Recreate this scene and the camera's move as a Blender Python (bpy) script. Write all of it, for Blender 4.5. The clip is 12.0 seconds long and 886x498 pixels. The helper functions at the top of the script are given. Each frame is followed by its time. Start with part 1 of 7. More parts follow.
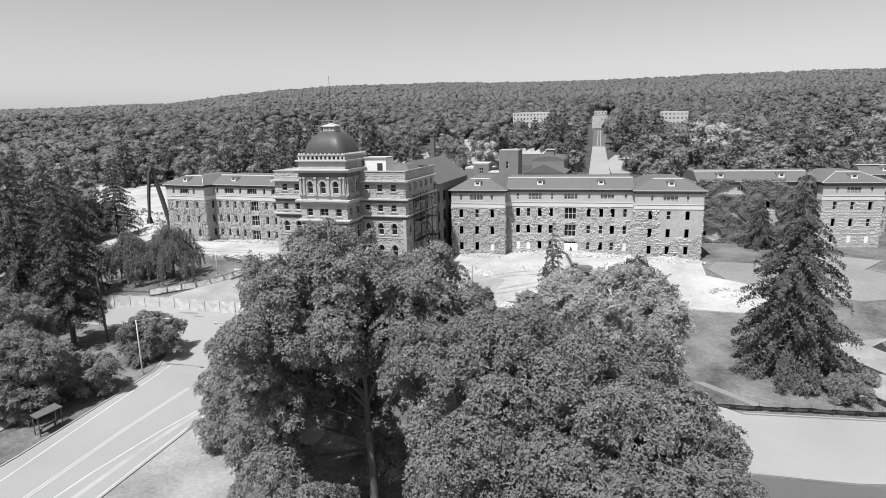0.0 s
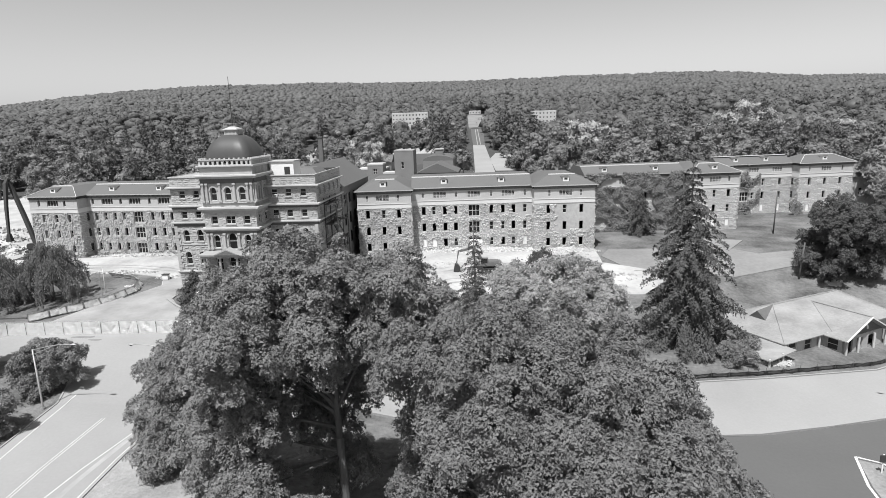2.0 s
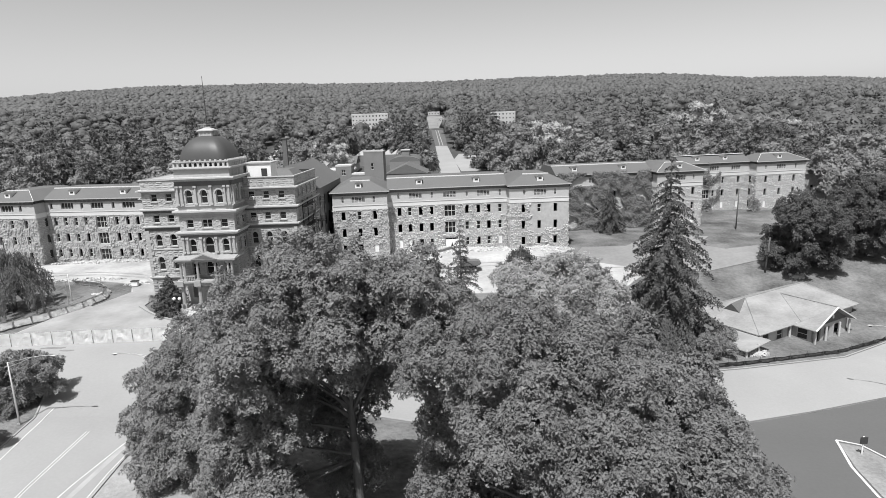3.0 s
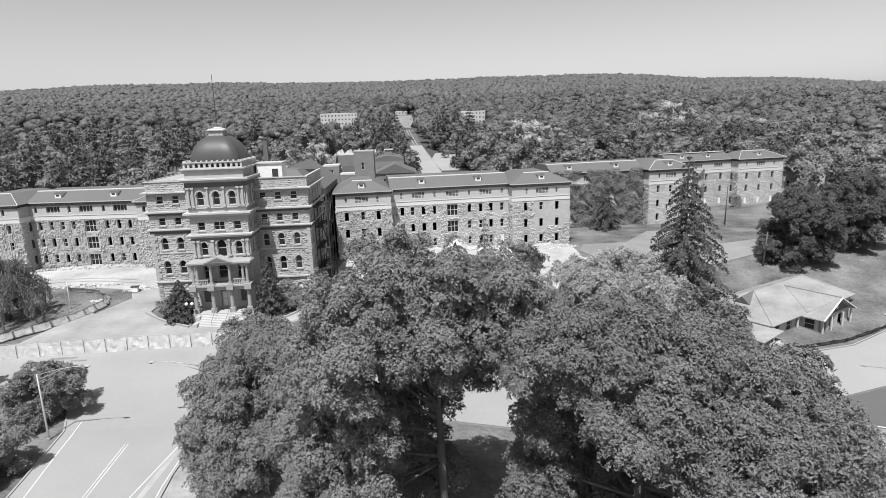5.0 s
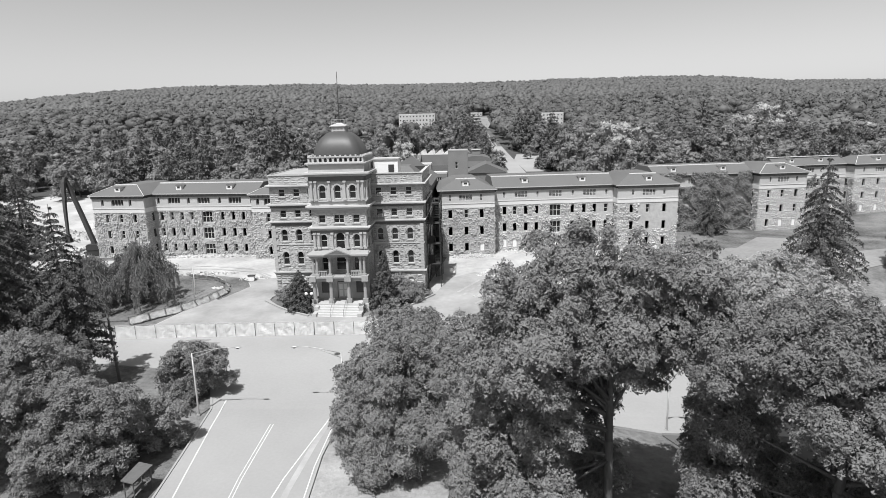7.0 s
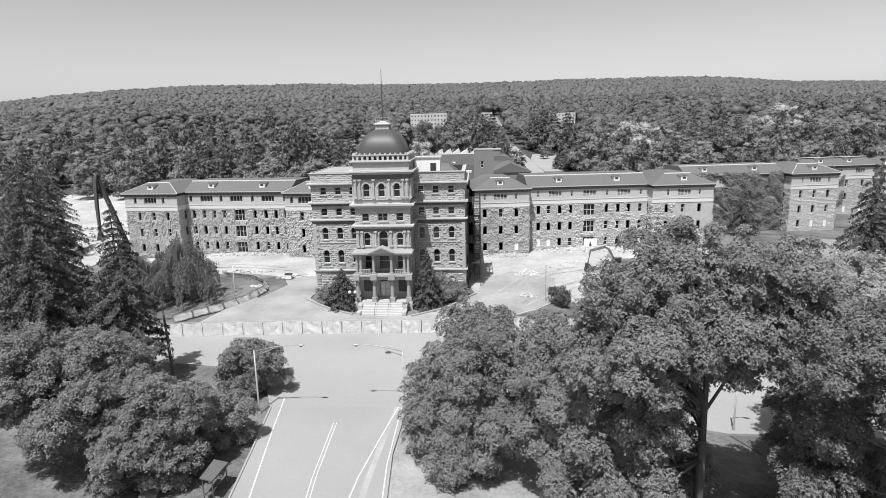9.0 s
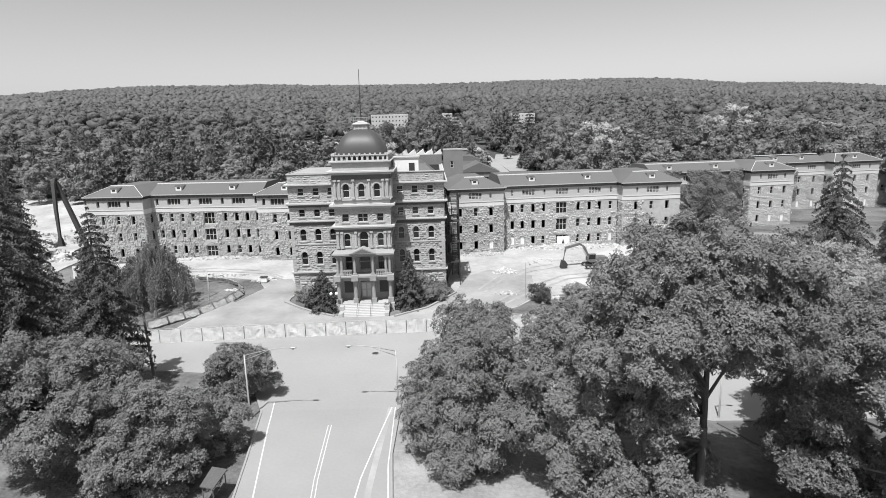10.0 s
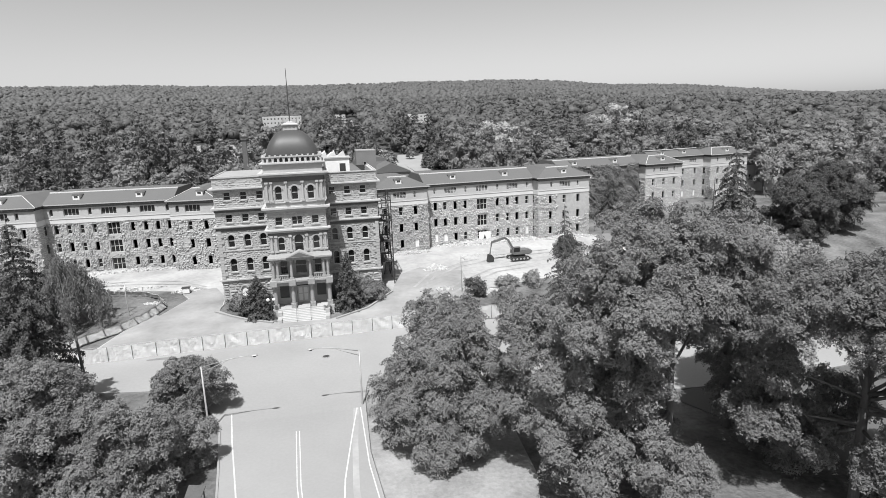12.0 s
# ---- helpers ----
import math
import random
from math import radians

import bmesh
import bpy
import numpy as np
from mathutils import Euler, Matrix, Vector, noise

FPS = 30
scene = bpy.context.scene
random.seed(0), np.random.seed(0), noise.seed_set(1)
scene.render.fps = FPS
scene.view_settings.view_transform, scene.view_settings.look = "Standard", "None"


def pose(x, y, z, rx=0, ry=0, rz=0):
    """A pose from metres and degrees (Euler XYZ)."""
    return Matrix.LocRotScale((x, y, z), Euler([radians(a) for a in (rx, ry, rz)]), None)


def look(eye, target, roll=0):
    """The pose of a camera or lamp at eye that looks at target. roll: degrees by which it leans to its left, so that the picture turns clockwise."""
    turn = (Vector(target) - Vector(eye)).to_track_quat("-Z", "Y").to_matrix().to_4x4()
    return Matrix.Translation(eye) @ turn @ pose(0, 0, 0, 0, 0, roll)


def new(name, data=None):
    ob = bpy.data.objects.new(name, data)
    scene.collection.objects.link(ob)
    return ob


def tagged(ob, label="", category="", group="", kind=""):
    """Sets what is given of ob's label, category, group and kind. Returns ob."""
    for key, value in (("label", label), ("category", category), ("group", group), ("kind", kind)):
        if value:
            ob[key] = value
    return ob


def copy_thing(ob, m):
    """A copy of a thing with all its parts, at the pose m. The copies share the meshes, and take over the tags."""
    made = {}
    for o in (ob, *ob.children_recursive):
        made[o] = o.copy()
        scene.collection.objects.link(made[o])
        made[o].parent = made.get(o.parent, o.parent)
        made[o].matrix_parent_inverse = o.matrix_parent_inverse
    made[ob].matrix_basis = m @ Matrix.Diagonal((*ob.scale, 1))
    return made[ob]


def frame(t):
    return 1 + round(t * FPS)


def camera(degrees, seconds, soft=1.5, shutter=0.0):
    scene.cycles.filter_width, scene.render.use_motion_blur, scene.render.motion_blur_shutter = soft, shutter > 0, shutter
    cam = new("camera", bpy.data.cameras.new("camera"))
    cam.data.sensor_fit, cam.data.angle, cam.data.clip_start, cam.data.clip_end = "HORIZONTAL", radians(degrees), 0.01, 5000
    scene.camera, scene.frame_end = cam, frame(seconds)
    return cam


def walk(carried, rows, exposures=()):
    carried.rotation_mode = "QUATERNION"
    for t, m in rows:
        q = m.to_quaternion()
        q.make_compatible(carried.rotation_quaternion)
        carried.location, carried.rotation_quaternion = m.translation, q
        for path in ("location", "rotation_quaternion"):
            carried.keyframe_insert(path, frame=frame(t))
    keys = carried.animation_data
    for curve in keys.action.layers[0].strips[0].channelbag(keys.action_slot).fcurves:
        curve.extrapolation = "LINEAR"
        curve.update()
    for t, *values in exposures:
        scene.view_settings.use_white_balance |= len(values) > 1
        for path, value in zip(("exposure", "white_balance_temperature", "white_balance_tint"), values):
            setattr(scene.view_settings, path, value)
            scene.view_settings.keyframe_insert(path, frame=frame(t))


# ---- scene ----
cam = camera(73.5, 12.0, soft=0.65)
PATH = [
    (0, (1.299, -1.59, 30.883), (0.724, 0.281, 30.475), -1.1),
    (0.5, (-0.014, -2.414, 31.017), (-0.451, -0.506, 30.606), -1.3),
    (1, (-1.674, -2.991, 31.093), (-1.944, -1.054, 30.678), -1.7),
    (1.5, (-3.365, -3.293, 31.119), (-3.585, -1.349, 30.704), -1.7),
    (2, (-5.188, -3.733, 31.169), (-5.361, -1.785, 30.752), -1.8),
    (2.5, (-7.243, -3.944, 31.165), (-7.385, -1.993, 30.748), -1.7),
    (3, (-9.625, -4.011, 31.191), (-9.653, -2.056, 30.773), -1.9),
    (3.2, (-10.604, -3.944, 31.181), (-10.549, -1.99, 30.761), -2.0),
    (4.8, (-18.652, -3.376, 31.381), (-18.518, -1.426, 30.956), -2.0),
    (5, (-19.455, -3.5, 31.411), (-19.348, -1.548, 30.987), -2.0),
    (5.5, (-21.374, -3.391, 31.275), (-21.414, -1.436, 30.856), -1.7),
    (6, (-23.641, -3.295, 31.175), (-23.725, -1.341, 30.759), -1.6),
    (6.5, (-25.924, -3.391, 31.021), (-26.019, -1.436, 30.607), -1.6),
    (7, (-28.13, -3.45, 30.89), (-28.232, -1.495, 30.479), -1.5),
    (8.8, (-34.341, -3.574, 30.785), (-34.45, -1.619, 30.375), -1.1),
    (9, (-35.082, -3.508, 30.748), (-35.192, -1.553, 30.338), -1.3),
    (9.5, (-36.855, -3.601, 30.652), (-36.951, -1.645, 30.243), -1.2),
    (10, (-38.832, -3.811, 30.619), (-38.803, -1.854, 30.209), -1.5),
    (10.5, (-40.61, -4.009, 30.684), (-40.522, -2.054, 30.272), -1.6),
    (11, (-42.54, -4.248, 30.715), (-42.431, -2.294, 30.302), -1.6),
    (11.5, (-44.237, -4.352, 30.642), (-44.026, -2.406, 30.229), -1.7),
    (12, (-46.473, -4.23, 30.529), (-46.085, -2.313, 30.112), -2.1),
]
walk(cam, [(t, look(eye, target, roll)) for t, eye, target, roll in PATH])

# ---- light ----
world = bpy.data.worlds.new("sky")
scene.world = world
world.use_nodes = True
wn = world.node_tree
wn.nodes.clear()
sky = wn.nodes.new("ShaderNodeTexSky")
sky.sky_type, sky.sun_disc = "NISHITA", False
sky.sun_elevation, sky.sun_rotation = radians(64.0), radians(205.0)
sky.air_density, sky.dust_density, sky.ozone_density = 1.0, 1.4, 1.0
bw = wn.nodes.new("ShaderNodeRGBToBW")
bg = wn.nodes.new("ShaderNodeBackground")
bg.inputs["Strength"].default_value = 0.11
wo = wn.nodes.new("ShaderNodeOutputWorld")
wn.links.new(sky.outputs[0], bw.inputs[0])
wn.links.new(bw.outputs[0], bg.inputs["Color"])
wn.links.new(bg.outputs[0], wo.inputs["Surface"])
sun = new("sun", bpy.data.lights.new("sun", "SUN"))
sun.data.energy, sun.data.angle = 4.85, radians(0.55)
sun.matrix_world = look((-30, -60, 150), (-30 + 1.3 * 18, -60 + 4.0 * 18, 150 - 8.5 * 18))
scene.view_settings.exposure = 0.45


# ---- materials ----
def grey(v):
    return (v, v, v, 1.0)


def material(name, base, vary=0.15, fine=6.0, coarse=0.35, rough=0.9, bump=0.3, metal=0.0, piece=0.0, island=0.0, streak=(1, 1, 1), stain=0.0, deep=0.12):
    """A monochrome surface: grain and stains at two scales, relief, and a shift per piece."""
    m = bpy.data.materials.new(name)
    m.use_nodes = True
    t = m.node_tree
    p = t.nodes["Principled BSDF"]
    p.inputs["Roughness"].default_value, p.inputs["Metallic"].default_value = rough, metal
    p.inputs["Specular IOR Level"].default_value = 0.25
    geo = t.nodes.new("ShaderNodeNewGeometry")
    mp = t.nodes.new("ShaderNodeMapping")
    mp.inputs["Scale"].default_value = streak
    t.links.new(geo.outputs["Position"], mp.inputs["Vector"])
    a, b = t.nodes.new("ShaderNodeTexNoise"), t.nodes.new("ShaderNodeTexNoise")
    for n, s in ((a, fine), (b, coarse)):
        n.inputs["Scale"].default_value, n.inputs["Detail"].default_value = s, 6.0
        t.links.new(mp.outputs[0], n.inputs["Vector"])

    def maths(op, x, y):
        n = t.nodes.new("ShaderNodeMath")
        n.operation = op
        for k, v in enumerate((x, y)):
            if isinstance(v, (int, float)):
                n.inputs[k].default_value = v
            else:
                t.links.new(v, n.inputs[k])
        return n.outputs[0]

    f = maths("MULTIPLY", maths("SUBTRACT", a.outputs["Fac"], 0.5), 2.0 * vary)
    c = maths("MULTIPLY", maths("SUBTRACT", b.outputs["Fac"], 0.5), 2.4 * vary + 2.0 * stain)
    k = maths("ADD", maths("ADD", f, c), 1.0)
    if piece:
        oi = t.nodes.new("ShaderNodeObjectInfo")
        k = maths("ADD", k, maths("MULTIPLY", maths("SUBTRACT", oi.outputs["Random"], 0.5), 2 * piece))
    if island:
        k = maths("ADD", k, maths("MULTIPLY", maths("SUBTRACT", geo.outputs["Random Per Island"], 0.5), 2 * island))
    v = maths("MAXIMUM", maths("MULTIPLY", k, base * 0.865), 0.004)
    t.links.new(v, p.inputs["Base Color"])
    if bump:
        bn = t.nodes.new("ShaderNodeBump")
        bn.inputs["Strength"].default_value, bn.inputs["Distance"].default_value = bump, deep
        t.links.new(a.outputs["Fac"], bn.inputs["Height"])
        t.links.new(bn.outputs[0], p.inputs["Normal"])
    return m


def leafy(name, base, vary=0.14, through_light=0.27, island=0.17, relief=0.0, fine=1.2, coarse=0.15):
    """Foliage: leaves of uneven brightness that let some light through."""
    m = material(name, base, vary=vary, fine=fine, coarse=coarse, rough=0.55, bump=relief, island=island, deep=1.2)
    t = m.node_tree
    p = t.nodes["Principled BSDF"]
    out = t.nodes["Material Output"]
    tr = t.nodes.new("ShaderNodeBsdfTranslucent")
    mix = t.nodes.new("ShaderNodeMixShader")
    mix.inputs[0].default_value = through_light
    link = p.inputs["Base Color"].links[0].from_socket
    t.links.new(link, tr.inputs["Color"])
    t.links.new(p.outputs[0], mix.inputs[1])
    t.links.new(tr.outputs[0], mix.inputs[2])
    t.links.new(mix.outputs[0], out.inputs["Surface"])
    return m


def glass(name):
    m = bpy.data.materials.new(name)
    m.use_nodes = True
    p = m.node_tree.nodes["Principled BSDF"]
    p.inputs["Base Color"].default_value = grey(0.02)
    p.inputs["Roughness"].default_value = 0.08
    return m


GRASS = material("grass", 0.145, vary=0.5, fine=1.7, coarse=0.16, bump=1.0, stain=0.6, deep=0.3)
DRYGRASS = material("dry_grass", 0.27, vary=0.34, fine=2.6, coarse=0.16, bump=0.9, stain=0.35)
WORN = material("bleached_shoulder", 0.37, vary=0.14, fine=1.6, coarse=0.3, bump=0.1, stain=0.2)
BRICK = material("dark_brick", 0.2, vary=0.15, fine=4.0, coarse=0.3, bump=0.3)
FLOOR = material("woodland_floor", 0.07, vary=0.3, fine=0.8, coarse=0.05, bump=0.4)
ROAD = material("road_surface", 0.31, vary=0.08, fine=3.0, coarse=0.07, bump=0.08, stain=0.13)
ASPHALT = material("dark_asphalt", 0.12, vary=0.08, fine=3.0, coarse=0.1, bump=0.1)
YARD = material("pale_gravel", 0.4, vary=0.2, fine=1.2, coarse=0.13, bump=0.6, stain=0.26)
DRIVE = material("worn_drive", 0.3, vary=0.16, fine=1.0, coarse=0.16, bump=0.4, stain=0.32)
DIRT = material("bare_earth", 0.23, vary=0.2, fine=1.3, coarse=0.08, bump=0.5, stain=0.2)
PAINT = material("white_line_paint", 0.58, vary=0.2, fine=3.0, coarse=0.8, bump=0.0, rough=0.6)
CONCRETE = material("concrete", 0.32, vary=0.12, fine=3.0, coarse=0.2)
RUBBLE = material("rough_rubble_stone", 0.47, vary=0.22, fine=4.0, coarse=0.35, bump=0.8, island=0.12, piece=0.16)
MORTAR = material("backing_masonry", 0.42, vary=0.2, fine=1.6, coarse=0.2, bump=0.6)
ASHLAR = material("grey_ashlar_stone", 0.41, vary=0.22, fine=3.5, coarse=0.25, bump=0.9, island=0.17, piece=0.22)
TRIM = material("dressed_stone_trim", 0.42, vary=0.12, fine=2.5, coarse=0.3, bump=0.2, stain=0.1)
PALE = material("pale_stone_band", 0.50, vary=0.07, fine=2.0, coarse=0.2, bump=0.15, stain=0.05)
BAND = material("pale_rendered_band", 0.64, vary=0.06, fine=2.0, coarse=0.2, bump=0.15, stain=0.05)
STUCCO = material("grey_brick_attic", 0.46, vary=0.1, fine=5.0, coarse=0.3, bump=0.2)
# Even dark tone; on the wing eaves it stands for the overhang's shade.
FRIEZE = material("dark_frieze", 0.13, vary=0.2, fine=2.0, coarse=0.3, bump=0.2)
SLATE = material("slate_roof", 0.135, vary=0.10, fine=3.0, coarse=0.12, bump=0.2, rough=0.7, stain=0.05)
FLASH = material("pale_flashing", 0.72, vary=0.1, fine=2.0, coarse=0.3, bump=0.0, rough=0.5)
DECK = material("flat_roof_deck", 0.34, vary=0.15, fine=1.0, coarse=0.15, bump=0.1)
DOME = material("dark_dome_metal", 0.075, vary=0.08, fine=2.0, coarse=0.25, bump=0.05, rough=0.45)
# Near-black: shade of interiors, openings and return eaves put into the colour.
DARK = material("painted_shade", 0.05, vary=0.2, fine=1.0, coarse=0.3, bump=0.0)
FRAME = material("painted_window_frame", 0.55, vary=0.1, fine=4.0, coarse=0.5, bump=0.0)
WHITE = material("white_board", 0.80, vary=0.06, fine=2.0, coarse=0.5, bump=0.0)
GLASS = glass("dark_window_glass")
STEEL = material("galvanised_steel", 0.45, vary=0.1, fine=6.0, coarse=0.8, bump=0.0, rough=0.5, metal=0.4)
IRON = material("dark_iron", 0.05, vary=0.2, fine=5.0, coarse=0.6, bump=0.1, rough=0.6)
WOOD = material("weathered_wood_pole", 0.12, vary=0.2, fine=5.0, coarse=0.5, bump=0.4, streak=(1, 1, 0.12))
BARK = material("grey_bark", 0.13, vary=0.3, fine=6.0, coarse=0.6, bump=0.9, streak=(1, 1, 0.25))
SHEET = material("white_sheeting", 0.92, vary=0.07, fine=1.5, coarse=0.35, bump=0.1, rough=0.6)
LEAF = leafy("broad_leaves", 0.24, through_light=0.24, island=0.12)
OAKLEAF = leafy("oak_leaves", 0.2, through_light=0.22, island=0.14)
LEAFPALE = leafy("pale_broad_leaves", 0.37, through_light=0.24, island=0.1)
WOODLEAF = leafy("woodland_leaves", 0.26, vary=0.25, island=0.1, relief=0.3, fine=0.7)
WOODDARK = leafy("dark_woodland_leaves", 0.165, vary=0.25, island=0.1, relief=0.3, fine=0.7)
WOODPALE = leafy("pale_woodland_leaves", 0.46, vary=0.2, island=0.1, relief=0.3, fine=0.7)
PINE = leafy("pine_needles", 0.14, vary=0.2, through_light=0.15, island=0.1)
LEAFDARK = leafy("dark_leaves", 0.13)
NEEDLE = leafy("conifer_needles", 0.105, through_light=0.1)
FARLEAF = leafy("distant_canopy", 0.105, vary=0.3, through_light=0.0, island=0.14, relief=0.35, fine=0.35, coarse=0.012)
SHINGLE = material("pale_shingles", 0.28, vary=0.2, fine=3.0, coarse=0.3, bump=0.4, stain=0.28, streak=(0.5, 1.0, 2.2))


# ---- builders ----
def shell(name, bm, mat, smooth=False):
    me = bpy.data.meshes.new(name)
    bm.to_mesh(me)
    bm.free()
    me.materials.append(mat)
    if smooth:
        for f in me.polygons:
            f.use_smooth = True
    return me


def raw(name, verts, faces, mat, smooth=False):
    """A mesh from arrays: verts n x 3, faces m x k (all of k corners)."""
    me = bpy.data.meshes.new(name)
    verts, faces = np.asarray(verts, dtype=np.float32), np.asarray(faces, dtype=np.int32)
    m, k = faces.shape
    me.vertices.add(len(verts))
    me.vertices.foreach_set("co", verts.ravel())
    me.loops.add(m * k)
    me.loops.foreach_set("vertex_index", faces.ravel())
    me.polygons.add(m)
    me.polygons.foreach_set("loop_start", np.arange(0, m * k, k, dtype=np.int32))
    me.polygons.foreach_set("use_smooth", np.full(m, smooth))
    me.update(calc_edges=True)
    me.materials.append(mat)
    return me


def thing(name, at, label, category, group="", kind="", turn=0.0):
    ob = new(name)
    ob.empty_display_size = 0.5
    ob.matrix_basis = pose(*at, 0, 0, turn)
    return tagged(ob, label, category, group, kind)


def under(ob, parent, world_placed=True):
    ob.parent = parent
    if world_placed and parent.parent is None:
        ob.matrix_parent_inverse = parent.matrix_basis.inverted()
    return ob


def part(name, bm, mat, parent, label="", smooth=False, local=False):
    ob = new(name, bm if isinstance(bm, bpy.types.Mesh) else shell(name, bm, mat, smooth))
    under(ob, parent, not local)
    return tagged(ob, label)


def box(bm, x0, x1, y0, y1, z0, z1, bevel=0.0):
    vs = [bm.verts.new((x, y, z)) for z in (z0, z1) for y in (y0, y1) for x in (x0, x1)]
    for q in ((0, 2, 3, 1), (4, 5, 7, 6), (0, 1, 5, 4), (1, 3, 7, 5), (3, 2, 6, 7), (2, 0, 4, 6)):
        bm.faces.new([vs[i] for i in q])
    return vs


def tube(bm, pts, radii, n=8, cap=True):
    """A tapered tube through points."""
    rings = []
    for i, (p, r) in enumerate(zip(pts, radii)):
        p = Vector(p)
        d = (Vector(pts[min(i + 1, len(pts) - 1)]) - Vector(pts[max(i - 1, 0)])).normalized()
        a = d.orthogonal().normalized() if abs(d.z) < 0.95 else Vector((1, 0, 0))
        a = (a - d * a.dot(d)).normalized()
        b = d.cross(a)
        rings.append([bm.verts.new(p + (a * math.cos(6.28319 * k / n) + b * math.sin(6.28319 * k / n)) * r) for k in range(n)])
    for u, w in zip(rings, rings[1:]):
        for k in range(n):
            bm.faces.new((u[k], u[(k + 1) % n], w[(k + 1) % n], w[k]))
    if cap:
        bm.faces.new(rings[0][::-1])
        bm.faces.new(rings[-1])


def frustum(bm, lo, hi):
    """Between two rings of points (closed below and above)."""
    a, b = [bm.verts.new(p) for p in lo], [bm.verts.new(p) for p in hi]
    n = len(a)
    for k in range(n):
        bm.faces.new((a[k], a[(k + 1) % n], b[(k + 1) % n], b[k]))
    bm.faces.new(a[::-1])
    bm.faces.new(b)


def ring(x0, x1, y0, y1, z):
    return [(x0, y0, z), (x1, y0, z), (x1, y1, z), (x0, y1, z)]


def smooth_step(a, b, v):
    u = np.clip((v - a) / (b - a), 0, 1)
    return u * u * (3 - 2 * u)


RIDGE_AZ = (-180, -70, -53, -40, -36, -31, -24, -15, -5, 8, 16, 23, 27, 33, 38, 44, 52, 80, 180)
RIDGE_EL = (0.6, 1.4, 1.9, 2.5, 3.0, 3.6, 4.0, 4.06, 3.9, 3.95, 3.9, 3.45, 2.95, 2.7, 2.0, 1.4, 1.2, 1.0, 0.6)


def ground_z(x, y):
    """Height of the land: nearly level by the road, rising past the hospital to a wooded ridge."""
    x, y = np.asarray(x, dtype=float), np.asarray(y, dtype=float)
    z = np.interp(y, [60, 89, 108, 124, 170, 480], [-1.43, 0.45, 1.5, 2.4, 2.5, 26.0])
    z = z - 0.07 * np.clip(x + 25, 0, 85) * (1 - smooth_step(85, 125, y))
    r = np.hypot(x + 25, y)
    az = np.degrees(np.arctan2(x + 25, y))
    crest = 17.0 + 1500 * np.tan(np.radians(np.interp(az, RIDGE_AZ, RIDGE_EL)))
    start = np.interp(np.abs(az), [0, 60, 110, 180], [480, 480, 520, 600])
    zs = np.where(np.abs(az) < 75, np.interp(r * np.cos(np.radians(np.minimum(np.abs(az), 75))), [170, 480], [2.5, 26.0]), -1.0)
    far = np.clip((r - start) / (1500 - start), 0, 1)
    hill = zs + (crest - zs) * far ** 0.95
    hill = hill - np.clip(r - 1500, 0, 4000) * 0.03
    z = np.where(r > start, hill, z)
    return z


def gz(x, y):
    return float(ground_z(x, y))


def drape(name, outline, lift, mat, step=4.0, sink=0.0):
    """A paved or bare patch of ground that follows the land, with a skirt for its edge."""
    bm = bmesh.new()
    f = bm.faces.new([bm.verts.new((x, y, 0)) for x, y in outline])
    xs, ys = [p[0] for p in outline], [p[1] for p in outline]
    for lo, hi, n in ((min(xs), max(xs), (1, 0, 0)), (min(ys), max(ys), (0, 1, 0))):
        c = lo + step
        while c < hi:
            bmesh.ops.bisect_plane(bm, geom=bm.verts[:] + bm.edges[:] + bm.faces[:], plane_co=(c, c, 0), plane_no=n)
            c += step
    for v in bm.verts:
        v.co.z = gz(v.co.x, v.co.y) + lift
    edge = [e for e in bm.edges if e.is_boundary]
    ext = bmesh.ops.extrude_edge_only(bm, edges=edge)
    for v in ext["geom"]:
        if isinstance(v, bmesh.types.BMVert):
            v.co.z -= 0.35
    bmesh.ops.recalc_face_normals(bm, faces=bm.faces[:])
    return bm


def patch(name, outline, lift, mat, label, category="ground", step=4.0):
    ob = new(name, shell(name, drape(name, outline, lift, mat, step), mat))
    return tagged(ob, label, category, kind="structure")


# ---- land, roads and paved areas ----
def land():
    def spread(near, step, far):
        out, c = [near[0]], near[0]
        while c < near[1]:
            c += step
            out.append(c)
        lo, hi, s = near[0], out[-1], step
        left, right = [], []
        while lo > -far:
            s *= 1.12
            lo -= s
            left.append(lo)
        s = step
        while hi < far:
            s *= 1.12
            hi += s
            right.append(hi)
        return np.array(left[::-1] + out + right)

    xs, ys = spread((-130, 110), 3.0, 4600), spread((20, 180), 3.0, 4600)
    gx, gy = np.meshgrid(xs, ys)
    z = ground_z(gx, gy)
    bumps = np.array([[noise.noise((a * 0.15, b * 0.15, 0)) for a in xs] for b in ys]) * 0.12
    verts = np.stack([gx, gy, z + bumps - 0.12], -1).reshape(-1, 3)
    n, m = len(xs), len(ys)
    i = (np.arange(m - 1)[:, None] * n + np.arange(n - 1)[None]).ravel()
    faces = np.stack([i, i + 1, i + n + 1, i + n], -1)
    me = raw("ground", verts, faces, GRASS, True)
    me.materials.append(FLOOR)
    cx, cy = gx.reshape(-1)[faces].mean(1), gy.reshape(-1)[faces].mean(1)
    wood = (np.hypot(cx + 25, cy) > 325) | (cy > 200) & (cx < -112) | (cy > 230)
    me.polygons.foreach_set("material_index", wood.astype(np.int32))
    tagged(new("ground", me), "rough summer lawn and open ground", "ground", kind="structure")


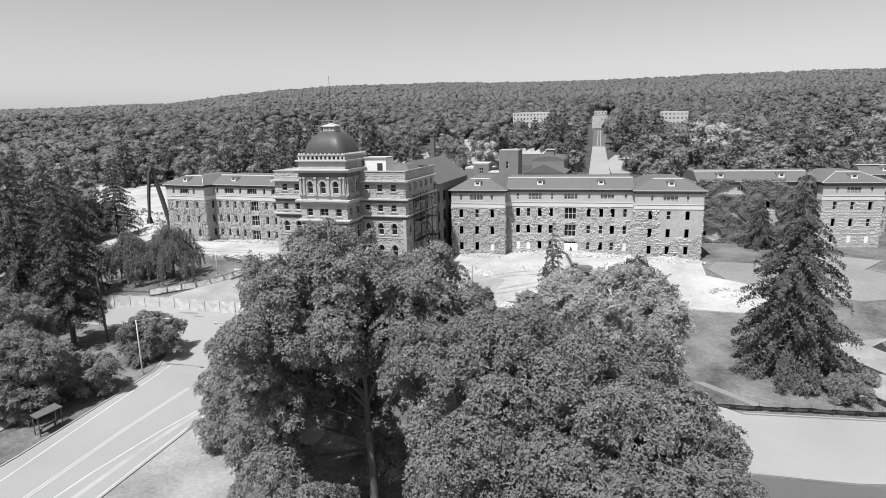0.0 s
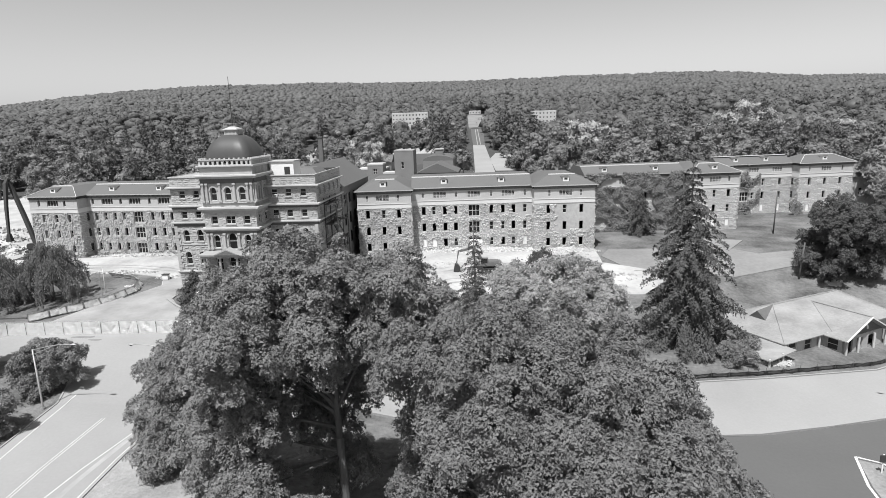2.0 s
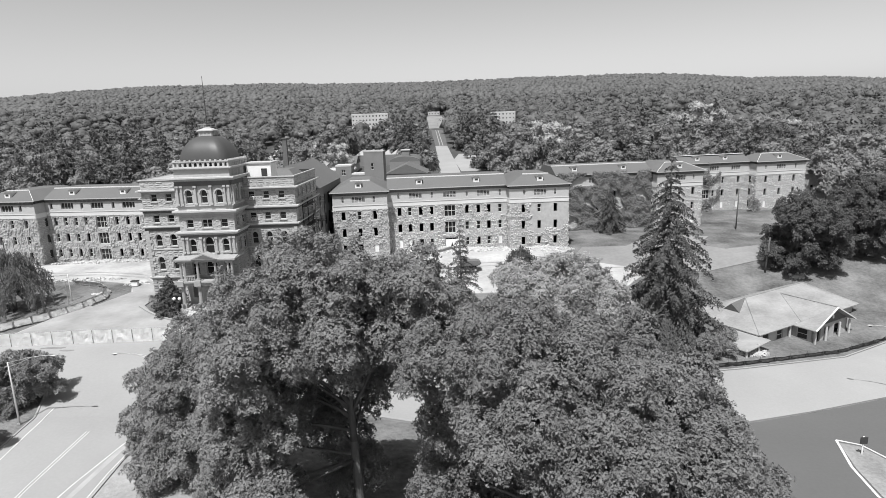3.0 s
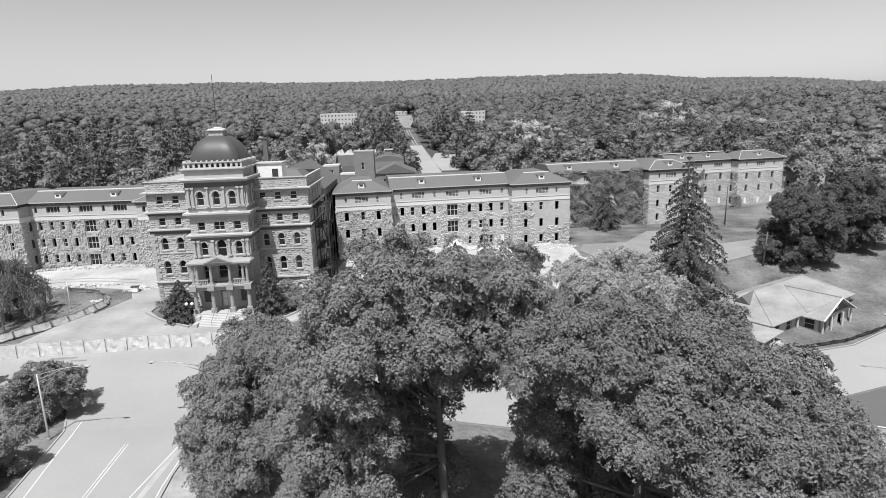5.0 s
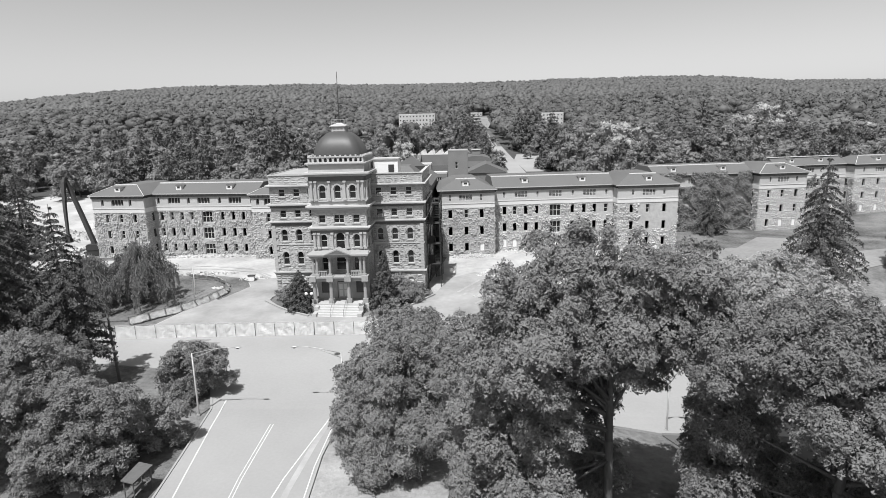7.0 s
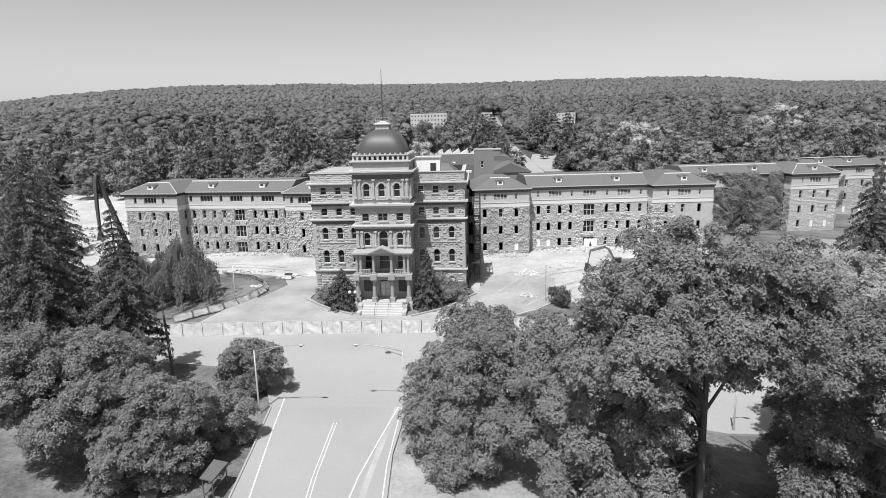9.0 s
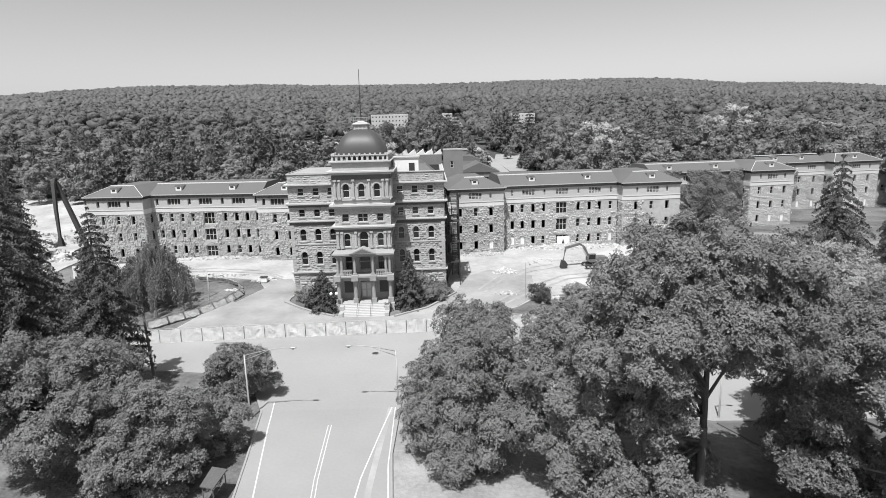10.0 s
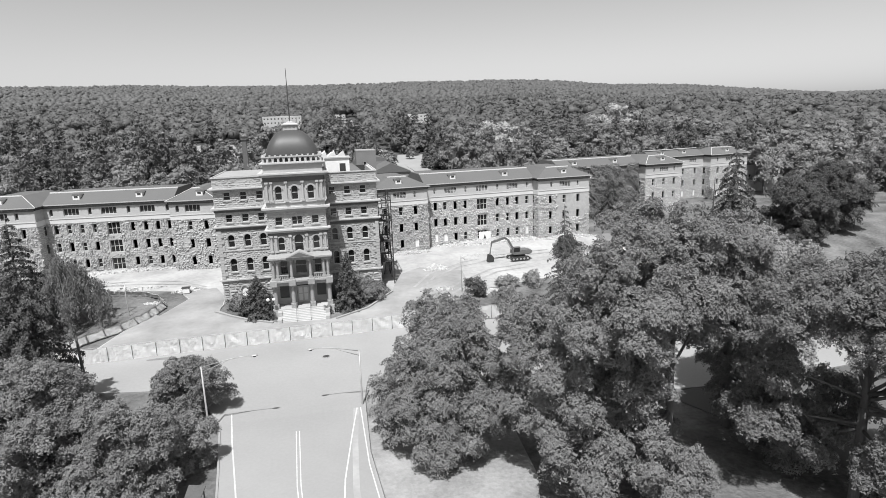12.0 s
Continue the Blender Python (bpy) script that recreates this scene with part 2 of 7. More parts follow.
land()
patch("road", [(-54.0, -60), (-55.2, 10), (-56.6, 38), (-58.0, 50), (-59.3, 60), (-62, 66), (-68, 70), (-80, 72), (-110, 69), (-112, 80), (-86, 79.2), (-81, 81.6),
               (-26, 82.6), (-10, 81), (6, 76), (16, 71.0), (32, 75.0), (49, 80.0), (68, 91), (90, 104), (98, 98), (66, 78), (50, 69.5), (34, 63.8), (25, 61), (8, 57.8), (-8, 56.6), (-24, 60),
               (-38, 65), (-42.6, 66), (-43.2, 62), (-43.6, 50), (-42.8, 38), (-41.0, 10), (-40.0, -60)], 0.06, ROAD, "pale worn asphalt road with a wide junction", "road")
patch("parking_lot", [(-8, 56.2), (8, 57.4), (25, 60.6), (34, 63.4), (50, 69.2), (66, 77.6), (84, 60), (70, 20), (20, 10), (2, 36)], 0.05, ASPHALT, "dark smooth asphalt car park", "parking lot")
patch("forecourt", [(-81, 82.4), (-78.6, 90), (-76, 98.5), (-74.2, 97), (-71, 104.7), (-73.6, 110), (-88, 114.3), (-112, 114), (-118, 123.8), (-66, 129.5), (-64.3, 100), (-65, 96.6), (-62, 93.6), (-59.3, 91.4), (-54.2, 88.4),
                    (-46.6, 88.0), (-40.3, 91.8), (-35.4, 98.8), (-36.8, 104), (-33, 129.5), (17, 129.5), (17, 118), (30, 112), (22, 103), (5, 102), (-6, 101), (-21, 96), (-25, 91), (-31, 87), (-26, 83.4)], 0.05, YARD,
      "pale dusty gravel yard with demolition dust", "yard")
patch("drive", [(-80.6, 82.6), (-78.4, 90), (-75.8, 98.5), (-74.0, 97.2), (-70.8, 104.9), (-73.2, 109), (-67, 110), (-64.6, 104), (-64.6, 97), (-62, 93.8), (-59.3, 91.6), (-54.2, 88.6), (-46.6, 88.2), (-40.3, 92), (-35.2, 99), (-33, 108), (-28, 112), (-20, 108), (-21, 97), (-25, 91.4), (-31, 87.4), (-27, 83.6)], 0.075, DRIVE,
      "worn grey drive in front of the entrance", "drive")
patch("dirt_path", [(11, 77.6), (12.4, 78), (20, 73.6), (18.6, 73)], 0.05, DIRT, "narrow worn path across the lawn", "path", 2.0)
patch("verge_path", [(-66.5, 30), (-65.2, 41), (-66.5, 46), (-70, 53), (-72, 58), (-70.8, 58.6), (-68.6, 53.6), (-64.9, 46.4), (-63.6, 41), (-64.8, 30)], 0.05, ROAD, "pale concrete footpath through the lawn", "path", 3.0)
patch("lawn_island", [(-86, 87.6), (-83, 88.2), (-79.2, 92.0), (-76.4, 97.4), (-75.4, 101.5), (-77, 105.4), (-80.4, 108.2), (-88, 110.4), (-97, 108), (-100, 95), (-92, 87)], 0.16, GRASS, "rough lawn behind sagging netting", "lawn", 3.0)
patch("side_yard", [(17.5, 122), (22, 113.5), (31, 112.5), (41, 111), (54, 116), (70, 122), (66, 127), (50, 122.5), (46, 127), (52, 136), (40, 140), (30, 128), (20, 128)], 0.04, DIRT, "worn bare-earth track across the lawn", "track")
patch("demolition_ground", [(-119, 116), (-119, 140), (-112.8, 146), (-112, 200), (-150, 230), (-240, 220), (-230, 150), (-160, 128)], 0.05, YARD, "pale cleared demolition ground", "ground")


patch("dry_verge", [(-42.6, 65.6), (-43.1, 62), (-43.5, 50), (-42.7, 38), (-41.0, 12), (-36, 12), (-33, 30), (-29, 42), (-28, 56), (-30, 62.0), (-37.6, 64.6)], 0.05, DRYGRASS, "pale dried-out grass verge with bare spots", "verge", 3.0)


def line(name, pts, width, label, mat=None, lift=0.075):
    """A painted line along points of the road."""
    bm = bmesh.new()
    dense = []
    for (x0, y0), (x1, y1) in zip(pts, pts[1:]):
        k = max(1, int(math.hypot(x1 - x0, y1 - y0) / 2.5))
        dense += [(x0 + (x1 - x0) * i / k, y0 + (y1 - y0) * i / k) for i in range(k)]
    dense.append(pts[-1])
    prev = None
    for i, (x, y) in enumerate(dense):
        a, b = dense[max(i - 1, 0)], dense[min(i + 1, len(dense) - 1)]
        d = Vector((b[0] - a[0], b[1] - a[1])).normalized()
        nx, ny = -d.y * width / 2, d.x * width / 2
        cur = [bm.verts.new((x + s * nx, y + s * ny, gz(x + s * nx, y + s * ny) + lift)) for s in (-1, 1)]
        if prev:
            bm.faces.new((prev[0], prev[1], cur[1], cur[0]))
        prev = cur
    bmesh.ops.recalc_face_normals(bm, faces=bm.faces[:])
    ob = new(name, shell(name, bm, mat or PAINT))
    return tagged(ob, label, "road marking", kind="structure")


line("worn_shoulder", [(-43.4, 10), (-45.0, 34), (-45.4, 44), (-45.0, 52), (-44.4, 60)], 0.6, "bleached dusty strip beside the verge line", WORN, 0.066)
line("road_marking", [(-51.5, -40), (-53.0, 20), (-54.2, 35), (-56.0, 46), (-57.6, 56), (-58.4, 62)], 0.14, "white edge line worn on the asphalt")
for dx in (-0.14, 0.2):
    line("road_marking", [(-46.5 + dx, -40), (-48.4 + dx, 20), (-49.6 + dx, 36), (-50.5 + dx, 46), (-50.9 + dx, 56.3)], 0.1, "one of a pair of pale centre lines")
line("road_marking", [(-45.0, -40), (-46.6, 20), (-46.8, 38), (-46.3, 46), (-45.2, 54), (-44.3, 60)], 0.14, "white line at the inner lane")
line("road_marking", [(-40.6, -40), (-41.8, 20), (-43.2, 38), (-43.9, 48), (-43.9, 60)], 0.12, "white line along the verge")
patch("traffic_island", [(33.2, 56.9), (31.7, 51.8), (31.0, 47), (31.4, 43.8), (33.7, 44.5), (37.0, 51.6), (35.2, 56.2)], 0.09, DRYGRASS, "dry grass on the painted traffic island", "verge", 2.0)
line("road_marking", [(33.3, 57.5), (31.4, 52), (30.6, 47), (31, 43), (34, 44), (37.5, 51.6), (35.5, 56.6), (33.3, 57.5)], 0.3, "white painted outline of a traffic island")


YARDTRACK = material("compacted_yard_dust", 0.33, vary=0.2, fine=1.5, coarse=0.3, bump=0.3, stain=0.3)
TAR = material("dark_tar_patch", 0.2, vary=0.2, fine=3.0, coarse=0.6, bump=0.1, stain=0.2)
for pts in ([(-31, 100), (-27, 107), (-20, 113), (-10, 117), (2, 118)], [(-28, 94), (-22, 101), (-14, 108), (-6, 110)], [(-98, 119), (-84, 118.6), (-74, 116), (-69, 111)]):
    for d in (0.0, 1.9):
        line("tyre_track", [(x + d * 0.4, y - d) for x, y in pts], 0.55, "faint tyre track pressed into the dusty yard", YARDTRACK, 0.1)
for k, (x, y, w, d) in enumerate(((-69.6, 79.6, 2.2, 0.45), (-67.2, 78.6, 1.4, 0.35))):
    rk = random.Random(80 + k)
    patch("road_patch", [(x + w * math.cos(a / 9 * 6.283) * rk.uniform(0.6, 1.1), y + d * math.sin(a / 9 * 6.283) * rk.uniform(0.6, 1.1)) for a in range(9)], 0.072, TAR, "dark worn tar patch in the road", "road patch", 2.0)
cover = thing("manhole_cover", (-47.5, 74.6, gz(-47.5, 74.6) + 0.06), "round dark iron manhole cover set in the junction", "manhole cover")
bm = bmesh.new()
bmesh.ops.create_cone(bm, cap_ends=True, segments=20, radius1=0.42, radius2=0.42, depth=0.05, matrix=Matrix.Translation((0, 0, 0.01)))
part("plate", bm, IRON, cover, local=True)
bm = bmesh.new()
tube(bm, [(0.5 * math.cos(a * 0.3307), 0.5 * math.sin(a * 0.3307), 0.01) for a in range(20)], (0.05,) * 20, 5)
part("rim", bm, CONCRETE, cover, local=True)


def kerb(pts, h=0.16, w=0.2):
    row = tagged(new("kerb"), "low pale concrete kerb stones along the road", "kerb", kind="structure")
    for (x0, y0), (x1, y1) in zip(pts, pts[1:]):
        k = max(1, int(math.hypot(x1 - x0, y1 - y0) / 3))
        for i in range(k):
            a = Vector((x0 + (x1 - x0) * i / k, y0 + (y1 - y0) * i / k, 0))
            b = Vector((x0 + (x1 - x0) * (i + 1) / k, y0 + (y1 - y0) * (i + 1) / k, 0))
            d = (b - a).normalized()
            n = Vector((-d.y, d.x, 0)) * w / 2
            a, b = a + d * 0.01, b - d * 0.01
            lo = [p + s * n for p, s in ((a, -1), (b, -1), (b, 1), (a, 1))]
            bm = bmesh.new()
            frustum(bm, [(p.x, p.y, gz(p.x, p.y) - 0.3) for p in lo], [(p.x, p.y, gz(p.x, p.y) + h) for p in lo])
            part("kerb_stone", bm, CONCRETE, row)
    return row


kerb([(-54.1, -50), (-55.3, 10), (-56.7, 38), (-58.1, 50), (-59.4, 60), (-62, 66)])
kerb([(-42.7, 66), (-43.3, 62), (-43.7, 50), (-42.9, 38), (-41.1, 10)], 0.08, 0.16)
kerb([(16, 71.2), (32, 75.2), (49, 80.2), (68, 91.2)])
kerb([(-65.2, 96.4), (-62.1, 93.4), (-59.3, 91.1), (-55.4, 88.8)], 0.3, 0.35)
kerb([(-45.6, 88.0), (-40.2, 91.5), (-35.2, 98.7), (-36.5, 104)], 0.3, 0.35)
kerb([(-38, 65.2), (-24, 60.2), (-8, 56.5)], 0.16, 0.4)


# ---- masonry ----
class Facade:
    """A vertical wall in the plane of a front: u runs along it, v up, w out of it."""

    def __init__(self, origin, along, out):
        self.o, self.a, self.n = Vector(origin), Vector(along), Vector(out)

    def p(self, u, z, w=0.0):
        q = self.o + self.a * u + self.n * w
        return (q.x, q.y, z)


def arc(u0, u1, z, n=8):
    """A round head over an opening, left to right."""
    r, c = (u1 - u0) / 2, (u0 + u1) / 2
    return [(c - r * math.cos(math.pi * k / n), z + r * math.sin(math.pi * k / n)) for k in range(n + 1)]


def wall(bm, fc, u0, u1, z0, z1, holes, depth=0.55):
    """A wall with thickness and openings through it. holes: (u0, u1, z0, z1, round)."""
    hs = [h for h in holes if h[1] > u0 and h[0] < u1 and h[3] > z0 and h[2] < z1]
    us = sorted({u0, u1, *(h[0] for h in hs), *(h[1] for h in hs)})
    zs = sorted({z0, z1, *(h[2] for h in hs), *(h[3] for h in hs)})

    def quad(pts):
        bm.faces.new([bm.verts.new(p) for p in pts])

    for a, b in zip(us, us[1:]):
        for c, d in zip(zs, zs[1:]):
            cu, cz = (a + b) / 2, (c + d) / 2
            if any(h[0] < cu < h[1] and h[2] < cz < h[3] for h in hs):
                continue
            quad([fc.p(a, c), fc.p(b, c), fc.p(b, d), fc.p(a, d)])
            quad([fc.p(a, c, -depth), fc.p(a, d, -depth), fc.p(b, d, -depth), fc.p(b, c, -depth)])
    for a, b, c, d, rnd in hs:
        path = [(a, c), (a, d), (b, d), (b, c)]
        if rnd:
            r = (b - a) / 2
            cv = arc(a, b, d - r)
            path = [(a, c), *cv, (b, c)]
            half = len(cv) // 2
            for side, corner in ((cv[: half + 1], (a, d)), (cv[half:], (b, d))):
                pts = [corner, *side] if corner[0] == a else [*side, corner]
                quad([fc.p(*q) for q in (pts if corner[0] == a else pts)])
        for (p, q), (r2, s2) in zip(path, path[1:] + path[:1]):
            quad([fc.p(p, q), fc.p(p, q, -depth), fc.p(r2, s2, -depth), fc.p(r2, s2)])
    for (p, q), (r2, s2) in (((u0, z0), (u0, z1)), ((u0, z1), (u1, z1)), ((u1, z1), (u1, z0))):
        quad([fc.p(p, q), fc.p(r2, s2), fc.p(r2, s2, -depth), fc.p(p, q, -depth)])


def stones(fc, u0, u1, z0, z1, holes, course, length, proud, rng, miss=0.0, gap=0.05, warp=0.0):
    """Irregular stones in rough courses that leave the openings free. Returns eight-cornered blocks."""
    blocks = []
    z = z0
    while z < z1 - 0.1:
        h = min(rng.uniform(*course), z1 - z)
        u = u0 - rng.uniform(0, 0.3)
        while u < u1 - 0.05:
            l = rng.uniform(*length)
            a, b, c, d = max(u, u0), min(u + l, u1), z, z + h * rng.uniform(0.85, 1.12)
            d = min(d, z1)
            u += l
            if b - a < 0.15 or rng.random() < miss:
                continue
            for h0, h1, h2, h3, _ in holes:
                if a < h1 and b > h0 and c < h3 and d > h2:
                    if h0 - a > b - h1:
                        b = h0 - 0.02
                    else:
                        a = h1 + 0.02
            if b - a < 0.18:
                continue
            w = rng.uniform(*proud)
            j = lambda: rng.uniform(-0.06, 0.06) * min(1, (d - c) * 2)
            g = gap / 2
            back = [fc.p(a + g, c + g, -0.1), fc.p(b - g, c + g, -0.1), fc.p(b - g, d - g, -0.1), fc.p(a + g, d - g, -0.1)]
            i = min(0.16, (b - a) * 0.26)
            k = min(0.12, (d - c) * 0.28)
            front = [fc.p(a + i + j(), c + k + j() * 0.5, w + j()), fc.p(b - i + j(), c + k + j() * 0.5, w + j()), fc.p(b - i + j(), d - k + j() * 0.5, w * 0.8 + j()), fc.p(a + i + j(), d - k + j() * 0.5, w * 0.8 + j())]
            blocks.append(back + front)
        z += h
    if warp:
        for b in blocks:
            for i, (x, y, q) in enumerate(b):
                u = x + y
                b[i] = (x + abs(fc.a.x) * warp * noise.noise((u * 0.7, q * 0.8, 1.5)), y + abs(fc.a.y) * warp * noise.noise((u * 0.7, q * 0.8, 1.5)), q + warp * noise.noise((u * 0.45, q * 0.6, 7.0)))
    return blocks


BLOCK = ((4, 5, 6, 7), (0, 1, 5, 4), (1, 2, 6, 5), (2, 3, 7, 6), (3, 0, 4, 7))


def masonry(name, blocks, mat, parent, label, single=0):
    """The stones of a wall: the first of them singly, the rest joined."""
    for b in blocks[:single]:
        v = np.array(b, dtype=float).reshape(-1, 3)
        part(name, raw(name, v, np.array(BLOCK), mat), mat, parent)
    blocks = blocks[single:]
    name = name.split("_")[0] + "_masonry"
    v = np.array(blocks, dtype=float).reshape(-1, 3)
    f = (np.arange(len(blocks))[:, None, None] * 8 + np.array(BLOCK)[None]).reshape(-1, 4)
    me = raw(name, v, f, mat)
    me.validate()
    ob = part(name, me, mat, parent, label)
    return tagged(ob, kind="stuff")


def slab(bm, fc, u0, u1, z0, z1, w0, w1):
    """A straight block on a facade."""
    pts = [fc.p(u, z, w) for w in (w0, w1) for u, z in ((u0, z0), (u1, z0), (u1, z1), (u0, z1))]
    frustum(bm, pts[:4], pts[4:])


def sash(parent, fc, h, mullions=1, rails=1, inset=0.22, pane_mat=None, rim=0.09, label=""):
    """A window: its surround with bars, and the pane behind them."""
    a, b, c, d, rnd = h
    bm = bmesh.new()
    top = d - ((b - a) / 2 if rnd else 0)
    for u in (a, b - rim):
        slab(bm, fc, u, u + rim, c, top, -inset - 0.08, -inset)
    slab(bm, fc, a + rim, b - rim, c, c + rim, -inset - 0.08, -inset)
    if rnd:
        cv, cw = arc(a, b, top), arc(a + rim, b - rim, top)
        for k in range(len(cv) - 1):
            pts = [cv[k], cv[k + 1], cw[k + 1], cw[k]]
            frustum(bm, [fc.p(*q, -inset - 0.08) for q in pts], [fc.p(*q, -inset) for q in pts])
    else:
        slab(bm, fc, a + rim, b - rim, d - rim, d, -inset - 0.08, -inset)
    many = mullions + rails > 2
    for k in range(0 if many else mullions):
        u = a + (b - a) * (k + 1) / (mullions + 1)
        slab(bm, fc, u - 0.05, u + 0.05, c + rim, top, -inset - 0.07, -inset - 0.01)
    for k in range(0 if many else rails):
        z = c + (d - c) * (k + 1) / (rails + 1)
        slab(bm, fc, a + rim, b - rim, z - 0.04, z + 0.04, -inset - 0.075, -inset + 0.004)
    win = part("window", bm, FRAME, parent, label)
    for k in range(mullions if many else 0):
        u = a + (b - a) * (k + 1) / (mullions + 1)
        bm = bmesh.new()
        slab(bm, fc, u - 0.05, u + 0.05, c + rim, top - rim, -inset - 0.07, -inset - 0.01)
        part("glazing_bar", bm, FRAME, win)
    for k in range(rails if many else 0):
        z = c + (d - c) * (k + 1) / (rails + 1)
        bm = bmesh.new()
        slab(bm, fc, a + rim, b - rim, z - 0.04, z + 0.04, -inset - 0.075, -inset + 0.004)
        part("glazing_bar", bm, FRAME, win)
    bm = bmesh.new()
    outline = [(a, c), (b, c), (b, top), *(arc(a, b, top)[::-1][1:-1] if rnd else []), (a, top)]
    bm.faces.new([bm.verts.new(fc.p(*q, -inset - 0.05)) for q in outline])
    part("pane", bm, pane_mat or GLASS, win)
    return win


def board(parent, fc, h, label="white boarding over a window"):
    a, b, c, d, _ = h
    bm = bmesh.new()
    slab(bm, fc, a + 0.01, b - 0.01, c + 0.01, d - 0.01, -0.15, -0.08)
    return part("board", bm, WHITE, parent, label)


def sill(bm, fc, h, w=0.18):
    a, b, c, d, _ = h
    slab(bm, fc, a - 0.12, b + 0.12, c - 0.18, c, 0.0, w)


def hood(bm, fc, h, w=0.16, t=0.22):
    """A stone head over an opening, round or straight."""
    a, b, c, d, rnd = h
    if not rnd:
        slab(bm, fc, a - 0.15, b + 0.15, d, d + 0.28, 0.0, w)
        return
    r = (b - a) / 2
    cv, cw = arc(a, b, d - r), arc(a - t, b + t, d - r)
    for k in range(len(cv) - 1):
        pts = [cv[k], cv[k + 1], cw[k + 1], cw[k]]
        frustum(bm, [fc.p(*q, 0.0) for q in pts], [fc.p(*q, w) for q in pts])


def surround(win, fc, h, w=0.16):
    """The stone sill and head of an opening, as parts of its window."""
    bm = bmesh.new()
    sill(bm, fc, h, w)
    part("sill", bm, TRIM, win)
    bm = bmesh.new()
    hood(bm, fc, h, w)
    part("head", bm, TRIM, win)


def cornice(bm, fc, u0, u1, z, steps, butt=False):
    """A moulded course: (height, projection) from below upwards; butted between its neighbours or running past the corners."""
    for h, w in steps:
        e = -0.055 if butt else w
        slab(bm, fc, u0 - e, u1 + e, z, z + h, -0.05, w)
        z += h
    return z


ROWS3 = ((3.4, 5.2), (7.0, 8.85), (10.75, 12.6))


def wing_front(house, fc, u0, u1, wins, groups, stair, rng, fine=True, barred=True, rough=0.16, lone=(), clean=(), boards=(), base=1.6, top=16.6):
    """One straight stretch of a ward wing: three rubble storeys, a pale band and an attic."""
    holes = [(u - 0.42, u + 0.42, a, b, False) for u in wins for a, b in ROWS3]
    if stair:
        holes += [(stair - 1.25, stair + 1.25, a, b, False) for a, b in ((2.7, 5.2), (6.4, 9.0), (10.2, 12.75))]
    holes += [(u - 0.4, u + 0.4, 1.75, 2.3, False) for u in wins]
    holes = [h for h in holes if u0 < h[0] and h[1] < u1]
    attic = [(u - 1.5, u + 1.5, 14.55, 15.95, False) for u in groups] + [(u - 0.33, u + 0.33, 14.55, 15.95, False) for u in lone]
    bm = bmesh.new()
    wall(bm, fc, u0, u1, base, 13.0, holes)
    part("wall", bm, MORTAR, house, "rubble masonry wall with open window holes")
    blocks = stones(fc, u0, u1, base, 12.95, holes, (0.24, 0.46) if fine else (0.26, 0.42), (0.3, 0.85) if fine else (0.4, 1.3), (0.03, rough * 1.7 if fine else 0.1), rng, miss=0.05, gap=0.03 if fine else 0.01, warp=0.4 if fine else 0.08)
    blocks = [b for b in blocks if not any(u - 0.6 * noise.noise((b[0][2], b[0][0], 2.0)) < b[0][0] < v and lo + 2.5 * noise.noise((b[0][0] * 0.35, b[0][2] * 0.2, 4.0)) < b[0][2] for u, v, lo in clean)]
    masonry("rubble_stone", blocks, RUBBLE if fine else ASHLAR, house, "projecting rough rubble stones", 70)
    bm = bmesh.new()
    wall(bm, fc, u0, u1, 14.0, top, attic)
    part("attic_wall", bm, STUCCO, house, "plain grey attic storey wall")
    bm = bmesh.new()
    slab(bm, fc, u0, u1, 13.0, 14.0, -0.5, 0.10)
    slab(bm, fc, u0, u1, 13.92, 14.06, 0.1, 0.2)
    part("stone_band", bm, BAND, house, "pale smooth stone band")
    # Eaves board and brackets; the roof overhang's shade is put into their dark colour.
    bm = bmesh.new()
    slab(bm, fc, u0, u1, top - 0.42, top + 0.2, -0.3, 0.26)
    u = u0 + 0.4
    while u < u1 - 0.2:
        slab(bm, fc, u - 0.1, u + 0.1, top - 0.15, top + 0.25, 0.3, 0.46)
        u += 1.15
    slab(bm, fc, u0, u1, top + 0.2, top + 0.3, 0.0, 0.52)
    part("eaves_cornice", bm, FRIEZE, house, "bracketed eaves, dark colour standing for the overhang's shade")
    for h in attic:
        wide = h[1] - h[0] > 2
        if barred:
            sash(house, fc, h, 3 if wide else 0, 4, inset=0.08, rim=0.1, label="attic window with pale glazing bars")
        else:
            # Near-black pane: the shade of an open window put into its colour.
            sash(house, fc, h, 3 if wide else 0, 0, inset=0.25, rim=0.06, pane_mat=DARK, label="attic window with a near-black pane for the shade within")
    for i, h in enumerate(x for x in holes if x[2] > 2.5):
        k = (round(h[0] * 10), round(h[2]))
        if h[1] - h[0] > 2:
            sash(house, fc, h, 2, 1, inset=0.3, label="tall stair window with broken bars")
        elif any(abs((h[0] + h[1]) / 2 - bu) < 0.3 and abs(h[2] - bz) < 0.6 for bu, bz in boards):
            board(house, fc, h)
        elif rng.random() < 0.25:
            sash(house, fc, h, 0, 1, inset=0.3, label="broken sash window")


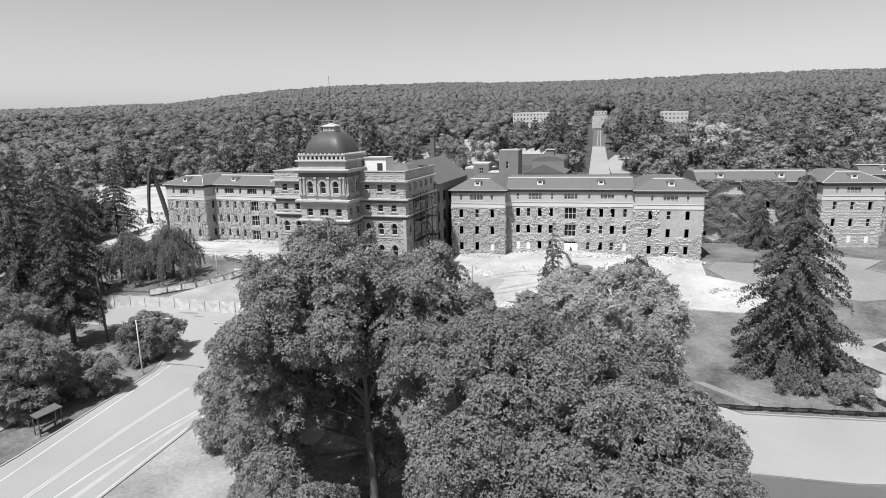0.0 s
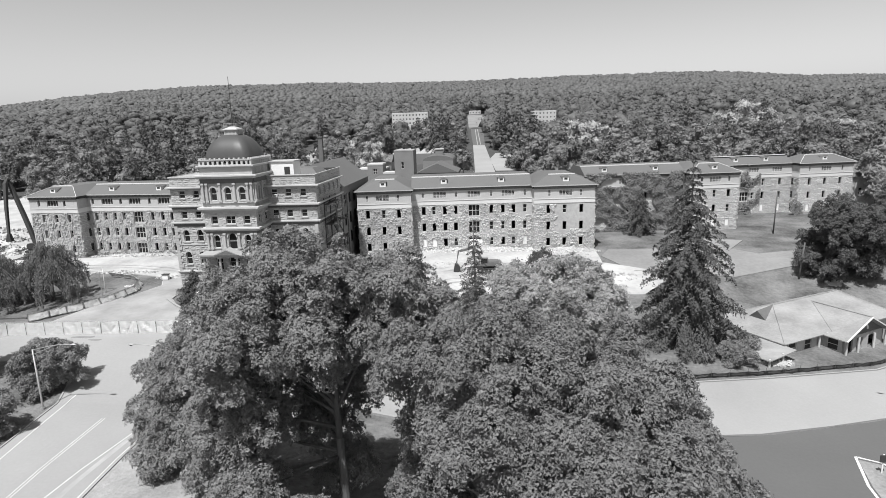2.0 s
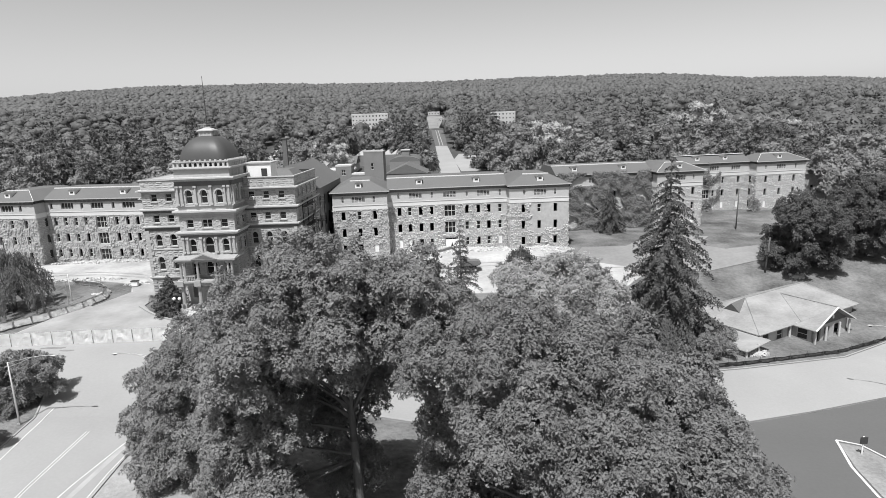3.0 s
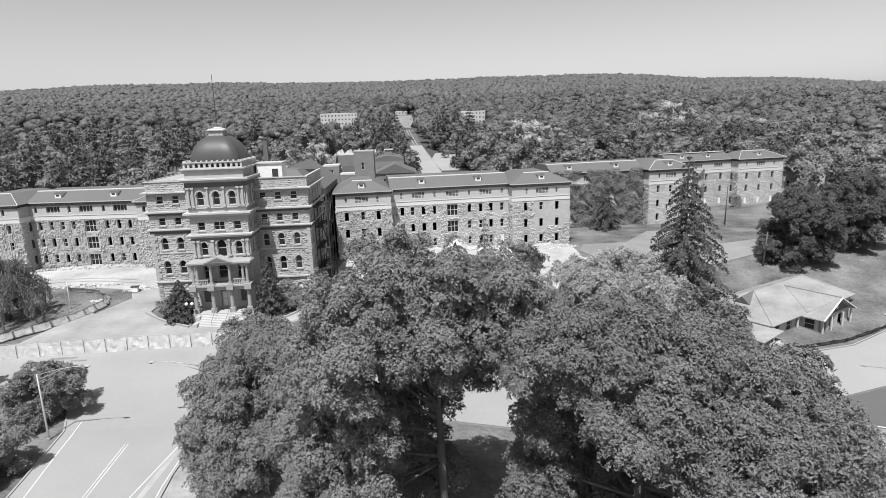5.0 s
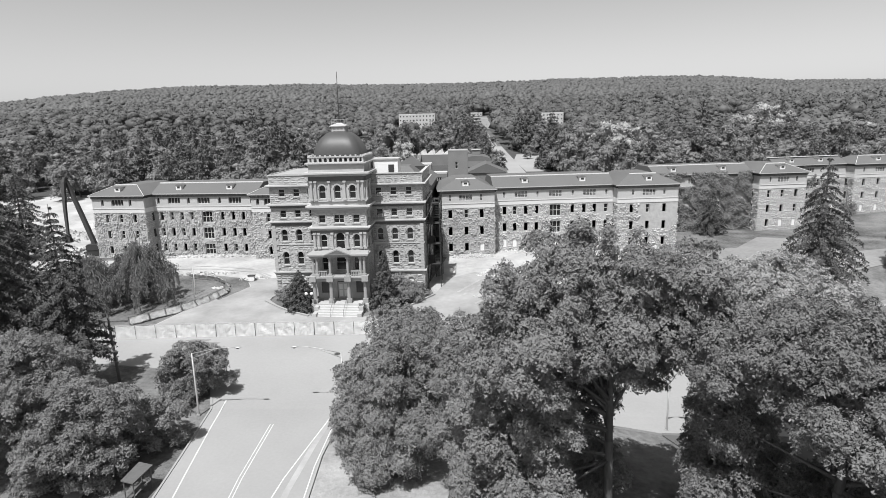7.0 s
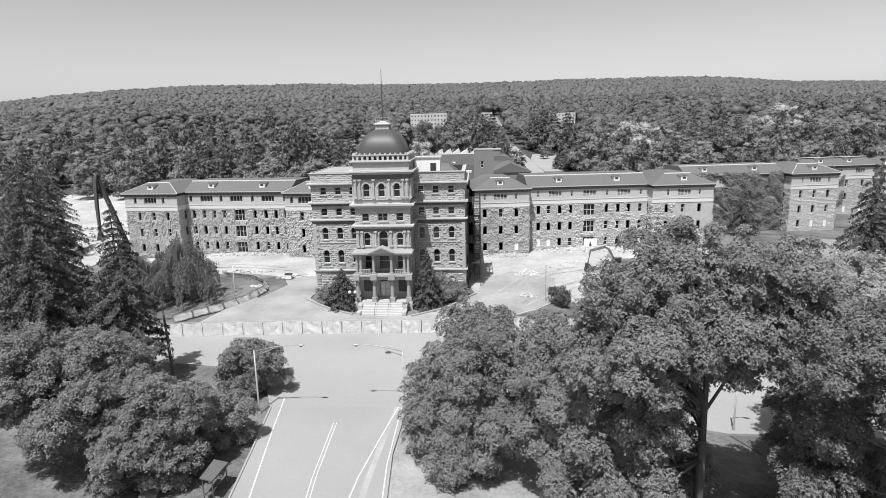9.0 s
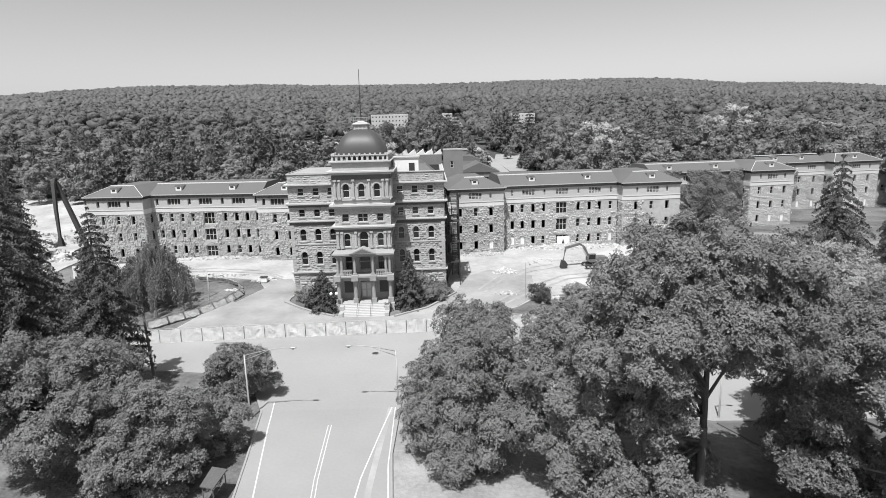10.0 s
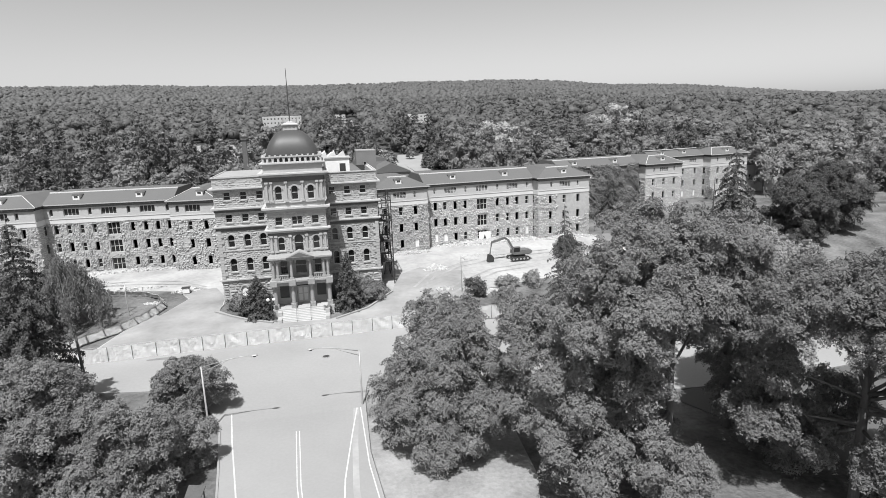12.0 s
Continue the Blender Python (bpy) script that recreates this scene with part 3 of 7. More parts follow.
def dormer(house, x, y, z, s=1.0):
    bm = bmesh.new()
    box(bm, x - 0.66 * s, x + 0.66 * s, y, y + 2.4, z - 0.3, z + 0.8 * s)
    body = part("dormer", bm, WHITE, house, "small white roof dormer")
    bm = bmesh.new()
    frustum(bm, ring(x - 0.85 * s, x + 0.85 * s, y - 0.12, y + 2.8, z + 0.8 * s), ring(x - 0.35 * s, x + 0.35 * s, y - 0.06, y + 2.8, z + 1.08 * s))
    part("dormer_roof", bm, SLATE, body)
    bm = bmesh.new()
    box(bm, x - 0.36 * s, x + 0.36 * s, y - 0.03, y + 0.1, z + 0.16 * s, z + 0.58 * s)
    part("louvre", bm, DARK, body)


def hip(house, x0, x1, y0, y1, z, rise=2.0, inset=4.3, left=True, right=True, hips=True, mat=None):
    """A hipped slate roof with a flat deck and pale flashing round it."""
    a, b = x0 + (inset if left else 0), x1 - (inset if right else 0)
    bm = bmesh.new()
    frustum(bm, ring(x0, x1, y0, y1, z), ring(a, b, y0 + inset, y1 - inset, z + rise))
    part("roof", bm, mat or SLATE, house, "dark slate hipped roof")
    bm = bmesh.new()
    box(bm, a, b, y0 + inset - 0.16, y0 + inset + 0.16, z + rise - 0.05, z + rise + 0.14)
    for s in ([(a, x0)] if left else []) + ([(b, x1)] if right else []) if hips else []:
        tube(bm, [(s[0], y0 + inset, z + rise + 0.02), (s[1], y0, z + 0.04)], (0.06, 0.06), 4)
    part("flashing", bm, FLASH, house, "pale metal ridge flashing")
    bm = bmesh.new()
    box(bm, x0, x1, y0 - 0.02, y0 + 0.12, z - 0.12, z + 0.06)
    part("gutter", bm, TRIM, house)


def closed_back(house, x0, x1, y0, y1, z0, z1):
    """Side and rear walls; floors and an added partition carry the inside shade in near-black."""
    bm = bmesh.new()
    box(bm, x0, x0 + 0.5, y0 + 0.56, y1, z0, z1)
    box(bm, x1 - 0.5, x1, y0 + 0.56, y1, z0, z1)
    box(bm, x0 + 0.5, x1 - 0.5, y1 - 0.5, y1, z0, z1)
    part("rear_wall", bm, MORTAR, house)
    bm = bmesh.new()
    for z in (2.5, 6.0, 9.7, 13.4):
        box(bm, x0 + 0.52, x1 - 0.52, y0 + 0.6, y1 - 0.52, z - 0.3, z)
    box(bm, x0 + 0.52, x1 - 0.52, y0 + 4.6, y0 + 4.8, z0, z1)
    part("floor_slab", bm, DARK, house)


FRONT = ((1, 0, 0), (0, -1, 0))
YP, YE, YW = 124.23, 127.13, 127.53


def ward_wing(name, label, stretches, at, rng, y_back, hips=True, fine=True, barred=True, clean=()):
    """stretches: (x0, x1, y, windows, groups, lone, stair, boards, side returns)."""
    house = thing(name, at, label, "hospital wing", "hospital wings")
    for x0, x1, y, wins, groups, lone, stair, boards, ends in stretches:
        fc = Facade((0, y, 0), *FRONT)
        wing_front(house, fc, x0, x1, wins, groups, stair, rng, fine, barred, boards=boards, lone=lone, clean=clean)
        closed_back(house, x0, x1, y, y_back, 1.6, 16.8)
        hip(house, x0 - 0.55 * ends[0], x1 + 0.55 * ends[1], y - 0.55, y_back, 16.9, 2.1, 4.3, bool(ends[0]), bool(ends[1]), hips)
        for k, (xs, out) in enumerate(((x0, -1), (x1, 1))):
            if ends[k]:
                rf = Facade((xs, y_back, 0), (0, -1, 0), (out, 0, 0))
                if out < 0:
                    rf = Facade((xs, y, 0), (0, 1, 0), (out, 0, 0))
                n = y_back - y
                bm = bmesh.new()
                slab(bm, rf, 0, n, 13.0, 14.0, 0.0, 0.08)
                part("stone_band", bm, BAND, house)
                hl = [(u - 0.4, u + 0.4, a, b, False) for u in (n - 2.8, 2.8) for a, b in ROWS3]
                masonry("rubble_stone", stones(rf, 0, n, 1.6, 12.95, hl, (0.24, 0.46), (0.3, 0.85), (0.03, 0.27), rng, 0.05, 0.03, 0.4), RUBBLE, house, "projecting rough rubble stones")
                # Near-black panels on the closed wall stand for shaded window openings.
                for h in hl:
                    bm = bmesh.new()
                    slab(bm, rf, h[0], h[1], h[2], h[3], -0.02, 0.03)
                    part("side_opening", bm, DARK, house)
                # Near-black strip carries the eaves shade round the return in its colour.
                bm = bmesh.new()
                slab(bm, rf, 0, n, 16.3, 16.9, 0, 0.3)
                part("frieze", bm, DARK, house)
    return house


rng = random.Random(7)
east = ward_wing("hospital_wing", "long four-storey rubble-stone hospital wing with slate roof and broken windows", [
    (-35.2, -23.3, YP, (-33.0, -29.5, -26.1), (-29.6,), (-33.0, -26.2), None, ((-26.1, 3.4),), (1, 1)),
    (-23.3, 3.8, YE, (-20.7, -18.4, -15.9, -13.5, -5.4, -2.8, -0.4, 2.2), (-17.0, -9.3, -1.6), (-20.8, -13.3, -5.4, 2.2), -9.3, ((-20.7, 3.4), (-18.4, 3.4), (2.2, 3.4)), (0, 0)),
    (3.8, 17.3, YP, (7.0, 10.6, 14.3), (10.8,), (7.2, 14.2), None, (), (1, 1)),
], (-8, 130, 2.4), rng, 143.5, False, clean=((8.2, 18.0, 6.2), (-1.0, 3.8, 10.4)))
west = ward_wing("hospital_wing", "long four-storey rubble-stone hospital wing with open stair bays", [
    (-115.5, -102.6, YP, (-112.1, -108.7, -105.2), (-109.2,), (-112.9, -106.0), None, (), (1, 1)),
    (-102.6, -76.9, YW, (-100.7, -98.2, -95.7, -93.2, -85.7, -83.1, -80.7, -78.3), (-97.3, -90.0, -82.4), (-101.2, -93.7, -86.1, -78.4), -89.5, (), (0, 0)),
    (-76.9, -67.8, YP, (-73.2, -70.0), (-72.4,), (-75.4,), None, (), (1, 1)),
], (-90, 130, 2.4), rng, 143.5, True, True, False)
for x, y in ((-29.5, YP), (-16.0, YE), (-3.0, YE), (11.0, YP)):
    dormer(east, x, y + 1.0, 17.85)
for x, y in ((-109.5, YP), (-96.4, YW), (-84.0, YW), (-71, YP)):
    dormer(west, x, y + 1.0, 17.85)
far_a = ward_wing("hospital_wing", "ivy-grown stone hospital wing with slate roof", [
    (17.5, 43.5, 148.5, (20, 24.5, 29, 33.5, 38), (20.5, 28, 36), (), None, (), (0, 0)),
    (43.5, 56.0, 145.2, (46.2, 49.8, 53.4), (49.8,), (46.4, 53.4), None, ((49.8, 3.4), (53.4, 3.4)), (1, 1)),
], (35, 148, 2.4), rng, 163, True, False)
far_b = ward_wing("hospital_wing", "far stone hospital wing with white boarded ground-floor windows", [
    (58.0, 80.5, 174.6, (61, 64, 69, 72, 77), (62, 69, 76), (), 66.5, ((69, 3.4), (72, 3.4), (77, 3.4)), (0, 0)),
    (80.5, 96.5, 171.3, (83.6, 88.2, 92.8), (88.4,), (83.4, 93.2), None, ((83.6, 3.4), (88.2, 3.4), (92.8, 3.4)), (1, 1)),
], (70, 168, 2.4), rng, 182, True, False)
for h, x, y in ((far_a, 23, 148.5), (far_a, 36.2, 148.5), (far_a, 50, 145.2), (far_b, 64, 174.6), (far_b, 73, 174.6), (far_b, 88.4, 171.3)):
    dormer(h, x, y + 1.0, 17.85)


def swing(ob, x, y, degrees, dy=0.0):
    """Turn a finished thing about an upright axis: the wings fall back from the central block."""
    ob.matrix_basis = Matrix.Translation((x, y + dy, 0)) @ Matrix.Rotation(radians(degrees), 4, "Z") @ Matrix.Translation((-x, -y, 0)) @ ob.matrix_basis
    return ob


EAST, WEST, FAR_A, FAR_B = (-35.2, 124.23, 5.2), (-67.8, 124.23, -5.2, -0.6), (17.5, 148.5, 8.0), (80.5, 171.3, 10.0)
for h, turn in ((east, EAST), (west, WEST), (far_a, FAR_A), (far_b, FAR_B)):
    swing(h, *turn)


# ---- the central block ----
PORCH = material("weathered_porch_stone", 0.33, vary=0.15, fine=2.5, coarse=0.3, bump=0.2)
XC, YC, YT, YPO = -50.6, 100.0, 94.3, 91.6
block = thing("main_building", (XC, 108, 1.0), "five-storey grey stone central hospital block with a domed tower", "hospital")
BX0, BX1, BY1 = -64.1, -36.9, 117.3
rng = random.Random(11)


def block_face(fc, u0, u1, cols, seed_rng, base=0.8, basement=(), side=False, quoin=(True, True)):
    """One face of the block: basement, two arched storeys, two square storeys and a parapet."""
    holes = []
    for u in cols:
        holes += [(u - 0.55, u + 0.55, 6.7, 9.1, True), (u - 0.55, u + 0.55, 11.0, 13.2, True), (u - 0.55, u + 0.55, 15.3, 16.65, False), (u - 0.55, u + 0.55, 19.05, 20.4, False)]
    low = [(u - 0.5, u + 0.5, 2.4, 4.2, True) for u in basement]
    bm = bmesh.new()
    e = 0.6 if side else 0.0
    wall(bm, fc, u0 + e, u1 - e, base, 22.8, holes + low)
    part("wall", bm, MORTAR, block, "grey stone wall")
    bl = stones(fc, u0, u1, base, 5.1, low, (0.38, 0.55), (0.7, 1.5), (0.03, 0.16), seed_rng)
    bl += stones(fc, u0, u1, 5.5, 13.9, holes, (0.28, 0.42), (0.4, 1.2), (0.02, 0.09), seed_rng, gap=0.03)
    bl += stones(fc, u0, u1, 14.75, 17.1, holes, (0.28, 0.42), (0.4, 1.2), (0.02, 0.08), seed_rng, gap=0.03)
    bl += stones(fc, u0, u1, 17.9, 20.6, holes, (0.28, 0.42), (0.4, 1.2), (0.02, 0.08), seed_rng, gap=0.03)
    bl += stones(fc, u0, u1, 21.15, 22.75, [], (0.28, 0.42), (0.5, 1.4), (0.02, 0.07), seed_rng, gap=0.03)
    masonry("ashlar_stone", bl, ASHLAR, block, "coursed rock-faced stone blocks", 0 if side else 150)
    for z, steps in ((5.05, ((0.2, 0.15), (0.25, 0.35))), (10.35, ((0.22, 0.12),)), (14.35, ((0.15, 0.3), (0.2, 0.45))), (17.4, ((0.15, 0.35), (0.25, 0.6))), (20.75, ((0.15, 0.35), (0.22, 0.65))), (22.75, ((0.18, 0.15),))):
        bm = bmesh.new()
        cornice(bm, fc, u0, u1, z, steps, side)
        part("cornice", bm, PALE, block, "pale projecting stone cornice")
    for z0, z1 in ((13.85, 14.35), (17.05, 17.4)):
        bm = bmesh.new()
        slab(bm, fc, u0, u1, z0, z1, 0, 0.14)
        part("frieze", bm, FRIEZE, block, "dark frieze band")
    for i, h in enumerate(holes):
        surround(sash(block, fc, h, 0, 1, inset=0.2, label="dark sash window"), fc, h)
    for h in low:
        surround(board(block, fc, h), fc, h)
    for k, edge in enumerate((u0, u1)):
        if quoin[k]:
            z, i = 5.55, 0
            while z < 13.4:
                l = 1.0 if i % 2 else 0.62
                bm = bmesh.new()
                slab(bm, fc, edge if k == 0 else edge - l, edge + l if k == 0 else edge, z, z + 0.52, 0.0, 0.17)
                part("quoin", bm, TRIM, block)
                z += 0.56
                i += 1


front = Facade((0, YC, 0), *FRONT)
block_face(front, BX0, XC - 4.7, (-61.95, -59.3, -56.7), rng, basement=(-60.6,), quoin=(True, False))
block_face(front, XC + 4.7, BX1, (-44.6, -42.0, -39.3), rng, basement=(-42.0, -39.4), quoin=(False, True))
side_r = Facade((BX1, YC, 0), (0, 1, 0), (1, 0, 0))
side_l = Facade((BX0, BY1, 0), (0, -1, 0), (-1, 0, 0))
block_face(side_r, 0, BY1 - YC, (2.4, 5.6, 8.8, 12.0, 15.2), rng, side=True, quoin=(False, True))
block_face(side_l, 0, BY1 - YC, (2.1, 5.3, 8.5, 11.7, 14.9), rng, side=True, quoin=(True, False))
# Rear wall, floors and an added partition, near-black in place of inside shade.
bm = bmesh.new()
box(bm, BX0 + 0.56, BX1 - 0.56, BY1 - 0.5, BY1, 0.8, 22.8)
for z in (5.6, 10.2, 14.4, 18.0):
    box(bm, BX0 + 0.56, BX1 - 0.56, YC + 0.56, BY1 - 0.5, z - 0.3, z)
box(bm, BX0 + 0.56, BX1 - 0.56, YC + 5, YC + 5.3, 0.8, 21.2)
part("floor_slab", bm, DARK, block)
bm = bmesh.new()
box(bm, BX0 + 0.56, BX1 - 0.56, YC + 0.56, BY1 - 0.5, 21.2, 21.6)
part("roof_deck", bm, DECK, block, "pale flat roof behind a parapet")
bm = bmesh.new()
box(bm, BX0 + 0.5, XC - 4.9, YC + 1.2, BY1 - 1.0, 21.62, 22.9)
part("roof_curb", bm, DECK, block)
# roof house and low roof structures
bm = bmesh.new()
box(bm, -45.6, -41.2, 101.6, 105.4, 21.6, 25.1)
pent = part("roof_house", bm, WHITE, block, "pale stuccoed stair house on the roof")
bm = bmesh.new()
box(bm, -42.9, -41.9, 101.5, 101.65, 21.9, 24.2)
part("door_opening", bm, DARK, pent)
bm = bmesh.new()
box(bm, -45.8, -41.0, 101.4, 105.6, 25.1, 25.3)
part("coping", bm, TRIM, pent)
bm = bmesh.new()
frustum(bm, ring(-46, -38, 107, 116, 21.6), ring(-44, -40, 109, 114, 23.4))
part("roof_rise", bm, SLATE, block)

# tower
TW = 4.65
tf = Facade((XC, YT, 0), *FRONT)
tr_ = Facade((XC + TW, YT, 0), (0, 1, 0), (1, 0, 0))
tl_ = Facade((XC - TW, YT + 2 * TW, 0), (0, -1, 0), (-1, 0, 0))
tb_ = Facade((XC + TW, YT + 2 * TW, 0), (-1, 0, 0), (0, 1, 0))
XT0, XT1 = XC - TW, XC + TW


def tower_face(fc, u0, u1, main, side=False):
    c = (u0 + u1) / 2
    arch = [(c + d - 0.55, c + d + 0.55, 19.2, 21.5, True) for d in (-2.55, 0, 2.55)]
    square = [(c + d - w, c + d + w, 15.1, 16.5, False) for d, w in ((-2.9, 0.58), (0, 0.85), (2.9, 0.58))]
    mid = [(c - 2.8 - 0.55, c - 2.8 + 0.55, 10.9, 13.2, True), (c - 0.75, c + 0.75, 10.6, 13.5, True), (c + 2.8 - 0.55, c + 2.8 + 0.55, 10.9, 13.2, True)]
    up = [(c - 2.75 - 0.6, c - 2.75 + 0.6, 6.9, 9.6, True), (c - 0.95, c + 0.95, 6.9, 9.7, True), (c + 2.75 - 0.6, c + 2.75 + 0.6, 6.9, 9.6, True)]
    low = [(c - 3.0 - 0.75, c - 3.0 + 0.75, 2.9, 5.3, False), (c - 1.0, c + 1.0, 1.9, 5.4, False), (c + 3.0 - 0.75, c + 3.0 + 0.75, 2.9, 5.3, False)]
    holes = arch + square + mid + (up + low if main else [])
    bm = bmesh.new()
    e = 0.6 if side else 0.0
    wall(bm, fc, u0 + e, u1 - e, 0.8, 25.0, holes)
    part("tower_wall", bm, TRIM if main else ASHLAR, block, "tower wall of dressed grey stone")
    bl = stones(fc, u0, u1, 14.7, 17.2, square, (0.28, 0.42), (0.4, 1.1), (0.02, 0.06), rng, gap=0.03)
    bl += stones(fc, u0, u1, 6.0 if main else 1.0, 13.8, holes, (0.28, 0.42), (0.4, 1.1), (0.01, 0.04), rng, gap=0.03)
    masonry("ashlar_stone", bl, ASHLAR, block, "coursed rock-faced stone blocks")
    for z, steps in ((13.9, ((0.2, 0.2), (0.15, 0.4), (0.25, 0.6))), (17.4, ((0.2, 0.2), (0.2, 0.45), (0.3, 0.75))), (18.75, ((0.2, 0.2),)), (22.95, ((0.2, 0.3), (0.2, 0.6), (0.25, 0.9))), (24.85, ((0.15, 0.25), (0.2, 0.45)))):
        bm = bmesh.new()
        cornice(bm, fc, u0, u1, z, steps, side)
        part("cornice", bm, PALE, block, "pale moulded tower cornice")
    for z0, z1 in ((22.15, 22.95), (13.45, 13.9)):
        bm = bmesh.new()
        slab(bm, fc, u0 + e * 0.2, u1 - e * 0.2, z0, z1, -0.1, 0.2)
        part("frieze", bm, FRIEZE, block)
    for h in arch + square + mid:
        surround(sash(block, fc, h, 1 if h[1] - h[0] > 1.6 else 0, 1, inset=0.25, label="dark tower window"), fc, h, 0.14)
    for h in up if main else []:
        surround(sash(block, fc, h, 0, 1, inset=0.25, label="arched porch window"), fc, h, 0.14)
    for i, h in enumerate(low if main else []):
        if i == 1:
            bm = bmesh.new()
            slab(bm, fc, h[0] + 0.05, h[1] - 0.05, h[2], h[3] - 0.7, -0.4, -0.3)
            d = part("door", bm, FRAME, block, "pale panelled entrance door")
            bm = bmesh.new()
            for u in (h[0] + 0.25, h[0] + 1.1):
                slab(bm, fc, u, u + 0.6, 2.2, 3.3, -0.3, -0.27)
                slab(bm, fc, u, u + 0.6, 3.45, 4.4, -0.3, -0.27)
            part("door_panel", bm, WHITE, d)
        else:
            bm = bmesh.new()
            slab(bm, fc, h[0], h[1], h[2], h[3], -0.3, -0.2)
            part("board", bm, FRIEZE, block, "dark boarding over a porch window")
    # engaged columns round the belfry arches and the middle storey
    for z0, z1 in ((18.95, 22.2), (10.7, 13.5)):
        for d in (-4.3, -3.6, -1.3, 1.3, 3.6, 4.3):
            if z0 < 15 and not main:
                continue
            bm = bmesh.new()
            x, y, _ = fc.p(c + d, 0, 0.16)
            tube(bm, [(x, y, z0 + 0.3), (x, y, z1 - 0.3)], (0.19, 0.16), 8)
            slab(bm, fc, c + d - 0.28, c + d + 0.28, z0, z0 + 0.3, 0, 0.4)
            slab(bm, fc, c + d - 0.27, c + d + 0.27, z1 - 0.3, z1, 0, 0.4)
            part("pilaster", bm, TRIM, block, smooth=False)
    # open arched balustrade
    n = 11
    for k in range(n):
        u = u0 + (u1 - u0) * (k + 0.5) / n
        w = (u1 - u0) / n
        h = (u - w * 0.3, u + w * 0.3, 25.3, 25.95, True)
        bm = bmesh.new()
        wall(bm, fc, u - w / 2 + 0.005, u + w / 2 - 0.005, 25.2, 26.15, [h], depth=0.3)
        slab(bm, fc, u - 0.14, u + 0.14, 26.15, 26.42, -0.3, 0.05)
        part("baluster_arch", bm, PALE, block)
    bm = bmesh.new()
    slab(bm, fc, u0 + e * 0.6, u1 - e * 0.6, 26.05, 26.2, -0.35, 0.12)
    part("balustrade_rail", bm, PALE, block)


tower_face(tf, -TW, TW, True)
tower_face(tr_, 0, 2 * TW, False, True)
tower_face(tl_, 0, 2 * TW, False, True)
tower_face(tb_, 0, 2 * TW, False)
# Near-black floors and an added core stand for the shade inside the tower.
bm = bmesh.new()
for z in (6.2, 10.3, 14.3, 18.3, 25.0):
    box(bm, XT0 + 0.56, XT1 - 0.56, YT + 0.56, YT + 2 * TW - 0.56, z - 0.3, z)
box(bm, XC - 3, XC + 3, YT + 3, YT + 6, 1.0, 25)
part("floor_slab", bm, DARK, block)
# dome on a square plan
bm = bmesh.new()
cy = YT + TW
prev, half, rise, z0 = None, 4.2, 4.9, 25.5
for k in range(13):
    a = math.pi / 2 * k / 12 * 0.93
    s, z = half * math.cos(a) ** 0.92, z0 + rise * math.sin(a)
    pts = []
    for q in range(4):
        c0, c1 = ((-1, -1), (1, -1), (1, 1), (-1, 1))[q], ((1, -1), (1, 1), (-1, 1), (-1, -1))[q]
        for e in range(6):
            w = e / 6
            x, y = c0[0] + (c1[0] - c0[0]) * w, c0[1] + (c1[1] - c0[1]) * w
            r = 1.0 / max(1.0, (abs(x) ** 7 + abs(y) ** 7) ** (1 / 7))
            pts.append((XC + x * s * r, cy + y * s * r, z))
    cur = [bm.verts.new(p) for p in pts]
    if prev:
        for i in range(24):
            bm.faces.new((prev[i], prev[(i + 1) % 24], cur[(i + 1) % 24], cur[i]))
    prev = cur
bm.faces.new(prev)
part("dome", bm, DOME, block, "dark smooth square-plan dome", smooth=True)
bm = bmesh.new()
box(bm, XC - 1.15, XC + 1.15, cy - 1.15, cy + 1.15, 29.9, 31.0)
for q in (-1, 1):
    for d in (-0.95, -0.32, 0.32, 0.95):
        box(bm, XC + d - 0.09, XC + d + 0.09, cy + q * 1.15 - 0.08, cy + q * 1.15 + 0.08, 30.15, 30.95)
        box(bm, XC + q * 1.15 - 0.08, XC + q * 1.15 + 0.08, cy + d - 0.09, cy + d + 0.09, 30.15, 30.95)
box(bm, XC - 1.4, XC + 1.4, cy - 1.4, cy + 1.4, 31.0, 31.15)
frustum(bm, ring(XC - 1.35, XC + 1.35, cy - 1.35, cy + 1.35, 31.15), ring(XC - 0.3, XC + 0.3, cy - 0.3, cy + 0.3, 31.6))
part("lantern", bm, PALE, block, "pale square lantern on the dome")
bm = bmesh.new()
for x in (-1.1, 1.1):
    for y in (-1.1, 1.1):
        tube(bm, [(XC + x, cy + y, 31.1), (XC + x, cy + y, 32.2)], (0.04, 0.04), 4)
for z in (31.7, 32.15):
    for x in (-1.1, 1.1):
        tube(bm, [(XC + x, cy - 1.1, z), (XC + x, cy + 1.1, z)], (0.035, 0.035), 4)
        tube(bm, [(XC - 1.1, cy + x, z), (XC + 1.1, cy + x, z)], (0.035, 0.035), 4)
part("roof_rail", bm, STEEL, block)
bm = bmesh.new()
tube(bm, [(XC, cy, 31.5), (XC, cy, 36), (XC + 0.02, cy, 40)], (0.09, 0.07, 0.04), 6)
part("flagpole", bm, IRON, block, "thin dark flagpole")

# portico
bm = bmesh.new()
pf = Facade((XC, YPO, 0), *FRONT)
slab(bm, pf, -4.7, 4.7, 5.7, 6.25, -2.7, 0.1)
slab(bm, pf, -4.9, 4.9, 6.25, 6.5, -2.7, 0.35)
for d in (-1.5, 1.5, -4.4, 4.4):
    slab(bm, pf, d - 0.55, d + 0.55, 5.7, 6.62, -0.9, 0.5)
part("porch_floor", bm, PORCH, block, "pale balcony floor with moulded edge")
bm = bmesh.new()
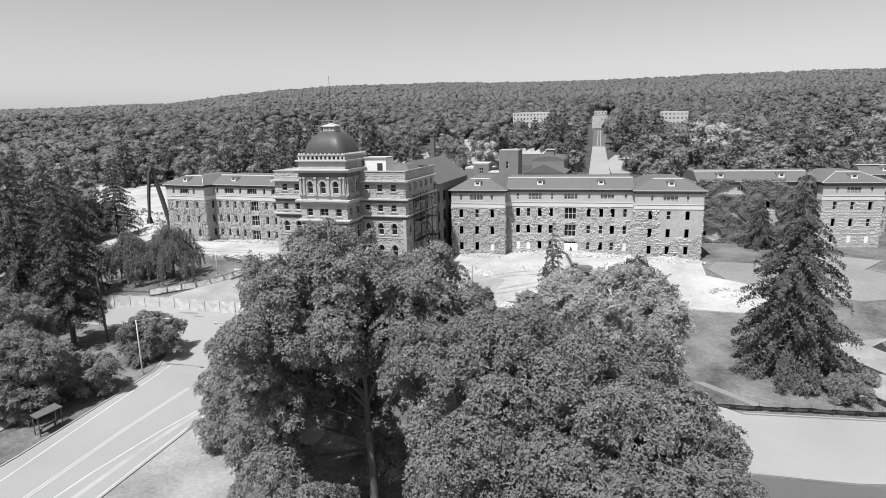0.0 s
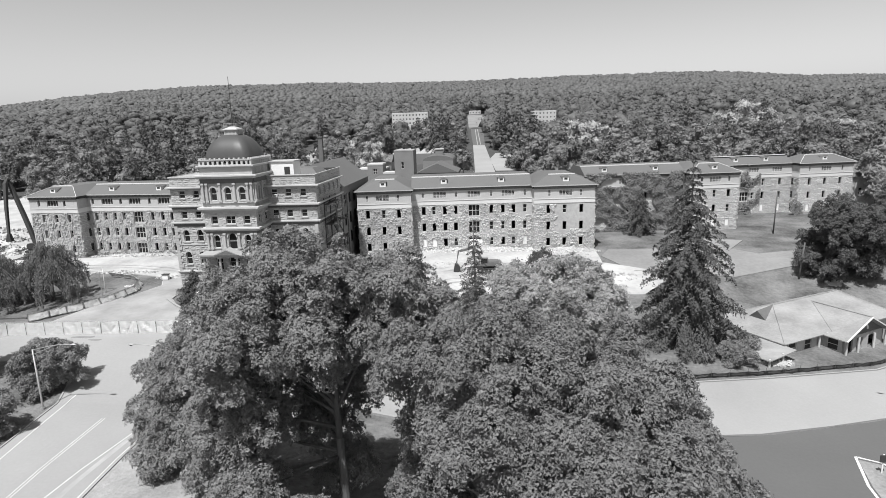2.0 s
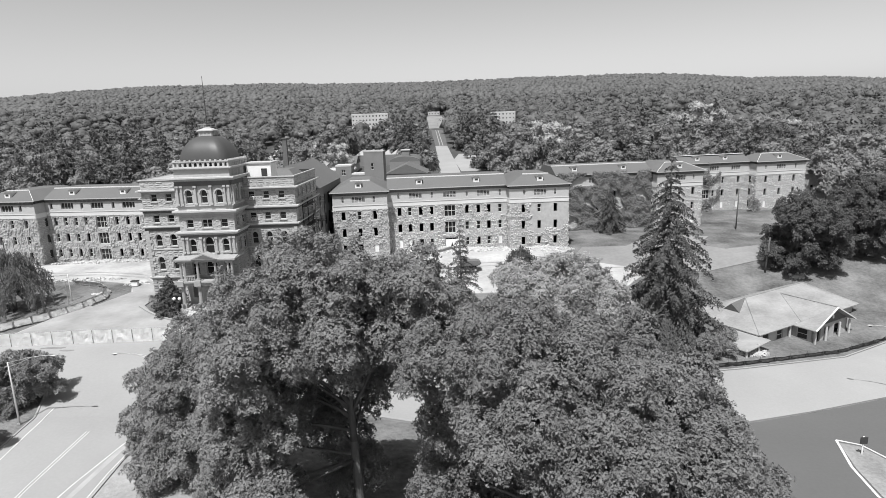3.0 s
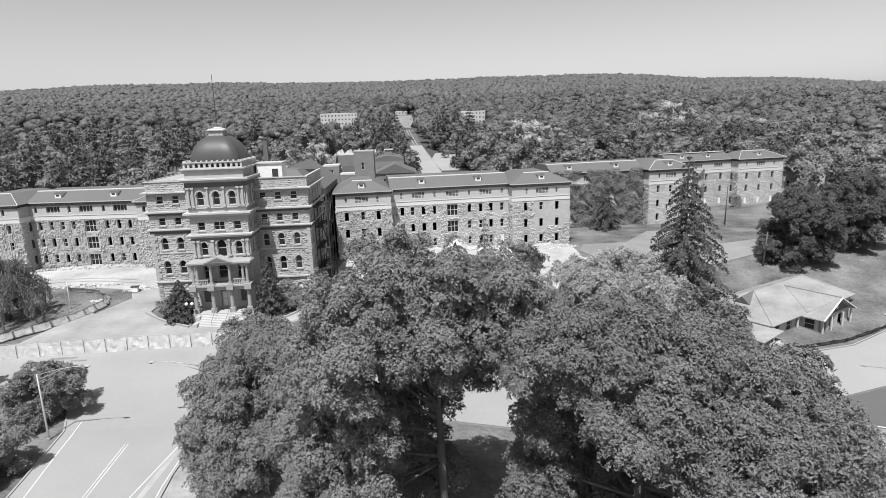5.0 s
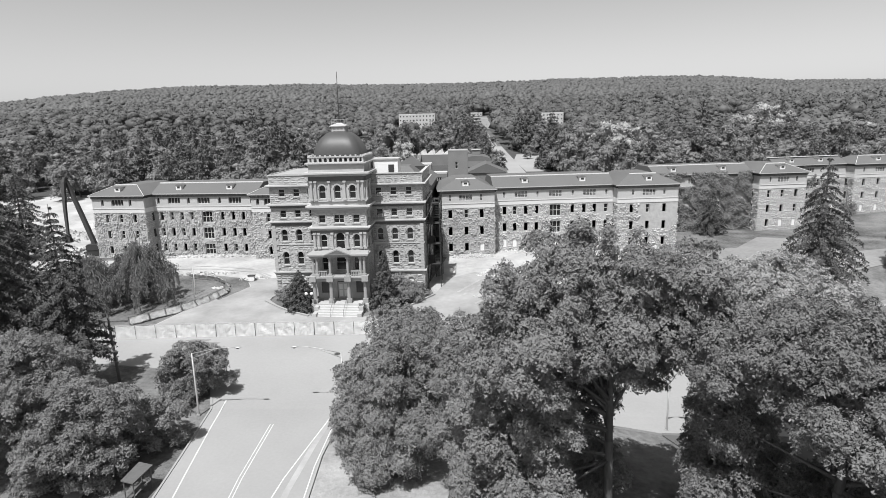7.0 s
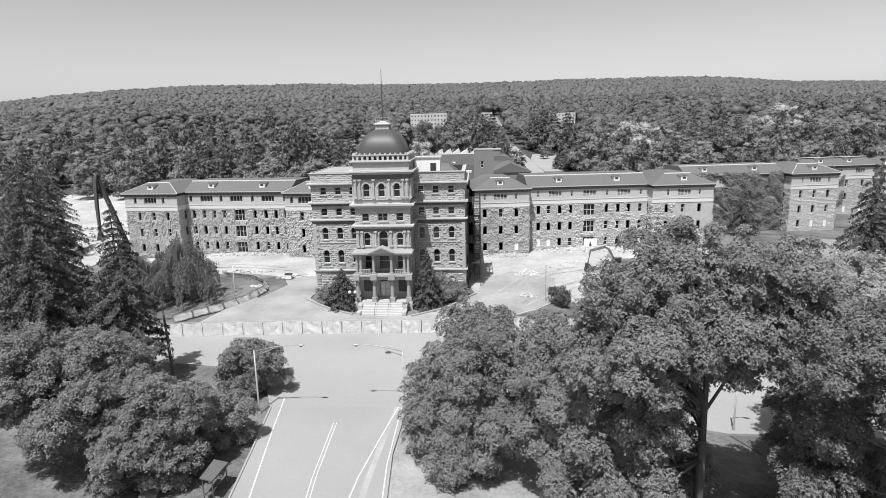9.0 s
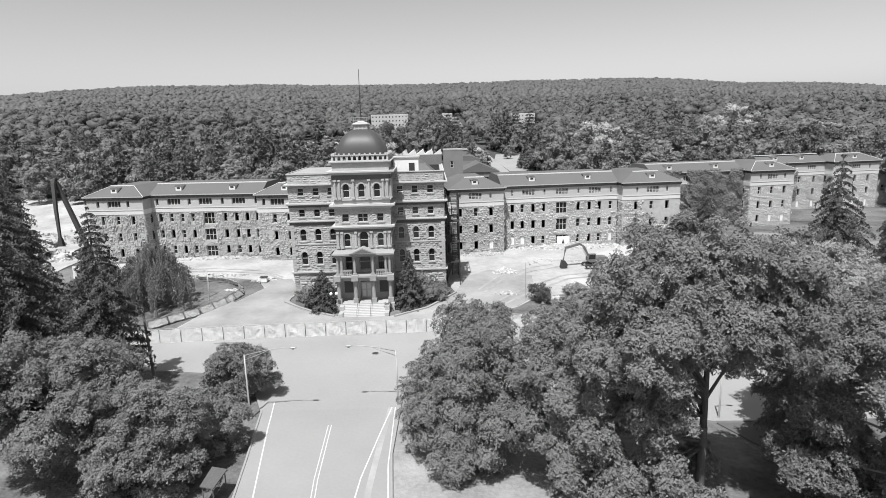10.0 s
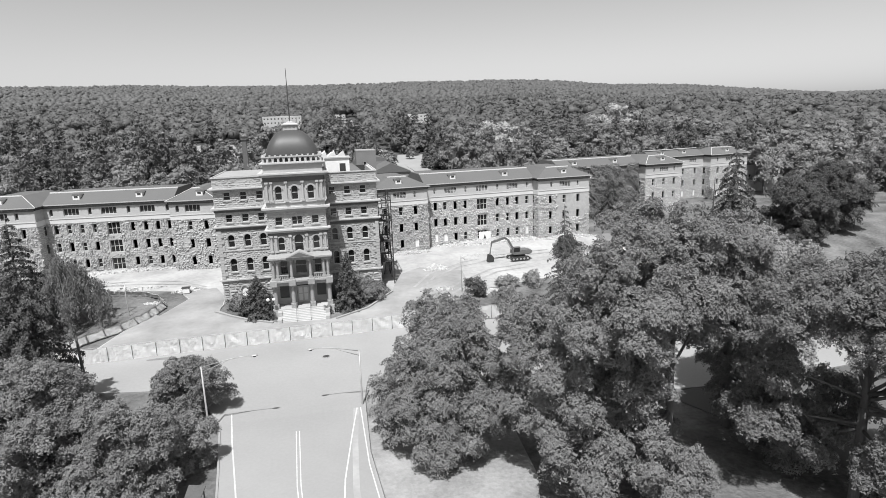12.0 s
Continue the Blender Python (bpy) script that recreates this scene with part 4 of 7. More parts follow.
slab(bm, pf, -4.9, 4.9, 9.75, 10.05, -2.7, 0.0)
slab(bm, pf, -5.1, 5.1, 10.05, 10.25, -2.7, 0.35)
frustum(bm, [pf.p(-5.1, 10.25, 0.35), pf.p(5.1, 10.25, 0.35), pf.p(4.8, 10.4, -2.6), pf.p(-4.8, 10.4, -2.6)], [pf.p(-5.1, 10.3, 0.35), pf.p(5.1, 10.3, 0.35), pf.p(4.8, 10.45, -2.6), pf.p(-4.8, 10.45, -2.6)])
frustum(bm, [pf.p(-2.2, 10.3, 0.5), pf.p(2.2, 10.3, 0.5), pf.p(0, 11.3, 0.5)], [pf.p(-2.2, 10.3, -1.4), pf.p(2.2, 10.3, -1.4), pf.p(0, 11.3, -1.4)])
part("pediment", bm, PORCH, block, "pale entablature and small pediment")
bm = bmesh.new()
frustum(bm, [pf.p(-1.6, 10.4, 0.52), pf.p(1.6, 10.4, 0.52), pf.p(0, 11.08, 0.52)], [pf.p(-1.6, 10.4, 0.45), pf.p(1.6, 10.4, 0.45), pf.p(0, 11.08, 0.45)])
part("tympanum", bm, FRIEZE, block)
for d in (-4.3, -3.65, -1.5, 1.5, 3.65, 4.3):
    bm = bmesh.new()
    x, y, _ = pf.p(d, 0, -0.3)
    tube(bm, [(x, y, 6.9), (x, y, 8.2), (x, y, 9.5)], (0.23, 0.22, 0.19), 10)
    box(bm, x - 0.32, x + 0.32, y - 0.32, y + 0.32, 6.5, 6.9)
    box(bm, x - 0.3, x + 0.3, y - 0.3, y + 0.3, 9.5, 9.76)
    part("column", bm, PORCH, block, "pale stone column")
for d in (-4.3, -1.5, 1.5, 4.3):
    bm = bmesh.new()
    x, y, _ = pf.p(d, 0, -0.3)
    tube(bm, [(x, y, 2.6), (x, y, 4.2), (x, y, 5.45)], (0.34, 0.33, 0.3), 10)
    box(bm, x - 0.45, x + 0.45, y - 0.45, y + 0.45, 1.5, 2.6)
    box(bm, x - 0.42, x + 0.42, y - 0.42, y + 0.42, 5.45, 5.72)
    part("column", bm, PORCH, block, "pale stone column")
for a, b in ((-4.0, -2.0), (2.0, 4.0)):
    bm = bmesh.new()
    slab(bm, pf, a, b, 7.25, 7.4, -0.4, -0.15)
    rail = part("balustrade_rail", bm, PORCH, block)
    for k in range(7):
        u = a + (b - a) * (k + 0.5) / 7
        bm = bmesh.new()
        slab(bm, pf, u - 0.07, u + 0.07, 6.5, 7.25, -0.35, -0.2)
        part("baluster", bm, PORCH, block)
bm = bmesh.new()
slab(bm, pf, -4.9, 4.9, 0.2, 1.85, -2.7, 0.4)
part("porch_base", bm, TRIM, block)
for k in range(8):
    bm = bmesh.new()
    z = 1.85 - 0.175 * (k + 1)
    slab(bm, pf, -3.4, 3.4, z - 0.6, z, 0.35, 0.4 + 0.34 * (k + 1))
    part("step", bm, PALE, block, "pale worn stone step")
for d in (-3.75, 3.75):
    bm = bmesh.new()
    slab(bm, pf, d - 0.35, d + 0.35, 0.0, 1.7, 0.4, 1.6)
    slab(bm, pf, d - 0.35, d + 0.35, 0.0, 1.0, 1.6, 3.3)
    part("step_cheek", bm, TRIM, block)
for d in (-1.1, 1.1):
    bm = bmesh.new()
    x, y0, _ = pf.p(d, 0, 0.3)
    tube(bm, [(x, y0, 1.8), (x, y0, 2.75), (x, y0 - 2.8, 1.4), (x, y0 - 2.8, 0.4)], (0.03, 0.03, 0.03, 0.03), 5)
    part("handrail", bm, IRON, block)


# ---- trees ----
def leaf_mesh(name, centres, normals, sizes, mat, rng_np, droop=0.0):
    """Many small folded leaves: each a three-cornered blade."""
    n = len(centres)
    t = rng_np.normal(size=(n, 3))
    t -= (t * normals).sum(1, keepdims=True) * normals
    t /= np.linalg.norm(t, axis=1, keepdims=True) + 1e-9
    if droop:
        t = t * (1 - droop) + np.array([0, 0, -1.0]) * droop
        t /= np.linalg.norm(t, axis=1, keepdims=True) + 1e-9
    b = np.cross(normals, t)
    b /= np.linalg.norm(b, axis=1, keepdims=True) + 1e-9
    s = sizes[:, None]
    v = np.stack([centres - t * s * 0.9 - b * s * 0.5, centres - t * s * 0.7 + b * s * 0.6, centres + t * s * 1.2 - normals * s * 0.2], 1).reshape(-1, 3)
    return raw(name, v, np.arange(n * 3).reshape(-1, 3), mat)


def unit(a):
    return a / (np.linalg.norm(a, axis=1, keepdims=True) + 1e-9)


def lobed_crown(radius, z0, height, count, shape, squash, shift, r):
    """Overlapping lobes that fill a crown: x y z and three radii."""
    lobes = [(shift[0] * 0.6, shift[1] * 0.6, z0 + (height - z0) * 0.45, radius * 0.52 * squash[0], radius * 0.52 * squash[1], (height - z0) * 0.38)]
    tries = 0
    while len(lobes) < count and tries < 4000:
        tries += 1
        a, w = r.uniform(0, 6.283), r.uniform(0.06, 0.97)
        if shape == "cone":
            lim = (1 - w) ** 0.75 * (0.6 + 0.4 * min(1, w * 5))
        elif shape == "egg":
            lim = (1 - w) ** 0.4 * (0.82 + 0.25 * min(1, w * 4))
        elif shape == "flat":
            lim = math.sqrt(max(0, 1 - abs(w * 1.3 - 0.8) ** 2.4))
        else:
            lim = math.sqrt(max(0, 1 - abs(2 * w - 0.85) ** 2.2 / 1.35))
        s = radius * r.uniform(0.17, 0.30) * (24 / count) ** 0.2
        q = max(0.0, lim * radius - s * 0.8) * r.uniform(0.75, 1.0)
        x, y, z = math.cos(a) * q * squash[0] + shift[0] * w, math.sin(a) * q * squash[1] + shift[1] * w, z0 + w * (height - z0)
        z = min(z, height - s * 0.6)
        if any(math.hypot(x - l[0], y - l[1], z - l[2]) < (s + l[3]) * 0.36 for l in lobes[1:]):
            continue
        lobes.append((x, y, z, s * r.uniform(0.9, 1.2), s * r.uniform(0.9, 1.2), s * r.uniform(0.65, 0.95)))
    return lobes


def bunches(lobes, r):
    """Each lobe broken up into smaller flat-bottomed bunches, with clefts between them."""
    out = []
    for x, y, z, a, b, c in lobes:
        for k in range(3 if max(a, b) > 1.6 else 1):
            p, t = r.uniform(0, 6.283), r.uniform(0.16, 0.26)
            out.append((x + math.cos(p) * a * 0.5, y + math.sin(p) * b * 0.5, z + c * r.uniform(0.9, 1.05), a * t, b * t, c * r.uniform(0.28, 0.42)))
        m = 11 if max(a, b) > 2.0 else 7 if max(a, b) > 1.2 else 4
        for k in range(m):
            w = (1 - 2 * (k + 0.5) / m) * 0.9 + 0.08
            p, q = 2.39996 * k + r.uniform(-0.5, 0.5), math.sqrt(1 - w * w) * r.uniform(0.62, 0.92)
            s = (a * b * c) ** (1 / 3) * r.uniform(0.34, 0.58) * (11 / m) ** 0.3
            out.append((x + math.cos(p) * q * a, y + math.sin(p) * q * b, z + w * c * r.uniform(0.7, 0.9), s * r.uniform(0.9, 1.25), s * r.uniform(0.9, 1.25), s * r.uniform(0.62, 0.95)))
    return out


def pad_leaves(lobes, inner, pad, leaf, cover, rn, fill=0.14, lift=0.65):
    """Leaves in drooping layered sprays over the lobes, with some within: centres, normals and sizes."""
    L = np.array(lobes)
    at, out = [], []
    for i, (x, y, z, a, b, c) in enumerate(lobes):
        m = max(8, int(12.0 * (a * b + a * c + b * c) / 3 / pad ** 2))
        d = unit(rn.normal(size=(m, 3)) + np.array([0, -0.1, 0.28]))
        d = d[d[:, 2] > -0.65]
        p = np.array([x, y, z]) + d * rn.uniform(0.7, 1.12, (len(d), 1)) * np.array([a, b, c])
        q = (((p[:, None] - L[None, :, :3]) / L[None, :, 3:]) ** 2).sum(2)
        q[:, i] = 9.0
        keep = q.min(1) > 0.55
        at.append(p[keep])
        out.append(d[keep])
    at, out = np.concatenate(at), np.concatenate(out)
    gap = 0.95 * pad
    flat = at * np.array([1, 1, 1.4])
    cells, taken = {}, []
    near = [(a, b, c) for a in (-1, 0, 1) for b in (-1, 0, 1) for c in (-1, 0, 1)]
    for k in rn.permutation(len(at)).tolist():
        x, y, z = flat[k].tolist()
        i, j, h = int(x // gap), int(y // gap), int(z // gap)
        if all((x - u) ** 2 + (y - v) ** 2 + (z - w) ** 2 > gap * gap for a, b, c in near for u, v, w in cells.get((i + a, j + b, h + c), ())):
            cells.setdefault((i, j, h), []).append((x, y, z))
            taken.append(k)
    at, out = at[taken], out[taken]
    r = pad * rn.uniform(0.5, 1.3, len(at))
    n = np.maximum(10, (cover * math.pi * r ** 2 / (1.15 * leaf ** 2)).astype(int))
    up = unit(np.array([0, 0, lift]) + out * np.array([0.75, 0.75, 0.3]) + rn.normal(0, 0.12, at.shape))
    t1 = unit(np.cross(up, np.array([0.3, 1.0, 0.1])))
    t2 = np.cross(up, t1)
    k = np.repeat(np.arange(len(at)), n)
    phi, phase = rn.uniform(0, 6.283, len(k)), rn.uniform(0, 6.283, (len(at), 2))
    rho = np.sqrt(rn.uniform(0, 1, len(k)))
    edge = 1 + 0.32 * np.sin(3 * phi + phase[k, 0]) + 0.22 * np.sin(7 * phi + phase[k, 1])
    dist = (rho * edge * r[k])[:, None]
    side = t1[k] * np.cos(phi)[:, None] + t2[k] * np.sin(phi)[:, None]
    fall = (-0.42 * rho ** 2 * r[k] + rn.normal(0, 0.11 * pad, len(k)))[:, None]
    c = at[k] + side * dist + up[k] * fall
    nn = unit(up[k] * 0.75 + side * (0.45 * rho)[:, None] + rn.normal(0, 0.4, c.shape))
    ss = np.ones(len(c))
    cs, ns, sz = [c], [nn], [ss]
    for x, y, z, a, b, h in inner:
        m = int(fill * 60 * (a * b + a * h + b * h) / 3 * 0.0132 / leaf ** 2)
        d = unit(rn.normal(size=(m, 3)))
        cs.append(np.array([x, y, z]) + d * rn.uniform(0.2, 0.7, (m, 1)) * np.array([a, b, h]))
        ns.append(unit(d * 0.5 + rn.normal(0, 0.5, d.shape) + np.array([0, 0, 0.5])))
        sz.append(np.full(m, 2.3))
    return np.concatenate(cs), np.concatenate(ns), np.concatenate(sz)


def ball(level):
    bm = bmesh.new()
    bmesh.ops.create_icosphere(bm, subdivisions=level, radius=1.0)
    v, f = np.array([v.co[:] for v in bm.verts]), np.array([[v.index for v in f.verts] for f in bm.faces])
    bm.free()
    return v, f


SMALL = ball(1)
CAP = (SMALL[0], np.array([f for f in SMALL[1] if SMALL[0][f].mean(0)[2] > -0.3]))


def inner_mass(lobes, mat, rn, scale=0.78):
    """The shaded heart of a crown, inside its leaves."""
    bv, bf = SMALL
    vs, fs = [], []
    for k, (x, y, z, a, b, c) in enumerate(lobes):
        vs.append(bv * rn.uniform(0.8, 1.1, (len(bv), 1)) * np.array([a, b, c]) * scale + np.array([x, y, z]))
        fs.append(bf + k * len(bv))
    return raw("inner_foliage", np.concatenate(vs), np.concatenate(fs), mat, True)


def broadleaf(name, at, height, radius, label, seed, mat=None, leaf=0.105, cover=1.25, pad=0.5, clear=0.25, count=24, shape="round", group="", squash=(1.0, 1.0), shift=(0, 0), core=0.0, fork_low=1.0, clumps=(), trunk_r=0.0):
    """A leafy tree: a forking trunk with limbs to lobes of layered leaf sprays. clumps: its lobes, in the world, where their places are known."""
    r = random.Random(seed)
    rn = np.random.RandomState(seed)
    tree = thing(name, at, label, "tree", group)
    z0 = height * clear
    if clumps:
        cl = [(x - at[0], y - at[1], z - at[2], s * r.uniform(0.92, 1.12), s * r.uniform(0.92, 1.12), s * r.uniform(0.85, 1.08)) for x, y, z, s in clumps]
    else:
        cl = lobed_crown(radius, z0, height, count, shape, squash, shift, r)
    bm = bmesh.new()
    tr = trunk_r or max(0.12, height * 0.022)
    fork = (z0 * 1.05 + 0.4) * fork_low
    lean = (r.uniform(-0.4, 0.4), r.uniform(-0.4, 0.4))
    tube(bm, [(0, 0, -0.5), (0, 0, 0.4), (lean[0] * 0.4, lean[1] * 0.4, fork * 0.6), (lean[0], lean[1], fork)], (tr * 1.6, tr * 1.15, tr, tr * 0.9), 9)
    top = (lean[0] * 1.4 + shift[0] * 0.7, lean[1] * 1.4, z0 + (height - z0) * 0.75)
    tube(bm, [(lean[0], lean[1], fork - 0.2), (lean[0] * 1.2, lean[1] * 1.2, (fork + top[2]) / 2), top], (tr * 0.85, tr * 0.5, 0.05), 7)
    if not group:
        part("trunk", bm, BARK, tree, "grey-brown forked trunk", smooth=True, local=True)
    for x, y, z, *_ in cl[0 if clumps else 1: 4 if group else 22]:
        zs = min(z - 0.3, fork + (z - fork) * r.uniform(0.1, 0.5))
        zs = max(zs, fork * 0.8)
        k = (zs - fork) / max(1, top[2] - fork)
        s0 = (lean[0] * (1 + 0.4 * k), lean[1] * (1 + 0.4 * k), zs)
        mid = (x * 0.5, y * 0.5, zs + (z - zs) * 0.62)
        if not group:
            bm = bmesh.new()
        tube(bm, [s0, mid, (x * 0.96, y * 0.96, z)], (tr * 0.42, tr * 0.25, 0.03), 5)
        if not group:
            part("limb", bm, BARK, tree, smooth=True, local=True)
    if group:
        part("trunk", bm, BARK, tree, "grey-brown forked trunk", smooth=True, local=True)
    c, n, k = pad_leaves(cl if group else bunches(cl, r), cl, pad, leaf, cover, rn)
    sizes = k * leaf * rn.uniform(0.6, 1.35, len(c))
    crown = part("crown", leaf_mesh("crown", c, n, sizes, mat or LEAF, rn), None, tree, local=True)
    if core:
        part("inner_foliage", inner_mass(cl, mat or LEAF, rn, core), None, crown, local=True)
    return tree


def conifer(name, at, height, radius, label, seed, mat=None, tiers=26, per=9, bare=0.08, needle=0.16, droop=0.35, hang=0.5, group="", density=1.0, taper=0.8):
    """A spruce: whorls of drooping branches hung with sprays, thin towards the tip."""
    r = random.Random(seed)
    rn = np.random.RandomState(seed)
    tree = thing(name, at, label, "tree", group)
    bm = bmesh.new()
    tube(bm, [(0, 0, -0.5), (0, 0, height * 0.4), (r.uniform(-0.2, 0.2), r.uniform(-0.2, 0.2), height)], (height * 0.019, height * 0.012, 0.03), 7)
    if not group:
        part("trunk", bm, BARK, tree, smooth=True, local=True)
        bm = bmesh.new()
    cs, ns, ss = [], [], []
    for k in range(tiers):
        w = k / (tiers - 1)
        z = height * (bare + (0.985 - bare) * w ** 0.92)
        reach = radius * ((1 - w) ** taper * 0.93 + 0.05)
        m = max(4, int(per * (1 - 0.5 * w)))
        a0 = r.uniform(0, 6.28)
        for j in range(m):
            a = a0 + 6.283 * j / m + r.uniform(-0.3, 0.3)
            l = reach * r.uniform(0.6, 1.15)
            dz = -l * droop * r.uniform(0.6, 1.3)
            dx, dy = math.cos(a), math.sin(a)
            pts = [(0, 0, z), (dx * l * 0.5, dy * l * 0.5, z + dz * 0.35 + l * 0.05), (dx * l, dy * l, z + dz)]
            if not group:
                tube(bm, pts, (0.05 + 0.012 * l, 0.035, 0.012), 4, False)
            q = max(8, int(l * 42 * density))
            t = rn.uniform(0.12, 1.03, q) ** 0.8
            side = rn.normal(0, 0.075 * l + 0.1, q) * (1.1 - 0.6 * t)
            px, py = dx * l * t - dy * side, dy * l * t + dx * side
            pz = z + dz * t ** 1.5 + 0.05 * l * np.sin(t * 3.1) - np.abs(rn.normal(0, 0.13, q)) * (1 + hang * l * 0.5) - 0.05
            cs.append(np.stack([px, py, pz], 1))
            ns.append(unit(np.stack([dx * 0.6 + rn.normal(0, 0.45, q), dy * 0.6 + rn.normal(0, 0.45, q), 0.8 + rn.normal(0, 0.35, q)], 1)))
            ss.append(needle * rn.uniform(0.6, 1.3, q) * (0.65 + 0.35 * (1 - w)))
    if group:
        part("trunk", bm, BARK, tree, smooth=True, local=True)
    else:
        tagged(part("branch", bm, BARK, tree, local=True), kind="stuff")
    part("crown", leaf_mesh("crown", np.concatenate(cs), np.concatenate(ns), np.concatenate(ss), mat or NEEDLE, rn, 0.45), None, tree, local=True)
    return tree


def weeper(name, at, height, radius, label, seed, mat=None, strands=420, group=""):
    """A weeping tree: arching limbs that carry falling curtains of foliage in uneven tiers."""
    r = random.Random(seed)
    rn = np.random.RandomState(seed)
    tree = thing(name, at, label, "tree", group)
    bm = bmesh.new()
    tube(bm, [(0, 0, -0.5), (0.2, 0, height * 0.5), (0, 0.1, height * 0.93)], (height * 0.03, height * 0.02, 0.06), 7)
    part("trunk", bm, BARK, tree, local=True)
    bm = bmesh.new()
    cs, ns = [], []
    for k in range(30):
        a, l = 2.4 * k + r.uniform(-0.3, 0.3), radius * r.uniform(0.3, 1.0)
        z1 = height * r.uniform(0.35, 0.8)
        peak = height * (1.0 - 0.5 * (l / radius) ** 1.6) * r.uniform(0.8, 1.02)
        peak = max(peak, z1 * 0.7)
        tube(bm, [(0, 0, z1), (math.cos(a) * l * 0.5, math.sin(a) * l * 0.5, peak), (math.cos(a) * l, math.sin(a) * l, peak * 0.72)], (0.08, 0.05, 0.015), 4, False)
        for j in range(max(3, strands // 30)):
            q = r.uniform(0.15, 1.0)
            z = z1 + (peak - z1) * min(1, q / 0.5) - max(0, q - 0.5) * 0.56 * peak
            x, y = math.cos(a) * l * q + r.gauss(0, 0.45), math.sin(a) * l * q + r.gauss(0, 0.45)
            fall = min(z * 0.96, height * r.uniform(0.1, 0.42))
            m = int(fall * 26) + 8
            t = rn.uniform(0, 1, m)
            spread = 0.22 * (1 - t) + 0.07
            cs.append(np.stack([x + math.cos(a) * 0.5 * t ** 0.5 + rn.normal(0, 1, m) * spread, y + math.sin(a) * 0.5 * t ** 0.5 + rn.normal(0, 1, m) * spread, z - t * fall], 1))
            ns.append(unit(np.stack([math.cos(a) + rn.normal(0, 0.5, m), math.sin(a) + rn.normal(0, 0.5, m), 0.7 + rn.normal(0, 0.3, m)], 1)))
    tagged(part("branch", bm, BARK, tree, local=True), kind="stuff")
    c = np.concatenate(cs)
    part("crown", leaf_mesh("crown", c, np.concatenate(ns), 0.17 * rn.uniform(0.6, 1.3, len(c)), mat or LEAFDARK, rn, 0.7), None, tree, local=True)
    return tree


def on(x, y):
    return (x, y, gz(x, y))


# The clump at (-11.8, 43.4) is added to throw shade on the lawn.
broadleaf("maple_tree", on(-17.7, 39.4), 24.0, 9.0, "big open-crowned maple with a forked trunk on the verge", 21, clear=0.36, fork_low=0.9, trunk_r=0.36, clumps=(
    (-21.5, 39.5, 20.4, 2.8), (-17.6, 37.5, 19.8, 2.7), (-12.8, 39.0, 18.7, 2.9), (-25.0, 37.5, 18.4, 2.5), (-23.0, 34.0, 15.6, 3.0), (-25.6, 38.0, 14.4, 3.2), (-18.8, 36.8, 15.6, 2.8), (-10.6, 40.0, 16.4, 2.5),
    (-14.0, 38.0, 15.6, 2.2), (-16.4, 42.0, 17.4, 2.8), (-28.4, 43.8, 11.0, 3.0), (-28.9, 45.2, 12.2, 2.3), (-26.6, 39.0, 8.6, 3.1), (-22.8, 36.0, 9.6, 2.5), (-29.0, 41.8, 5.6, 2.6), (-26.8, 37.0, 3.6, 2.7), (-23.4, 34.4, 4.6, 2.4), (-19.6, 43.2, 12.0, 2.8), (-20.8, 43.0, 6.4, 3.0), (-17.8, 45.4, 8.0, 2.3), (-22.4, 40.0, 12.4, 2.6), (-23.6, 42.6, 16.0, 2.6), (-18.2, 42.0, 2.4, 2.2), (-20.8, 32.8, 2.6, 2.2), (-11.8, 43.4, 13.6, 2.5), (-14.6, 42.0, 11.4, 2.0)))
broadleaf("oak_tree", on(-4.5, 32.5), 20.0, 12.0, "broad dense oak with a heavy dark crown", 22, mat=OAKLEAF, clear=0.42, leaf=0.1, trunk_r=0.4, clumps=(
    (-10.3, 33.6, 15.4, 3.0), (-6.5, 32.0, 16.0, 3.3), (-2.0, 32.5, 15.0, 3.6), (-6.0, 28.2, 13.8, 3.3), (-1.0, 27.6, 13.0, 3.5), (3.0, 30.5, 12.8, 3.6), (3.4, 26.2, 11.0, 3.1), (6.8, 29.6, 8.8, 3.1), (2.0, 36.0, 12.8, 3.4), (-4.0, 37.5, 14.2, 3.3),
    (6.5, 34.5, 9.4, 3.2), (-2.5, 23.8, 10.4, 2.9), (8.6, 31.0, 6.0, 2.4), (0.2, 24.6, 6.8, 2.8), (5.0, 25.4, 6.2, 2.7), (-6.4, 27.4, 4.4, 2.3), (-10.0, 37.0, 5.2, 2.5), (-10.2, 36.8, 9.4, 2.2), (-8.4, 41.8, 4.2, 2.4), (-5.8, 45.0, 4.6, 2.8), (-6.5, 36.0, 3.0, 2.6)))
broadleaf("linden_tree", on(-35.4, 50.0), 14.5, 7.0, "conical leafy linden with two tops by the road", 23, clear=0.1, clumps=(
    (-36.0, 54.0, 10.2, 2.3), (-33.6, 52.5, 10.8, 2.3), (-38.6, 51.0, 7.4, 2.8), (-35.2, 49.4, 8.4, 3.3), (-37.6, 48.6, 3.6, 3.3), (-32.4, 50.4, 6.2, 3.0), (-34.2, 46.6, 2.6, 3.1), (-39.8, 49.6, 1.8, 2.2), (-31.4, 47.6, 3.2, 2.7), (-37.4, 45.6, 0.9, 2.2)))
for k, (x, y, h, q) in enumerate(((-4.6, 40.5, 7.5, 4.2), (-20.6, 36.4, 4.6, 2.4), (2.0, 42.0, 8.0, 4.5), (-1.5, 30.0, 6.5, 4.0))):
    broadleaf("understorey_tree", on(x, y), h, q, "low shaded sapling under the big crowns", 28 + 3 * k, count=16, clear=0.04, pad=0.55, cover=1.0)
